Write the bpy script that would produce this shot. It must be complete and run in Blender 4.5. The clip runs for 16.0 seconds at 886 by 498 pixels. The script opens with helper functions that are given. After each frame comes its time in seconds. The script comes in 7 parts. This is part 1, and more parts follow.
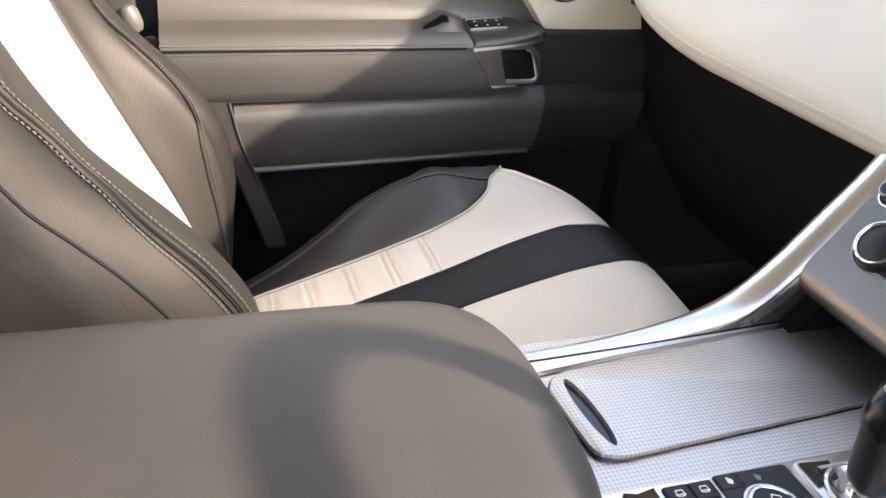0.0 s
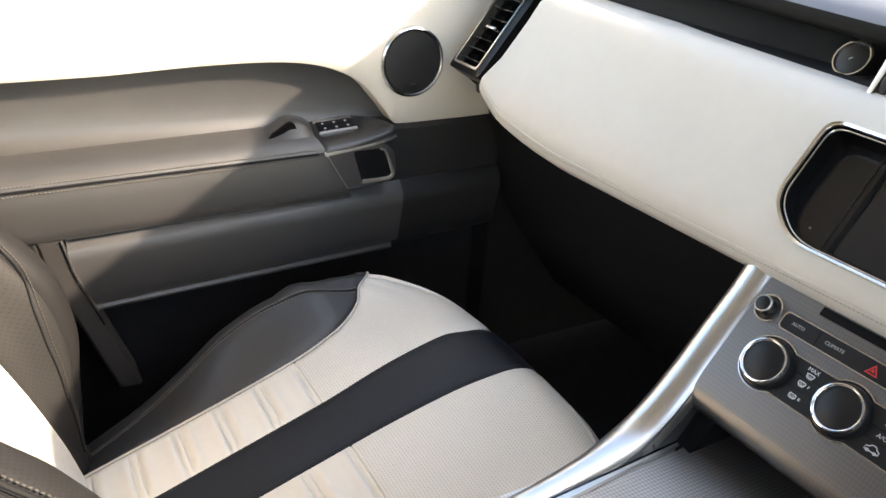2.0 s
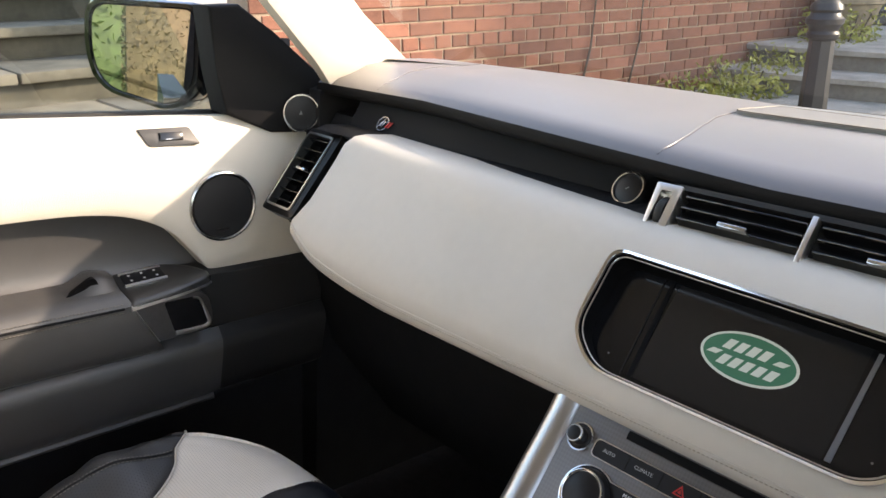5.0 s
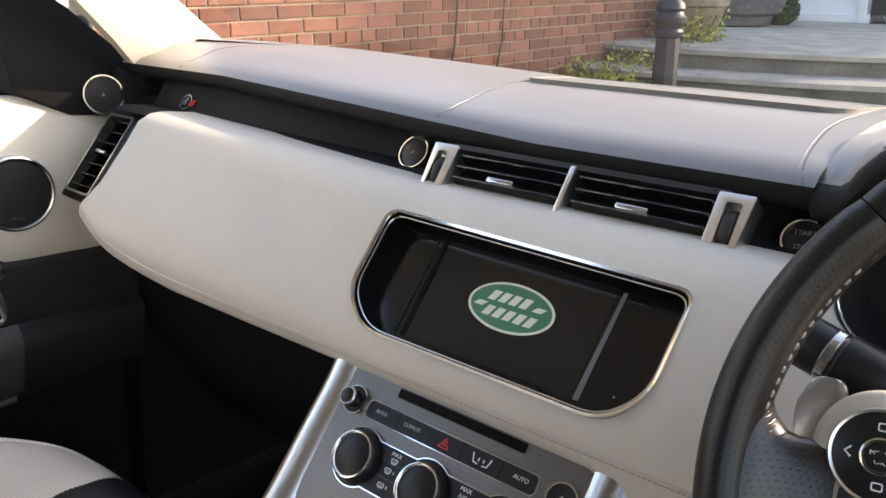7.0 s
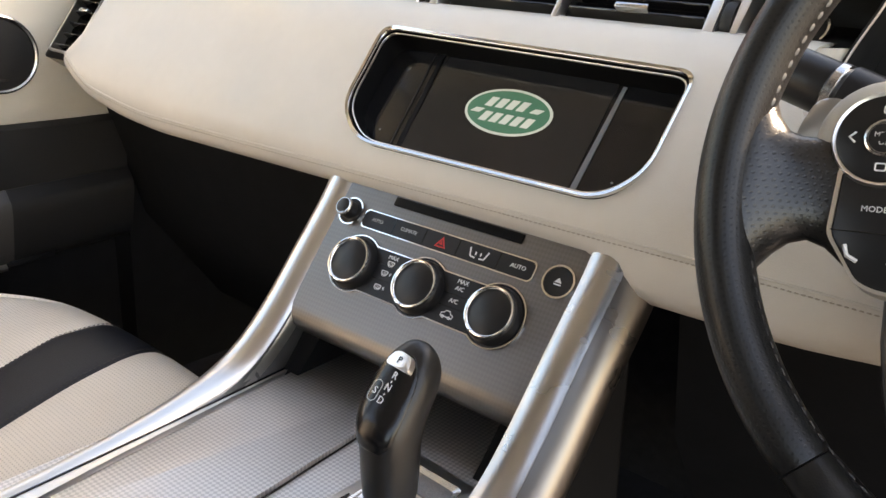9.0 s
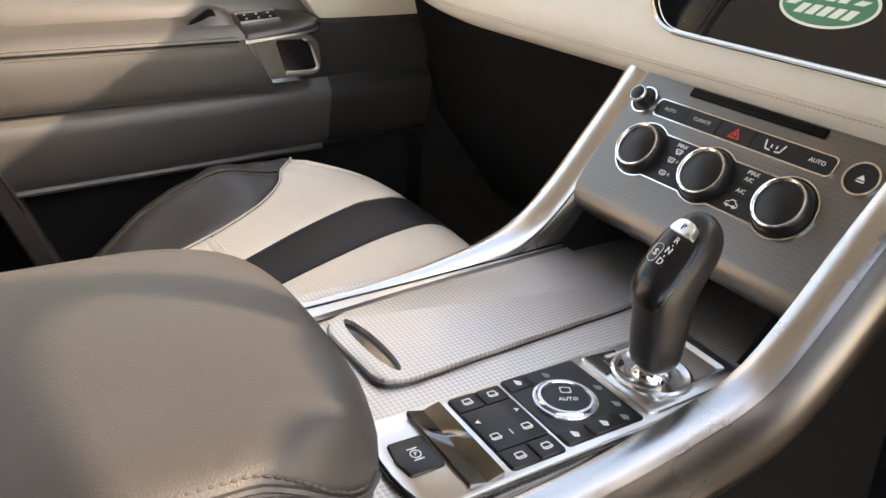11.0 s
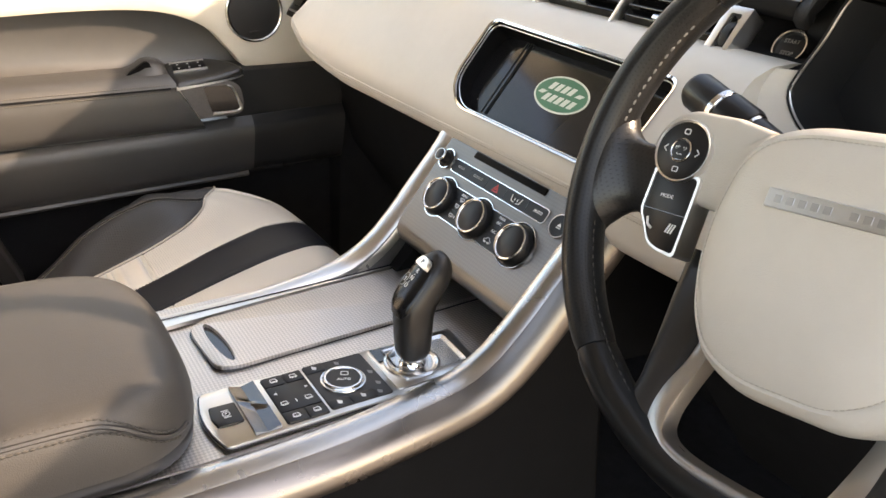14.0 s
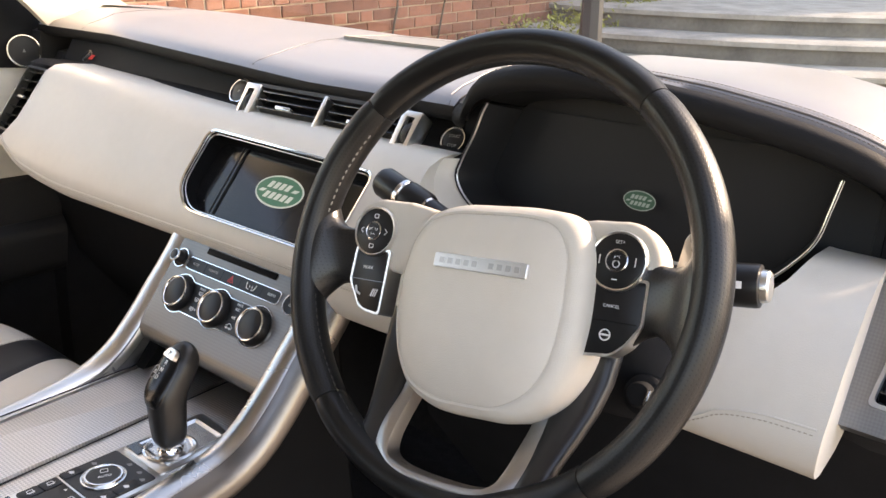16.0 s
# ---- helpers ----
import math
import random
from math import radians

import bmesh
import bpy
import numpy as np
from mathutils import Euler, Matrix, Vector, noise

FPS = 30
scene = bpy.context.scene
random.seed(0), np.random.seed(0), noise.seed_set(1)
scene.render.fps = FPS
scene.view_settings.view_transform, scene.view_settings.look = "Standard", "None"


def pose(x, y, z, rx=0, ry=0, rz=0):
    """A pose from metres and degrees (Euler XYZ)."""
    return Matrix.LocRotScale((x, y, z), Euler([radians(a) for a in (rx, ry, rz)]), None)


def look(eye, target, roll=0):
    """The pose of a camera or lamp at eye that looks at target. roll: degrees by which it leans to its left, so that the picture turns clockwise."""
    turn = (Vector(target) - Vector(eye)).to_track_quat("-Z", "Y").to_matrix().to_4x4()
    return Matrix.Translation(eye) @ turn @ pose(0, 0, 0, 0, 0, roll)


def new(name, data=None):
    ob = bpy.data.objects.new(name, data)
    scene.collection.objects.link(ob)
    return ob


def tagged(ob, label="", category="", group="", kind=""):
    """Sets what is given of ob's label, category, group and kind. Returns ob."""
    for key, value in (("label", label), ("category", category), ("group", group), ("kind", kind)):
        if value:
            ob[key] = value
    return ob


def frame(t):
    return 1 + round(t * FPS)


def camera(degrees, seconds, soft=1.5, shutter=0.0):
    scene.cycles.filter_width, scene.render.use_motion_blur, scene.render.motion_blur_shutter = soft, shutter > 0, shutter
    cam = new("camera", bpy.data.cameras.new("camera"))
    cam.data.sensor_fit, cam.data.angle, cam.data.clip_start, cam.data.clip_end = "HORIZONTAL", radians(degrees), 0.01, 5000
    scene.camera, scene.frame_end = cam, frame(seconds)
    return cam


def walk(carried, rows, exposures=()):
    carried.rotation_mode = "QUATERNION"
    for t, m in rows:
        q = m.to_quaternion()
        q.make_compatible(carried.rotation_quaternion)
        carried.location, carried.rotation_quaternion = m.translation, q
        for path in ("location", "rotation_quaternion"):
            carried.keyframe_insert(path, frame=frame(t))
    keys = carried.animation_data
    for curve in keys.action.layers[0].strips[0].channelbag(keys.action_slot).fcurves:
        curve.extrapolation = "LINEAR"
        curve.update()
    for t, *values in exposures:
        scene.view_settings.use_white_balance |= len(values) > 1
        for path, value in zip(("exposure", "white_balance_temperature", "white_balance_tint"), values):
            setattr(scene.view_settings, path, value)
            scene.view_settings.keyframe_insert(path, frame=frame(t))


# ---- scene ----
cam = camera(59.1, 16.0)
PATH = [
    (0, (0.335, -0.616, 1.246), (-1.300, -0.004, 0.271), 6.7),
    (0.5, (0.281, -0.620, 1.251), (-1.327, 0.099, 0.304), 6.7),
    (1, (0.258, -0.628, 1.232), (-1.326, 0.165, 0.306), 7.1),
    (1.5, (0.252, -0.624, 1.258), (-1.304, 0.251, 0.353), 6.8),
    (2, (0.246, -0.608, 1.312), (-1.288, 0.348, 0.456), 5.1),
    (2.5, (0.246, -0.600, 1.330), (-1.280, 0.432, 0.560), 4.9),
    (3, (0.246, -0.594, 1.338), (-1.275, 0.493, 0.643), 4.8),
    (3.5, (0.246, -0.590, 1.347), (-1.267, 0.549, 0.705), 4.7),
    (3.7, (0.245, -0.583, 1.345), (-1.262, 0.572, 0.718), 4.4),
    (5.8, (0.259, -0.548, 1.326), (-1.098, 0.828, 0.811), 4.4),
    (6, (0.273, -0.538, 1.321), (-1.078, 0.847, 0.815), 4.5),
    (6.5, (0.3, -0.506, 1.305), (-0.98, 0.949, 0.808), 4.4),
    (7, (0.3185, -0.4895, 1.3015), (-0.889, 1.0188, 0.7845), 3.95),
    (7.5, (0.3281, -0.4893, 1.271), (-0.8267, 1.0607, 0.7569), 4.18),
    (8, (0.332, -0.483, 1.228), (-0.805, 1.077, 0.707), 4.4),
    (8.5, (0.336, -0.49, 1.203), (-0.794, 1.053, 0.619), 4.3),
    (9, (0.336, -0.51, 1.197), (-0.813, 0.99, 0.542), 4.3),
    (9.5, (0.334, -0.532, 1.184), (-0.88, 0.89, 0.475), 4.3),
    (10, (0.345, -0.554, 1.175), (-0.991, 0.72, 0.406), 4.4),
    (10.2, (0.351, -0.557, 1.171), (-1.042, 0.64, 0.38), 4.1),
    (12.3, (0.389, -0.557, 1.163), (-1.178, 0.324, 0.287), 4.7),
    (12.5, (0.403, -0.556, 1.169), (-1.162, 0.324, 0.287), 4.6),
    (13, (0.452, -0.544, 1.193), (-1.107, 0.334, 0.3), 4.6),
    (13.5, (0.52, -0.543, 1.246), (-1.035, 0.348, 0.358), 4.3),
    (14, (0.596, -0.53, 1.289), (-0.91, 0.477, 0.442), 4.4),
    (14.5, (0.633, -0.546, 1.309), (-0.747, 0.691, 0.558), 4.2),
    (15, (0.655, -0.566, 1.325), (-0.642, 0.787, 0.627), 4.0),
    (15.5, (0.679, -0.577, 1.328), (-0.549, 0.863, 0.681), 4.0),
    (16, (0.687, -0.594, 1.328), (-0.455, 0.932, 0.721), 3.9),
]
walk(cam, [(t, look(eye, target, roll)) for t, eye, target, roll in PATH], [(0.0, 3.08, 8200, 18), (1.0, 3.07, 8000, 14), (2.0, 2.90, 7950, 15), (3.5, 2.35, 7900, 16), (6.0, 2.30, 8000, 19), (7.3, 2.32, 8200, 20), (8.5, 2.64, 9100, 20), (9.5, 2.97, 9200, 20), (10.2, 3.02, 9300, 20), (12.5, 2.90, 9500, 18), (14.0, 2.80, 9500, 20), (15.0, 2.79, 9100, 22), (16.0, 2.68, 8800, 22)])

# ---- world, sun ----
SUN = Vector((0.531, 0.692, 0.489)).normalized()
world = bpy.data.worlds.new("world")
scene.world = world
world.use_nodes = True
wn = world.node_tree
sky = wn.nodes.new("ShaderNodeTexSky")
sky.sky_type, sky.sun_disc = "NISHITA", False
sky.sun_elevation, sky.sun_rotation = math.asin(SUN.z), math.atan2(SUN.x, SUN.y)
bg = wn.nodes["Background"]
wn.links.new(sky.outputs[0], bg.inputs[0])
bg.inputs[1].default_value = 0.15
sun = new("sun", bpy.data.lights.new("sun", "SUN"))
sun.data.energy, sun.data.angle, sun.data.color = 1.6, radians(1.2), (1.0, 0.93, 0.84)
sun.matrix_world = look(SUN * 20, (0, 0, 0))


# ---- materials ----
def mat(name, base, rough=0.5, metal=0.0, var=0.0, vscale=20.0, bump=0.0, bscale=300.0, coat=0.0, spec=0.5, rvar=0.0, objrand=0.0, sheen=0.0):
    """Principled surface with colour variation at two scales, fine relief and uneven gloss."""
    m = bpy.data.materials.new(name)
    m.use_nodes = True
    nt, p = m.node_tree, m.node_tree.nodes["Principled BSDF"]
    p.inputs["Base Color"].default_value = (*base, 1)
    p.inputs["Roughness"].default_value, p.inputs["Metallic"].default_value = rough, metal
    p.inputs["Coat Weight"].default_value, p.inputs["Specular IOR Level"].default_value = coat, spec
    p.inputs["Sheen Weight"].default_value, p.inputs["Sheen Roughness"].default_value = sheen, 0.45
    co = nt.nodes.new("ShaderNodeTexCoord")
    if var or rvar:
        a, b = nt.nodes.new("ShaderNodeTexNoise"), nt.nodes.new("ShaderNodeTexNoise")
        a.inputs["Scale"].default_value, b.inputs["Scale"].default_value = vscale, vscale * 9
        a.inputs["Detail"].default_value = 5
        add = nt.nodes.new("ShaderNodeMath")
        add.operation = "MULTIPLY_ADD"
        add.inputs[1].default_value = 0.35
        for n in (a, b):
            nt.links.new(co.outputs["Object"], n.inputs["Vector"])
        nt.links.new(b.outputs[0], add.inputs[0])
        nt.links.new(a.outputs[0], add.inputs[2])
        val = add.outputs[0]
        if objrand:
            oi, ad2 = nt.nodes.new("ShaderNodeObjectInfo"), nt.nodes.new("ShaderNodeMath")
            ad2.operation = "MULTIPLY_ADD"
            ad2.inputs[1].default_value = objrand
            nt.links.new(oi.outputs["Random"], ad2.inputs[0])
            nt.links.new(val, ad2.inputs[2])
            val = ad2.outputs[0]
        mid = 0.675 + objrand / 2
        if var:
            ramp = nt.nodes.new("ShaderNodeMapRange")
            ramp.inputs[1].default_value, ramp.inputs[2].default_value = mid - 0.3 - objrand / 2, mid + 0.3 + objrand / 2
            ramp.inputs[3].default_value, ramp.inputs[4].default_value = 1 - var, 1 + var
            mul = nt.nodes.new("ShaderNodeVectorMath")
            mul.operation = "SCALE"
            mul.inputs[0].default_value = base
            nt.links.new(val, ramp.inputs[0])
            nt.links.new(ramp.outputs[0], mul.inputs["Scale"])
            nt.links.new(mul.outputs[0], p.inputs["Base Color"])
        if rvar:
            r2 = nt.nodes.new("ShaderNodeMapRange")
            r2.inputs[1].default_value, r2.inputs[2].default_value = mid - 0.3, mid + 0.3
            r2.inputs[3].default_value, r2.inputs[4].default_value = max(rough - rvar, 0.02), rough + rvar
            nt.links.new(val, r2.inputs[0])
            nt.links.new(r2.outputs[0], p.inputs["Roughness"])
    if bump:
        v, bp = nt.nodes.new("ShaderNodeTexVoronoi"), nt.nodes.new("ShaderNodeBump")
        v.inputs["Scale"].default_value = bscale
        bp.inputs["Strength"].default_value, bp.inputs["Distance"].default_value = bump, 0.001
        nt.links.new(co.outputs["Object"], v.inputs["Vector"])
        nt.links.new(v.outputs["Distance"], bp.inputs["Height"])
        nt.links.new(bp.outputs[0], p.inputs["Normal"])
    return m


def dots(m, pitch, radius, axes=(0, 1), dark=0.25, depth=0.6, coords="Object"):
    """Punched holes in rows, every second row shifted, over the object's own axes."""
    nt, p = m.node_tree, m.node_tree.nodes["Principled BSDF"]
    N, L = nt.nodes.new, nt.links.new
    co, sep = N("ShaderNodeTexCoord"), N("ShaderNodeSeparateXYZ")
    L(co.outputs[coords], sep.inputs[0])

    def op(kind, a, b=None):
        n = N("ShaderNodeMath")
        n.operation = kind
        for i, q in enumerate((a, b)):
            if q is not None:
                if isinstance(q, (int, float)):
                    n.inputs[i].default_value = q
                else:
                    L(q, n.inputs[i])
        return n.outputs[0]

    u, v = op("DIVIDE", sep.outputs[axes[0]], pitch), op("DIVIDE", sep.outputs[axes[1]], pitch * 0.9)
    odd = op("MULTIPLY", op("MODULO", op("ABSOLUTE", op("FLOOR", v)), 2.0), 0.5)
    fu, fv = op("SUBTRACT", op("FRACT", op("ADD", u, odd)), 0.5), op("SUBTRACT", op("FRACT", v), 0.5)
    d = op("SQRT", op("ADD", op("MULTIPLY", fu, fu), op("MULTIPLY", fv, fv)))
    hole = N("ShaderNodeMapRange")
    hole.inputs[1].default_value, hole.inputs[2].default_value = radius * 0.7, radius * 1.3
    hole.inputs[3].default_value, hole.inputs[4].default_value = dark, 1.0
    L(d, hole.inputs[0])
    mul = N("ShaderNodeVectorMath")
    mul.operation = "SCALE"
    old = p.inputs["Base Color"]
    if old.is_linked:
        L(old.links[0].from_socket, mul.inputs[0])
    else:
        mul.inputs[0].default_value = old.default_value[:3]
    L(hole.outputs[0], mul.inputs["Scale"])
    L(mul.outputs[0], p.inputs["Base Color"])
    bp = N("ShaderNodeBump")
    bp.inputs["Strength"].default_value, bp.inputs["Distance"].default_value = depth, 0.0008
    L(hole.outputs[0], bp.inputs["Height"])
    if p.inputs["Normal"].is_linked:
        L(p.inputs["Normal"].links[0].from_socket, bp.inputs["Normal"])
    L(bp.outputs[0], p.inputs["Normal"])
    return m


def weave(m, pitch, axes=(0, 1), amount=0.35):
    """A woven-look pressed pattern: squares alternately facing two ways."""
    nt, p = m.node_tree, m.node_tree.nodes["Principled BSDF"]
    N, L = nt.nodes.new, nt.links.new
    co, sep, com = N("ShaderNodeTexCoord"), N("ShaderNodeSeparateXYZ"), N("ShaderNodeCombineXYZ")
    L(co.outputs["Object"], sep.inputs[0])
    for k in (0, 1):
        L(sep.outputs[axes[k]], com.inputs[k])
    rot = N("ShaderNodeVectorRotate")
    rot.rotation_type = "Z_AXIS"
    rot.inputs["Angle"].default_value = radians(45)
    L(com.outputs[0], rot.inputs["Vector"])
    ck = N("ShaderNodeTexChecker")
    ck.inputs["Scale"].default_value = 1 / pitch
    b = p.inputs["Base Color"].default_value[:3]
    ck.inputs["Color1"].default_value = (*[c * (1 + amount) for c in b], 1)
    ck.inputs["Color2"].default_value = (*[c * (1 - amount) for c in b], 1)
    off = N("ShaderNodeVectorMath")
    off.inputs[1].default_value = (0.00037, 0.00041, 0.3 * pitch)
    L(rot.outputs[0], off.inputs[0])
    L(off.outputs[0], ck.inputs["Vector"])
    L(ck.outputs["Color"], p.inputs["Base Color"])
    wv, bp = N("ShaderNodeTexWave"), N("ShaderNodeBump")
    wv.inputs["Scale"].default_value = 0.5 / pitch
    L(rot.outputs[0], wv.inputs["Vector"])
    bp.inputs["Strength"].default_value, bp.inputs["Distance"].default_value = 0.12, 0.0005
    L(ck.outputs["Fac"], bp.inputs["Height"])
    L(bp.outputs[0], p.inputs["Normal"])
    rr = N("ShaderNodeMapRange")
    r0 = p.inputs["Roughness"].default_value
    rr.inputs[3].default_value, rr.inputs[4].default_value = r0 - 0.06, r0 + 0.08
    L(ck.outputs["Fac"], rr.inputs[0])
    L(rr.outputs[0], p.inputs["Roughness"])
    return m


def glow(name, colour, strength):
    m = bpy.data.materials.new(name)
    m.use_nodes = True
    p = m.node_tree.nodes["Principled BSDF"]
    p.inputs["Base Color"].default_value = (*colour, 1)
    p.inputs["Emission Color"].default_value, p.inputs["Emission Strength"].default_value = (*colour, 1), strength
    return m


def glass(name, tint=(0.9, 0.95, 0.93), gloss=0.05):
    """Thin automotive glass: clear, with a surface gloss."""
    m = bpy.data.materials.new(name)
    m.use_nodes = True
    nt = m.node_tree
    nt.nodes.remove(nt.nodes["Principled BSDF"])
    N = nt.nodes.new
    tr, gl, mix = N("ShaderNodeBsdfTransparent"), N("ShaderNodeBsdfGlossy"), N("ShaderNodeMixShader")
    tr.inputs[0].default_value = (*tint, 1)
    gl.inputs["Roughness"].default_value = 0.02
    mix.inputs[0].default_value = gloss
    nt.links.new(tr.outputs[0], mix.inputs[1])
    nt.links.new(gl.outputs[0], mix.inputs[2])
    nt.links.new(mix.outputs[0], nt.nodes["Material Output"].inputs[0])
    return m


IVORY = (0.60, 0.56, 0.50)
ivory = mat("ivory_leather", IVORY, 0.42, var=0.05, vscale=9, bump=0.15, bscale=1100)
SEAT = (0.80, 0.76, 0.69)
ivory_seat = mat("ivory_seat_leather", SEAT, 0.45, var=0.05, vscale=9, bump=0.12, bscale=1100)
ivory_perf = dots(mat("ivory_perforated_leather", SEAT, 0.45, var=0.05, vscale=9, bump=0.2, bscale=900), 0.0036, 0.19, (0, 1), 0.62, 0.22)
ivory_back = dots(mat("ivory_backrest_leather", SEAT, 0.45, var=0.05, vscale=9), 0.0040, 0.2, (0, 2), 0.5, 0.2)
black_lea = mat("black_leather", (0.0165, 0.0158, 0.0155), 0.5, var=0.15, vscale=12, bump=0.12, bscale=1000, spec=0.22)
black_perf = dots(mat("black_perforated_leather", (0.031, 0.030, 0.030), 0.40, var=0.12, vscale=12, bump=0.1, bscale=900, spec=0.8), 0.0040, 0.2, (0, 1), 0.35, 0.35)
black_back = dots(mat("black_backrest_leather", (0.022, 0.0208, 0.0195), 0.5, var=0.12, vscale=12, bump=0.08, bscale=1000, spec=0.35), 0.0040, 0.19, (0, 2), 0.5, 0.12)
stripe_lea = dots(mat("blue_black_stripe_leather", (0.012, 0.0145, 0.0205), 0.46, var=0.15, vscale=10, bump=0.1, bscale=900, spec=0.35), 0.0040, 0.2, (0, 1), 0.5, 0.2)
door_lea = mat("espresso_door_leather", (0.053, 0.0510, 0.0500), 0.42, spec=0.9, var=0.12, vscale=8, bump=0.14, bscale=1000, sheen=0.04)
arm_lea = mat("armrest_leather", (0.049, 0.0456, 0.0426), 0.48, var=0.14, vscale=14, bump=0.15, bscale=1100, rvar=0.06, spec=0.5)
dash_lea = mat("dash_top_leather", (0.100, 0.084, 0.080), 0.40, var=0.08, vscale=8, bump=0.1, bscale=900, spec=1.0, sheen=0.16)
for inp, v in (("Coat Weight", 0.75), ("Coat Roughness", 0.36)):
    dash_lea.node_tree.nodes["Principled BSDF"].inputs[inp].default_value = v
rim_lea = mat("rim_leather", (0.0085, 0.0085, 0.0088), 0.34, spec=0.34, var=0.2, vscale=18, bump=0.07, bscale=1100, rvar=0.06)
rim_perf = dots(mat("rim_perforated_leather", (0.0100, 0.0100, 0.0102), 0.36, var=0.15, vscale=18, bump=0.05, bscale=1100, spec=0.38), 0.0031, 0.20, (0, 1), 0.35, 0.20, "UV")
lever_lea = mat("lever_leather", (0.012, 0.0115, 0.0115), 0.36, var=0.15, vscale=30, bump=0.04, bscale=1300, rvar=0.05)
band_black = mat("black_band_skin", (0.011, 0.011, 0.012), 0.65, var=0.1, vscale=15, bump=0.2, bscale=1200, spec=0.16)
spoke_perf = dots(mat("perforated_spoke_leather", (0.014, 0.0138, 0.014), 0.30, var=0.15, vscale=18, bump=0.05, bscale=1100, spec=0.55), 0.0030, 0.19, (0, 2), 0.30, 0.22)
bolster_thread = mat("bolster_thread", (0.062, 0.056, 0.048), 0.8)
pod_black = mat("satin_black_pod", (0.030, 0.0295, 0.029), 0.28, spec=0.9, var=0.1, vscale=20, bump=0.15, bscale=1500)
plastic = mat("black_soft_plastic", (0.014, 0.014, 0.015), 0.5, var=0.1, vscale=15, bump=0.3, bscale=1200)
gloss_black = mat("gloss_black", (0.008, 0.008, 0.009), 0.12, coat=0.3)
key_black = mat("satin_black_key", (0.010, 0.010, 0.011), 0.36, var=0.05, vscale=50, spec=0.35)
satin_dark = mat("satin_black_spoke", (0.02, 0.02, 0.021), 0.3, var=0.08, vscale=30)
deep_black = mat("footwell_black", (0.0115, 0.012, 0.0135), 0.8, var=0.2, vscale=30, spec=0.15)
side_black = mat("console_side_black", (0.006, 0.006, 0.0065), 0.8, var=0.2, vscale=30, spec=0.12)
wall_metal = mat("satin_grey_wall", (0.30, 0.30, 0.305), 0.45, metal=1, var=0.08, vscale=20)
carpet = mat("black_carpet", (0.020, 0.020, 0.022), 0.95, var=0.3, vscale=60, bump=0.8, bscale=900, spec=0.1)
alu = mat("satin_aluminium", (0.66, 0.65, 0.63), 0.3, metal=1)
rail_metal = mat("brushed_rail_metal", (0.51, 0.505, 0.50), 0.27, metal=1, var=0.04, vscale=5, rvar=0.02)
# rail metal in a darker, browner base: dark reflections put into the colour
flank_metal = mat("reflection_toned_flank", (0.20, 0.184, 0.172), 0.28, metal=1, var=0.06, vscale=5, rvar=0.05)
chrome = mat("chrome", (0.80, 0.80, 0.80), 0.1, metal=1)
chrome_pale = mat("pale_satin_chrome", (0.82, 0.81, 0.79), 0.3, metal=1)
dull_chrome = mat("dull_chrome", (0.62, 0.62, 0.62), 0.22, metal=1)
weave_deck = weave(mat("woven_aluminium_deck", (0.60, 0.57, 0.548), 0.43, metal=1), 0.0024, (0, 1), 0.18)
# the deck's weave again, its base darkened for the shade on the climate face
weave_face = weave(mat("shaded_woven_aluminium", (0.185, 0.176, 0.168), 0.36, metal=1), 0.0021, (0, 2), 0.07)
weave_dark = weave(mat("woven_dark_metal", (0.24, 0.235, 0.235), 0.36, metal=1), 0.0018, (0, 2), 0.07)
handle_metal = mat("smooth_handle_metal", (0.27, 0.275, 0.29), 0.30, metal=1, var=0.15, vscale=25)
white_ink = mat("white_marking", (0.75, 0.75, 0.75), 0.5)
red_ink = mat("red_marking", (0.6, 0.03, 0.03), 0.4)
dim_ink = mat("dim_marking", (0.40, 0.40, 0.40), 0.5)
dial_glass = mat("dark_dial_glass", (0.005, 0.005, 0.006), 0.06, spec=0.55)
grey_ink = mat("grey_marking", (0.22, 0.22, 0.22), 0.5)
thread = mat("ivory_thread", (0.24, 0.19, 0.14), 0.8)
ivory_thread = mat("fascia_thread", (0.40, 0.36, 0.30), 0.8)
hub_thread = mat("hub_thread", (0.47, 0.43, 0.37), 0.8)
hood_thread = mat("hood_thread", (0.16, 0.14, 0.12), 0.8)
grey_strip = mat("grey_screen_edge", (0.16, 0.16, 0.165), 0.35)
arm_thread = mat("armrest_thread", (0.060, 0.054, 0.048), 0.6)
rim_thread = mat("rim_thread", (0.24, 0.22, 0.20), 0.6)
seat_thread = mat("seat_thread", (0.17, 0.16, 0.145), 0.7)
door_thread = mat("door_thread", (0.125, 0.115, 0.103), 0.7)
dark_thread = mat("dark_thread", (0.045, 0.04, 0.036), 0.8)
screen_glass = mat("screen_glass", (0.010, 0.010, 0.011), 0.10, spec=0.36)
recess_black = mat("matt_recess_black", (0.004, 0.004, 0.0045), 0.6, spec=0.1)
cluster_black = mat("cluster_black", (0.0165, 0.0172, 0.0190), 0.5, spec=0.25)
screen_lit = mat("screen_display", (0.015, 0.015, 0.016), 0.12, spec=0.38)
logo_green = glow("lit_green", (0.018, 0.092, 0.056), 0.13)
logo_white = glow("lit_white", (0.34, 0.39, 0.365), 0.11)
logo_dim = glow("dim_green", (0.018, 0.07, 0.045), 0.05)
logo_pale = glow("dim_white", (0.22, 0.27, 0.25), 0.05)
cab_white = mat("cream_pillar_trim", (0.66, 0.62, 0.54), 0.7, var=0.03, vscale=6, bump=0.3, bscale=1500)
silver_mirror = mat("mirror_silver", (0.9, 0.9, 0.9), 0.0, metal=1)
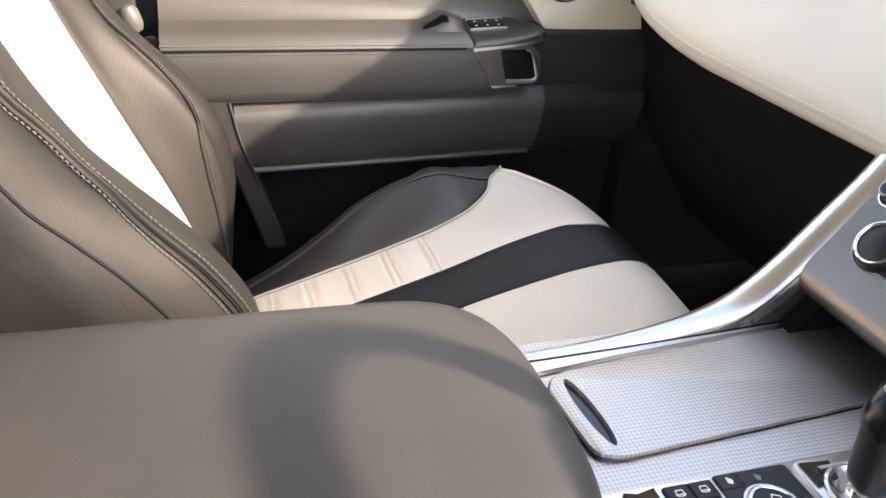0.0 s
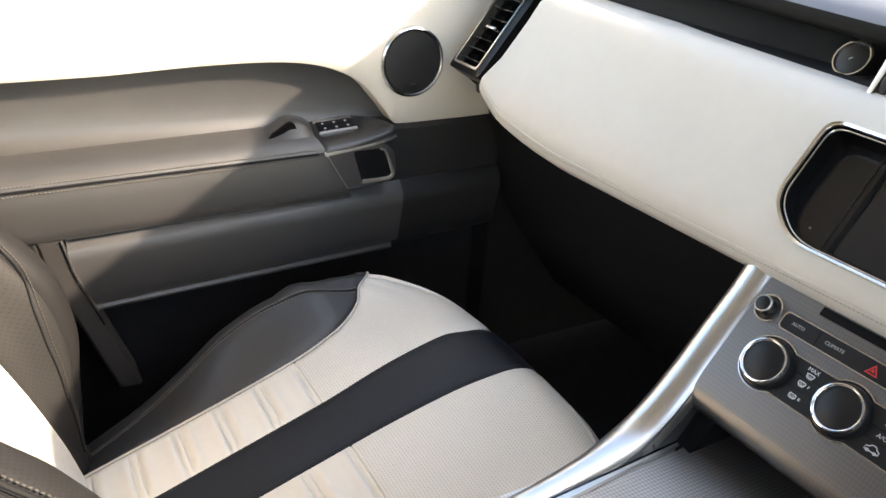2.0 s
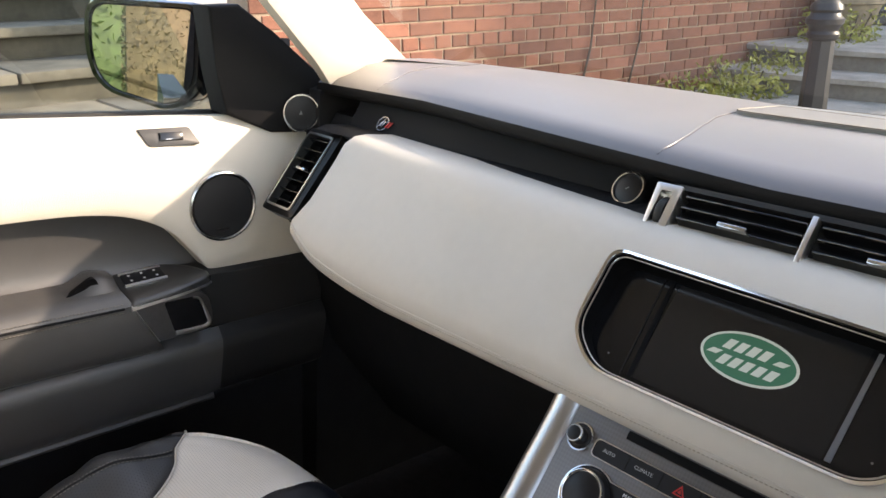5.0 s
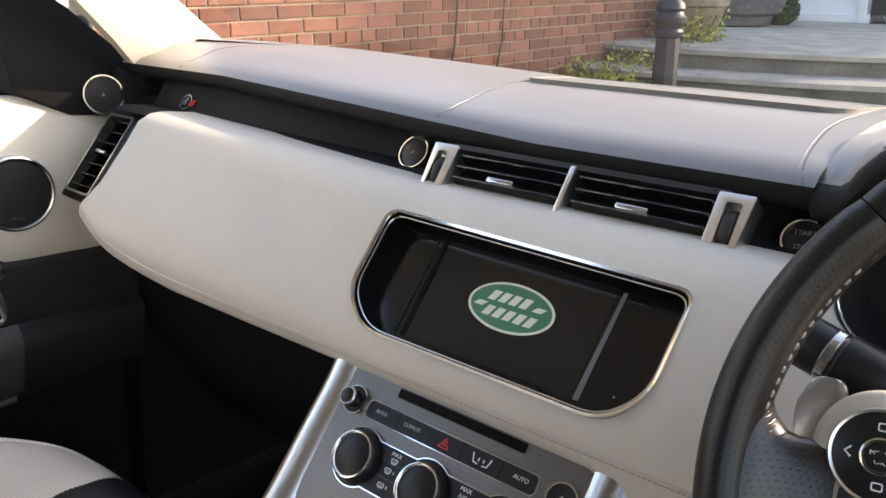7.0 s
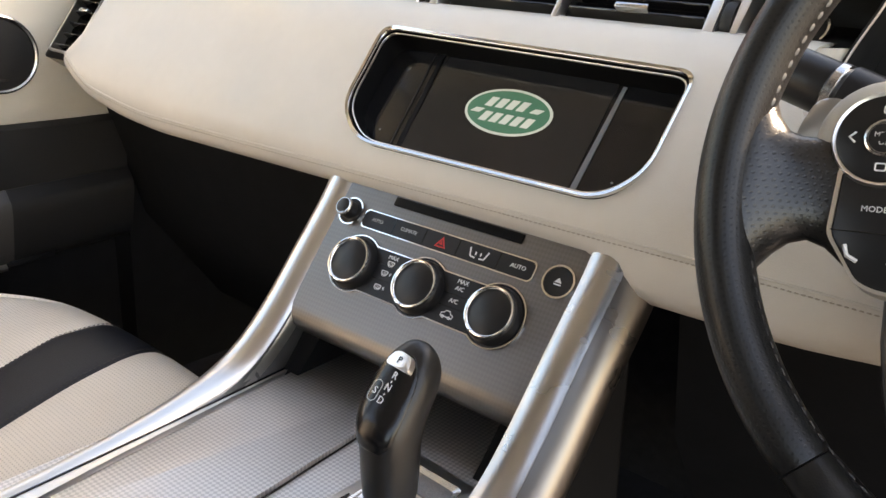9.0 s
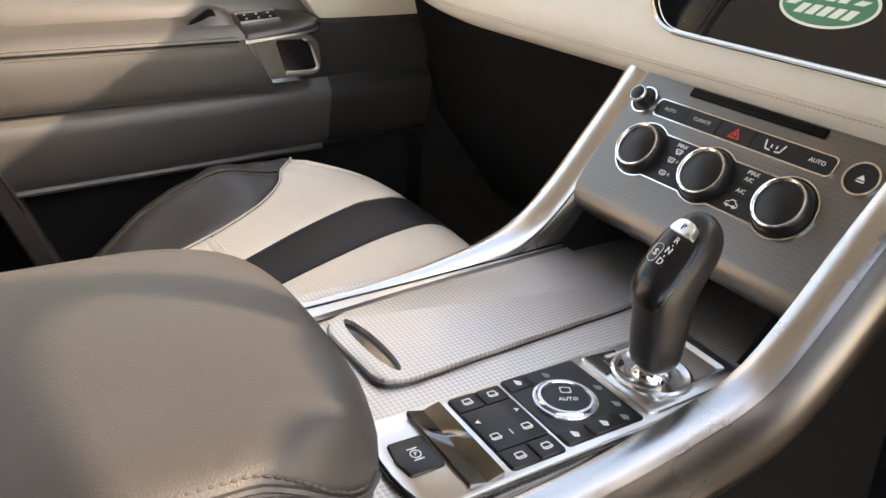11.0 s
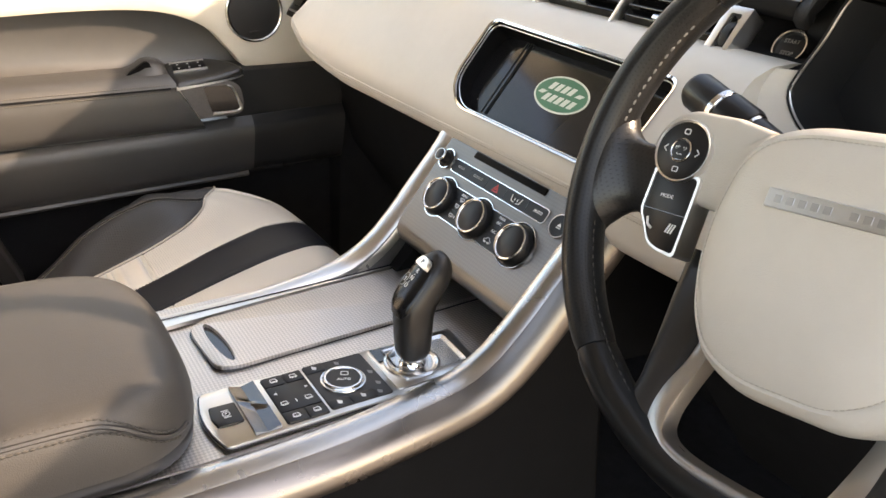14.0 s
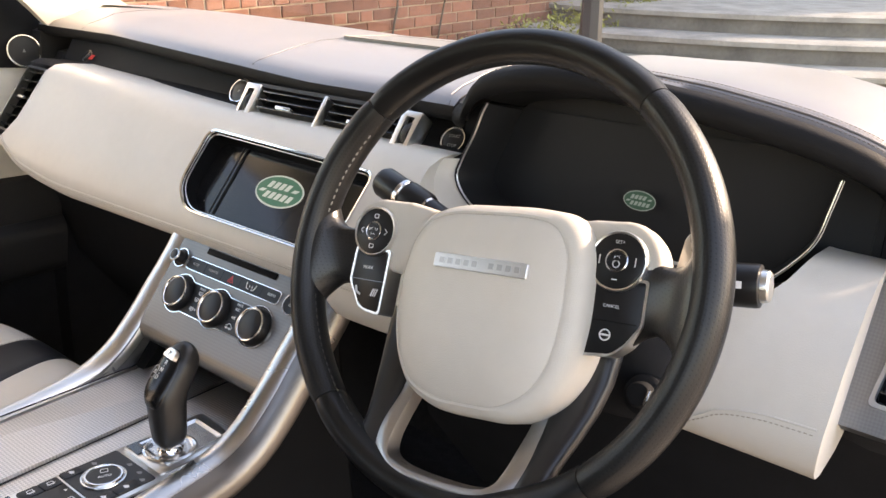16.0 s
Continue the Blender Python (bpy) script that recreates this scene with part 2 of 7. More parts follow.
paint_black = mat("black_car_paint", (0.006, 0.006, 0.008), 0.15, coat=1.0)
clear = glass("car_glass")
screen_clear = glass("windscreen_glass", (0.88, 0.92, 0.90), 0.11)
rubber = mat("window_seal_rubber", (0.012, 0.012, 0.012), 0.7)


# ---- mesh helpers ----
def thing(name, label, category, at=(0, 0, 0), kind="", group=""):
    e = new(name)
    e.location = at
    return tagged(e, label, category, group, kind)


def finish(name, me, material, parent=None, label="", sharp=38, m=None):
    me.materials.append(material)
    if len(me.polygons):
        me.polygons.foreach_set("use_smooth", [True] * len(me.polygons))
        me.set_sharp_from_angle(angle=radians(sharp))
    ob = new(name, me)
    if m is not None:
        me.transform(m)
    if parent is not None:
        chain, p = Vector((0, 0, 0)), parent
        while p is not None:
            chain, p = chain + p.location, p.parent
        me.transform(Matrix.Translation(-chain))
        ob.parent = parent
    if label:
        ob["label"] = label
    return ob


def part(name, bm, material, parent=None, label="", sharp=38, m=None):
    """Links a bmesh, given in world places, as one mesh object under a thing or a part."""
    bmesh.ops.recalc_face_normals(bm, faces=bm.faces[:])
    me = bpy.data.meshes.new(name)
    bm.to_mesh(me)
    bm.free()
    return finish(name, me, material, parent, label, sharp, m)


def grid(rows, closed=False, caps=False, bm=None, ring=False):
    """A skin over rows of points. closed: each row is a closed ring; ring: the last row joins the first."""
    bm = bm or bmesh.new()
    vs = [[bm.verts.new(p) for p in r] for r in rows]
    n = len(vs[0])
    pairs = list(zip(vs, vs[1:])) + ([(vs[-1], vs[0])] if ring else [])
    for a, b in pairs:
        for i in range(n if closed else n - 1):
            j = (i + 1) % n
            bm.faces.new((a[i], a[j], b[j], b[i]))
    if caps:
        bm.faces.new(vs[0][::-1])
        bm.faces.new(vs[-1])
    return bm


def slab(rows, thick, away):
    """A skin with thickness: rows of points, and the way in which its back lies."""
    w = Vector(away) * thick
    bm = grid(rows)
    faces = bm.faces[:]
    g = bmesh.ops.extrude_face_region(bm, geom=faces)
    for v in (q for q in g["geom"] if isinstance(q, bmesh.types.BMVert)):
        v.co += w
    return bm


def spline(pts, n):
    """A smooth line through points, with n steps."""
    P = [Vector(p) for p in pts]
    L = [0.0]
    for a, b in zip(P, P[1:]):
        L.append(L[-1] + (b - a).length)
    out = []
    for k in range(n + 1):
        s = L[-1] * k / n
        i = max(j for j in range(len(P) - 1) if L[j] <= s + 1e-12)
        t = (s - L[i]) / max(L[i + 1] - L[i], 1e-9)
        a, b = P[i], P[i + 1]
        d = L[i + 1] - L[i]
        ta = (b - P[i - 1]) / (L[i + 1] - L[i - 1]) * d if i else b - a
        tb = (P[i + 2] - a) / (L[i + 2] - L[i]) * d if i + 2 < len(P) else b - a
        out.append(a * (2 * t**3 - 3 * t**2 + 1) + ta * (t**3 - 2 * t**2 + t) + b * (-2 * t**3 + 3 * t**2) + tb * (t**3 - t**2))
    return out


def tube(path, r, n=8, closed=False, caps=True, flat=1.0, up=(0, 0, 1)):
    path, rows = [Vector(p) for p in path], []
    for i, p in enumerate(path):
        a = path[(i - 1) % len(path)] if closed or i else p
        b = path[(i + 1) % len(path)] if closed or i + 1 < len(path) else p
        d = (b - a).normalized()
        s = d.cross(Vector(up))
        s = s.normalized() if s.length > 1e-6 else Vector((1, 0, 0))
        u = s.cross(d)
        rows.append([p + s * (r * math.cos(2 * math.pi * k / n)) + u * (r * flat * math.sin(2 * math.pi * k / n)) for k in range(n)])
    return grid(rows, closed=True, caps=caps and not closed, ring=closed)


def box(w, d, h, bevel=0.0, seg=2, m=None):
    bm = bmesh.new()
    bmesh.ops.create_cube(bm, size=1, matrix=Matrix.Diagonal((w, d, h, 1)))
    if bevel:
        bmesh.ops.bevel(bm, geom=bm.edges[:], offset=bevel, segments=seg, profile=0.5, affect="EDGES")
    if m is not None:
        bm.transform(m)
    return bm


def rrect(w, h, r, n=6, cx=0, cy=0):
    out = []
    for sx, sy, a0 in ((1, 1, 0), (-1, 1, 90), (-1, -1, 180), (1, -1, 270)):
        for k in range(n + 1):
            a = radians(a0 + 90 * k / n)
            out.append((cx + sx * (w / 2 - r) + r * math.cos(a), cy + sy * (h / 2 - r) + r * math.sin(a)))
    return out


def rounded(pts, r, n=5):
    """A polygon with rounded corners; r is one radius or one for each corner."""
    out, P = [], [Vector(p) for p in pts]
    for i, p in enumerate(P):
        a, b = (P[i - 1] - p).normalized(), (P[(i + 1) % len(P)] - p).normalized()
        q = r[i] if isinstance(r, (list, tuple)) else r
        for k in range(n + 1):
            t = k / n
            out.append(tuple(p + a * q * (1 - t) ** 2 + b * q * t**2))
    return out


def ellipse(a, b, n=40, cx=0, cy=0):
    return [(cx + a * math.cos(2 * math.pi * k / n), cy + b * math.sin(2 * math.pi * k / n)) for k in range(n)]


def plate(outline, z0, z1, bevel=0.0, seg=2, m=None):
    """An outline pulled up from z0 to z1, its upper edge rounded."""
    lo, hi = [(x, y, z0) for x, y in outline], [(x, y, z1) for x, y in outline]
    bm = grid([lo, hi], closed=True, caps=True)
    if bevel:
        top = [e for e in bm.edges if all(abs(v.co.z - z1) < 1e-7 for v in e.verts)]
        bmesh.ops.bevel(bm, geom=top, offset=bevel, segments=seg, profile=0.5, affect="EDGES")
    if m is not None:
        bm.transform(m)
    return bm


def frame_ring(outer, inner, z0, z1, m=None, lift=0.0):
    """A flat frame between two outlines with as many points each."""
    rows = [[(x, y, z0) for x, y in outer], [(x, y, z1) for x, y in outer], [(x, y, z1 + lift) for x, y in inner], [(x, y, z0) for x, y in inner]]
    bm = grid(rows, closed=True, ring=True)
    if m is not None:
        bm.transform(m)
    return bm


def scaled(outline, dx):
    """The outline moved inwards by about dx."""
    xs, ys = [p[0] for p in outline], [p[1] for p in outline]
    cx, cy, w, h = (min(xs) + max(xs)) / 2, (min(ys) + max(ys)) / 2, max(xs) - min(xs), max(ys) - min(ys)
    return [(cx + (x - cx) * (1 - 2 * dx / w), cy + (y - cy) * (1 - 2 * dx / h)) for x, y in outline]


def lathe(profile, n=32, m=None):
    rows = [[(r * math.cos(2 * math.pi * k / n), r * math.sin(2 * math.pi * k / n), z) for k in range(n)] for r, z in profile]
    bm = grid(rows, closed=True, caps=True)
    if m is not None:
        bm.transform(m)
    return bm


def plane_at(o, u, v):
    """A pose with its x along u, its y along v and its z out of the surface."""
    u, v = Vector(u).normalized(), Vector(v).normalized()
    n = u.cross(v).normalized()
    v = n.cross(u)
    m = Matrix((u, v, n)).transposed().to_4x4()
    m.translation = o
    return m


def cut(ob, bm):
    """Cuts the shape bm, given in world places, out of ob's mesh for good."""
    me = bpy.data.meshes.new("cutter")
    bmesh.ops.recalc_face_normals(bm, faces=bm.faces[:])
    bm.to_mesh(me)
    bm.free()
    tool = new("cutter", me)
    if ob.parent:
        me.transform(Matrix.Translation(-ob.parent.location))
        tool.parent = ob.parent
    mod = ob.modifiers.new("cut", "BOOLEAN")
    mod.object, mod.operation, mod.solver = tool, "DIFFERENCE", "EXACT"
    bpy.context.view_layer.update()
    made = bpy.data.meshes.new_from_object(ob.evaluated_get(bpy.context.evaluated_depsgraph_get()))
    ob.modifiers.remove(mod)
    ob.data = made
    bpy.data.objects.remove(tool)
    made.set_sharp_from_angle(angle=radians(38))
    return ob


def writing(body, size, m, material, parent, name="marking", depth=0.0002, spacing=1.0):
    cu = bpy.data.curves.new("text", "FONT")
    cu.body, cu.size, cu.align_x, cu.align_y, cu.extrude, cu.resolution_u = body, size, "CENTER", "CENTER", depth, 2
    cu.space_character = spacing
    ob = new("text", cu)
    bpy.context.view_layer.update()
    me = bpy.data.meshes.new_from_object(ob.evaluated_get(bpy.context.evaluated_depsgraph_get()))
    bpy.data.objects.remove(ob)
    me.materials.clear()
    return finish(name, me, material, parent, sharp=30, m=m)


def stitches(path, material, parent, side, pitch=0.0055, length=0.0036, r=0.0006, gap=0.0):
    """A row of separate thread stitches along a line, side: the surface's outward way."""
    P = [Vector(p) for p in path]
    bm, run, need = bmesh.new(), 0.0, 0.0
    for a, b in zip(P, P[1:]):
        d = b - a
        if d.length < 1e-9:
            continue
        w = d.normalized()
        s = w.cross(Vector(side)).normalized()
        up = s.cross(w)
        while need < run + d.length:
            c = a + w * (need - run) + s * gap
            ring = []
            for q, k in ((-length / 2, 0.35), (-length * 0.25, 1.0), (length * 0.25, 1.0), (length / 2, 0.35)):
                o = c + w * q
                ring.append([o + s * r * k, o + up * r * k, o - s * r * k, o - up * r * k])
            grid(ring, closed=True, bm=bm)
            need += pitch
        run += d.length
    ob = part("stitching", bm, material, parent)
    ob["kind"] = "stuff"
    return ob


def lerp(a, b, t):
    return a + (b - a) * t


def curve1(pts, x):
    """A smooth value from (x, value) pairs in rising x."""
    if x <= pts[0][0]:
        return pts[0][1]
    if x >= pts[-1][0]:
        return pts[-1][1]
    n = len(pts)
    sl = [(q - p) / (b - a) for (a, p), (b, q) in zip(pts, pts[1:])]
    i = max(k for k in range(n - 1) if pts[k][0] <= x)

    def slope(k):
        if k in (0, n - 1):
            return sl[0] if k == 0 else sl[-1]
        return 2 * sl[k - 1] * sl[k] / (sl[k - 1] + sl[k]) if sl[k - 1] * sl[k] > 0 else 0.0

    (a, p), (b, q) = pts[i], pts[i + 1]
    d = b - a
    t = (x - a) / d
    return p * (2 * t**3 - 3 * t**2 + 1) + slope(i) * d * (t**3 - 2 * t**2 + t) + q * (-2 * t**3 + 3 * t**2) + slope(i + 1) * d * (t**3 - t**2)


# ---- dashboard ----
dash = thing("dashboard", "car dashboard with ivory leather fascia and dark leather top", "dashboard", (0, 0.1, 1.1))
XL, XR = -0.584, 0.617


def fascia_profile(x):
    k = min(max((-x - 0.14) / 0.45, 0), 1)
    top = 1.172 + 0.016 * k - 0.020 * curve1([(0.49, 0.0), (0.52, 0.3), (0.55, 0.85), (0.57, 1.0)], x)
    lip = 1.018 - 0.006 * k - 0.020 * curve1([(0.115, 0.0), (0.145, 1.0), (0.24, 0.9), (0.30, 0.6), (0.48, 0.0)], x)
    up = curve1([(-0.593, 0.050), (-0.574, 0.034), (-0.535, 0.016), (-0.48, 0.006), (-0.41, 0.0)], x)
    return [(0.10, lip + 0.012 + up), (0.02, lip - 0.002 + up), (-0.028, lip + up), (-0.045, lip + 0.005 + up), (-0.054, lip + 0.012 + up * 0.95), (-0.0575, lip + 0.021 + up * 0.9), (-0.0580, lip + 0.029 + up * 0.85),
            (-0.0565, 1.058 + up * 0.6), (-0.030, 1.100 + up * 0.2), (0.006, 1.148 + 0.5 * (top - 1.172)), (0.022, top - 0.008), (0.038, top + 0.001), (0.056, top + 0.003), (0.10, top + 0.001)]


rows = []
for i in range(67):
    x = lerp(XL, XR, i / 66)
    rows.append([(x, y, z) for y, z in fascia_profile(x)])
# the outer end turns away round a soft corner
rows.insert(0, [(XL - 0.006, y + 0.006, lerp(z, 1.125, 0.06)) for _, y, z in rows[0]])
rows.insert(0, [(x - 0.004, y + 0.016, lerp(z, 1.125, 0.05)) for x, y, z in rows[0]])
bm = grid(rows, closed=True, caps=True)
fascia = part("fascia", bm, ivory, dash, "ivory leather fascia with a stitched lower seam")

SCR = plane_at((0.0, -0.0235, 1.1085), (1, 0, 0), (0, 0.61, 0.79))
scr_out = rounded([(-0.1455, 0.0575), (0.1405, 0.0520), (0.1370, -0.0270), (0.1130, -0.0530), (-0.1100, -0.0530), (-0.1440, -0.0240)], [0.016, 0.013, 0.017, 0.017, 0.019, 0.019], 6)
cut(fascia, plate(scr_out, -0.046, 0.05, m=SCR))
CLU = plane_at((0.388, 0.06, 1.16), (1, 0, 0), (0, 0.1, 1.0))
clu_out = rounded([(-0.135, 0.14), (0.205, 0.14), (0.192, 0.03), (0.164, -0.046), (0.0, -0.066), (-0.150, -0.062), (-0.192, -0.010), (-0.166, 0.055)], [0.02, 0.02, 0.035, 0.04, 0.08, 0.03, 0.02, 0.028], 5)
cut(fascia, plate(clu_out, -0.045, 0.12, m=CLU))
seam = [(x, -0.0415, curve1([(-0.593, 1.092), (-0.565, 1.070), (-0.525, 1.052), (-0.4, 1.0395), (0, 1.0435), (0.3, 1.046), (0.49, 1.036), (0.522, 1.040), (0.55, 1.057), (0.58, 1.0625), (0.62, 1.064)], x)) for x in [lerp(-0.583, 0.612, i / 140) for i in range(141)]]


def on_fascia(x, z):
    p = fascia_profile(x)[4:11]
    for (ya, za), (yb, zb) in zip(p, p[1:]):
        if za <= z <= zb:
            return lerp(ya, yb, (z - za) / (zb - za))
    return p[-1][0]


seam = [(x, on_fascia(x, z) - 0.0004, z) for x, _, z in seam]
part("piping", tube(seam, 0.0009, 6), ivory, dash)
stitches([(x, on_fascia(x, z - 0.0035) - 0.0004, z - 0.0035) for x, _, z in seam], ivory_thread, dash, (0, -1, 0.5), 0.0038, 0.0028, 0.0005)

# screen
scr = thing("touchscreen", "dark touchscreen in a thin silver frame, lit green oval", "screen", (0, 0, 1.09))
GLS = SCR @ pose(0, 0.0085, -0.0221, -2)
part("bezel", frame_ring(scaled(scr_out, -0.0004), scaled(scr_out, 0.0019), -0.0015, 0.0020, SCR, -0.0008), chrome, scr, "bright chrome frame")
part("inner_bezel", frame_ring(scaled(scr_out, 0.0036), scaled(scr_out, 0.0045), -0.0040, -0.0026, SCR), chrome_pale, scr, "second thin silver line")
part("recess", frame_ring(scaled(scr_out, 0.0020), scaled(scr_out, 0.0072), -0.044, -0.0018, SCR, -0.036), recess_black, scr, "deep black inner frame")
part("glass", plate(scaled(scr_out, 0.002), -0.006, -0.0004, m=GLS @ pose(0, -0.0085, 0)), screen_glass, scr)
part("display", plate(rrect(0.160, 0.092, 0.003), -0.0004, 0.0, m=GLS @ pose(-0.003, -0.0045, 0)), screen_lit, scr, "lit display pane")
for a, b, w, q in (((-0.0880, 0.0500), (-0.0815, -0.0505), 0.0050, recess_black), ((-0.0975, 0.0500), (-0.0925, -0.0505), 0.0010, key_black), ((0.0845, 0.0380), (0.0830, -0.0500), 0.0046, grey_strip)):
    part("edge_strip", plate([(a[0] - w * 0.7, a[1]), (b[0] - w, b[1]), (b[0], b[1]), (a[0], a[1])], -0.0002, 0.0006, m=GLS), q, scr)
for sx in (-0.1120, 0.1060):
    part("sensor_dot", lathe([(0.0009, -0.0006), (0.0009, 0.0002)], 10, GLS @ pose(sx, -0.0385, 0)), grey_ink, scr)


def oval_sign(m, a, b, parent, white, green):
    """A plain oval sign: a pale rim, a green field and pale bars in place of its letters."""
    s = part("sign", plate(ellipse(a, b), 0, 0.0003, m=m), white, parent, "lit pale oval rim")
    part("sign_field", plate(ellipse(a * 0.94, b * 0.90), 0.0003, 0.0005, m=m), green, s, "lit green field")
    for y, n, x0 in ((0.32, 4, -0.08), (-0.32, 5, 0.06)):
        for k in range(n):
            x = x0 + (k - (n - 1) / 2) * 0.245
            part("sign_bar", plate([(x * a + q * a * 0.085 + 0.05 * a * r, y * b + r * b * 0.21) for q, r in ((-1, -1), (1, -1), (1, 1), (-1, 1))], 0.0005, 0.0007, m=m), white, s)
    for x, y in ((0.62, 0.22), (-0.68, -0.12)):
        part("sign_bar", plate([(x * a + q * a * 0.13, y * b + r * b * 0.1) for q, r in ((-1.2, -1), (0.4, -1), (1.2, 1), (-0.4, 1))], 0.0005, 0.0007, m=m), white, s)


oval_sign(GLS @ pose(-0.001, 0.0, 0.0001), 0.0400, 0.0210, scr, logo_white, logo_green)

# black band above the fascia
rows = []
for i in range(41):
    x = lerp(-0.70, 0.214, i / 40)
    k = min(max((-x - 0.14) / 0.45, 0), 1)
    c = min(max((0.16 - abs(x)) / 0.03, 0), 1)
    rows.append([(x, 0.052, 1.168 + 0.014 * k), (x, 0.07, 1.174 + 0.014 * k), (x, lerp(0.106 if x > 0 else 0.110, 0.078, c), lerp(1.178, 1.189, c) + 0.008 * k), (x, lerp(0.124, 0.092, c), 1.201 + 0.006 * k), (x, lerp(0.132, 0.10, c), 1.216 + 0.008 * k), (x, 0.20, 1.23), (x, 0.20, 1.165)])
part("upper_band", grid(rows, closed=True, caps=True), band_black, dash, "black band below the dash top")

# dash top
def top_profile(x):
    k = min(max((-x - 0.05) / 0.5, 0), 1)
    yf, zf = lerp(0.082, 0.118, k), lerp(1.210, 1.228, k)
    crown = 0.015 * min(max((-x - 0.25) / 0.3, 0), 1)
    far = 0.62 - 0.30 * (x / 0.78) ** 2 if x < 0 else 0.62 - 0.25 * (x / 0.8) ** 2
    p = [(yf + 0.04, zf - 0.008), (yf + 0.008, zf - 0.007), (yf, zf), (yf + 0.003, zf + 0.010), (yf + 0.014, zf + 0.019), (yf + 0.04, zf + 0.027)]
    p += [(0.19, 1.252 + crown), (0.24, 1.258 + crown), (0.36, 1.264 + crown), (far - 0.08, 1.262 + crown), (far, 1.255 + crown), (far, 1.20)]
    return p


rows = [[(x, y, z) for y, z in top_profile(x)] for x in [lerp(-0.80, 0.181, i / 60) for i in range(61)]]
# front roll as its own black piece: the roll's shade is in the colour
part("top_roll", slab([r[1:4] for r in rows], 0.006, (0, 1, 0)), band_black, dash, "rolled front edge of the dash top, blackened for shade", sharp=70)
rows = [[r[0]] + [(x, y + 0.002, z) for x, y, z in r[1:3]] + r[3:] for r in rows]
top = part("top_pad", grid(rows, closed=True, caps=True), dash_lea, dash, "dark grey-brown leather dash top with seams")
GRI = plane_at((-0.01, 0.365, 1.2632), (1, 0, 0), (0, 1, -0.006))
gri_out = rounded([(-0.215, 0.085), (0.17, 0.085), (0.162, -0.055), (0.145, -0.078), (-0.175, -0.078), (-0.196, -0.062)], 0.015, 4)
part("grille", plate(gri_out, -0.004, 0.0014, 0.0005, 1, m=GRI), mat("grille_cloth", (0.17, 0.158, 0.142), 0.5, var=0.1, vscale=200, spec=0.9, sheen=0.07), dash, "flush speaker grille on the dash top")
part("grille_edge", frame_ring(gri_out, scaled(gri_out, 0.0022), 0, 0.0020, GRI), ivory_thread, dash)


def on_top(x, y):
    p = top_profile(x)[2:-1]
    for (ya, za), (yb, zb) in zip(p, p[1:]):
        if ya <= y <= yb:
            return lerp(za, zb, (y - ya) / max(yb - ya, 1e-6))
    return p[-1][1]


for marks in ([(-0.173, 0.100), (-0.169, 0.119), (-0.174, 0.155), (-0.187, 0.21), (-0.200, 0.26), (-0.207, 0.31)], [(0.170, 0.086), (0.1640, 0.103), (0.157, 0.156), (0.154, 0.21), (0.155, 0.32), (0.16, 0.50)], [(-0.655, 0.125), (-0.675, 0.31), (-0.70, 0.50)]):
    line = [(p.x, p.y) for p in spline([(x, y, 0) for x, y in marks], 30)]
    part("top_seam", tube([(x, y, on_top(x, y) - 0.0002) for x, y in line], 0.0006, 6), dash_lea, dash)
    stitches([(x + 0.003, y, on_top(x, y) + 0.0005) for x, y in line], dark_thread, dash, (0, 0, 1), 0.005, 0.0035, 0.0004)

# instrument binnacle: hood over the cluster
ARCH = spline([(0.181, 0.082, 1.210), (0.200, 0.070, 1.212), (0.210, 0.060, 1.226), (0.228, 0.053, 1.244), (0.268, 0.048, 1.258), (0.33, 0.045, 1.265), (0.44, 0.047, 1.257), (0.53, 0.052, 1.243), (0.574, 0.056, 1.232), (0.600, 0.060, 1.222), (0.622, 0.068, 1.207), (0.645, 0.085, 1.188), (0.74, 0.115, 1.17)], 64)
CREST = [(0.181, 1.251), (0.21, 1.257), (0.25, 1.268), (0.29, 1.278), (0.35, 1.286), (0.45, 1.287), (0.50, 1.281), (0.545, 1.273), (0.575, 1.264), (0.600, 1.253), (0.62, 1.238), (0.64, 1.212), (0.66, 1.205), (0.74, 1.19)]
rows_top, rows_in = [], []
for p in ARCH:
    c = curve1(CREST, p.x)
    far = 0.62 - 0.25 * (p.x / 0.8) ** 2
    back = lerp(1.262, c - 0.010, min(max((p.x - 0.2) / 0.1, 0), 1))
    st, mid = p.z + 0.012, c - 0.2 * (c - p.z - 0.012)
    rows_top.append([Vector(v) for v in ((p.x, p.y + 0.006, p.z - 0.010), (p.x, p.y, p.z - 0.005), (p.x, p.y, p.z + 0.003), (p.x, p.y + 0.004, p.z + 0.009), (p.x, p.y + 0.011, p.z + 0.0135), (p.x, p.y + 0.030, lerp(p.z + 0.0135, c, 0.40)), (p.x, lerp(p.y + 0.03, 0.17, 0.5), lerp(p.z + 0.0135, c, 0.80)), (p.x, 0.17, c), (p.x, 0.22, c + 0.001), (p.x, 0.32, lerp(c, back, 0.6)), (p.x, far - 0.08, back), (p.x, far, back - 0.008), (p.x, far, 1.15))])
    rows_in.append([Vector((p.x, p.y + 0.006, p.z - 0.010)), Vector((p.x, p.y + 0.030, p.z - 0.016)), Vector((lerp(p.x, 0.39, 0.06), 0.122, p.z - 0.022))])
part("hood", slab([r[4:] for r in rows_top], 0.004, (0, 0, -1)), dash_lea, dash, "dark leather instrument hood with double stitching", sharp=70)
# dark lip skin; its black also holds the shade below the stitching
part("hood_lip", slab([r[:5] for r in rows_top], 0.004, (0, 0.6, -0.4)), band_black, dash, "rolled dark hood lip with shade in its black", sharp=70)
part("hood_lining", slab(rows_in[8:], 0.003, (0, 0, 1)), cluster_black, dash, sharp=70)
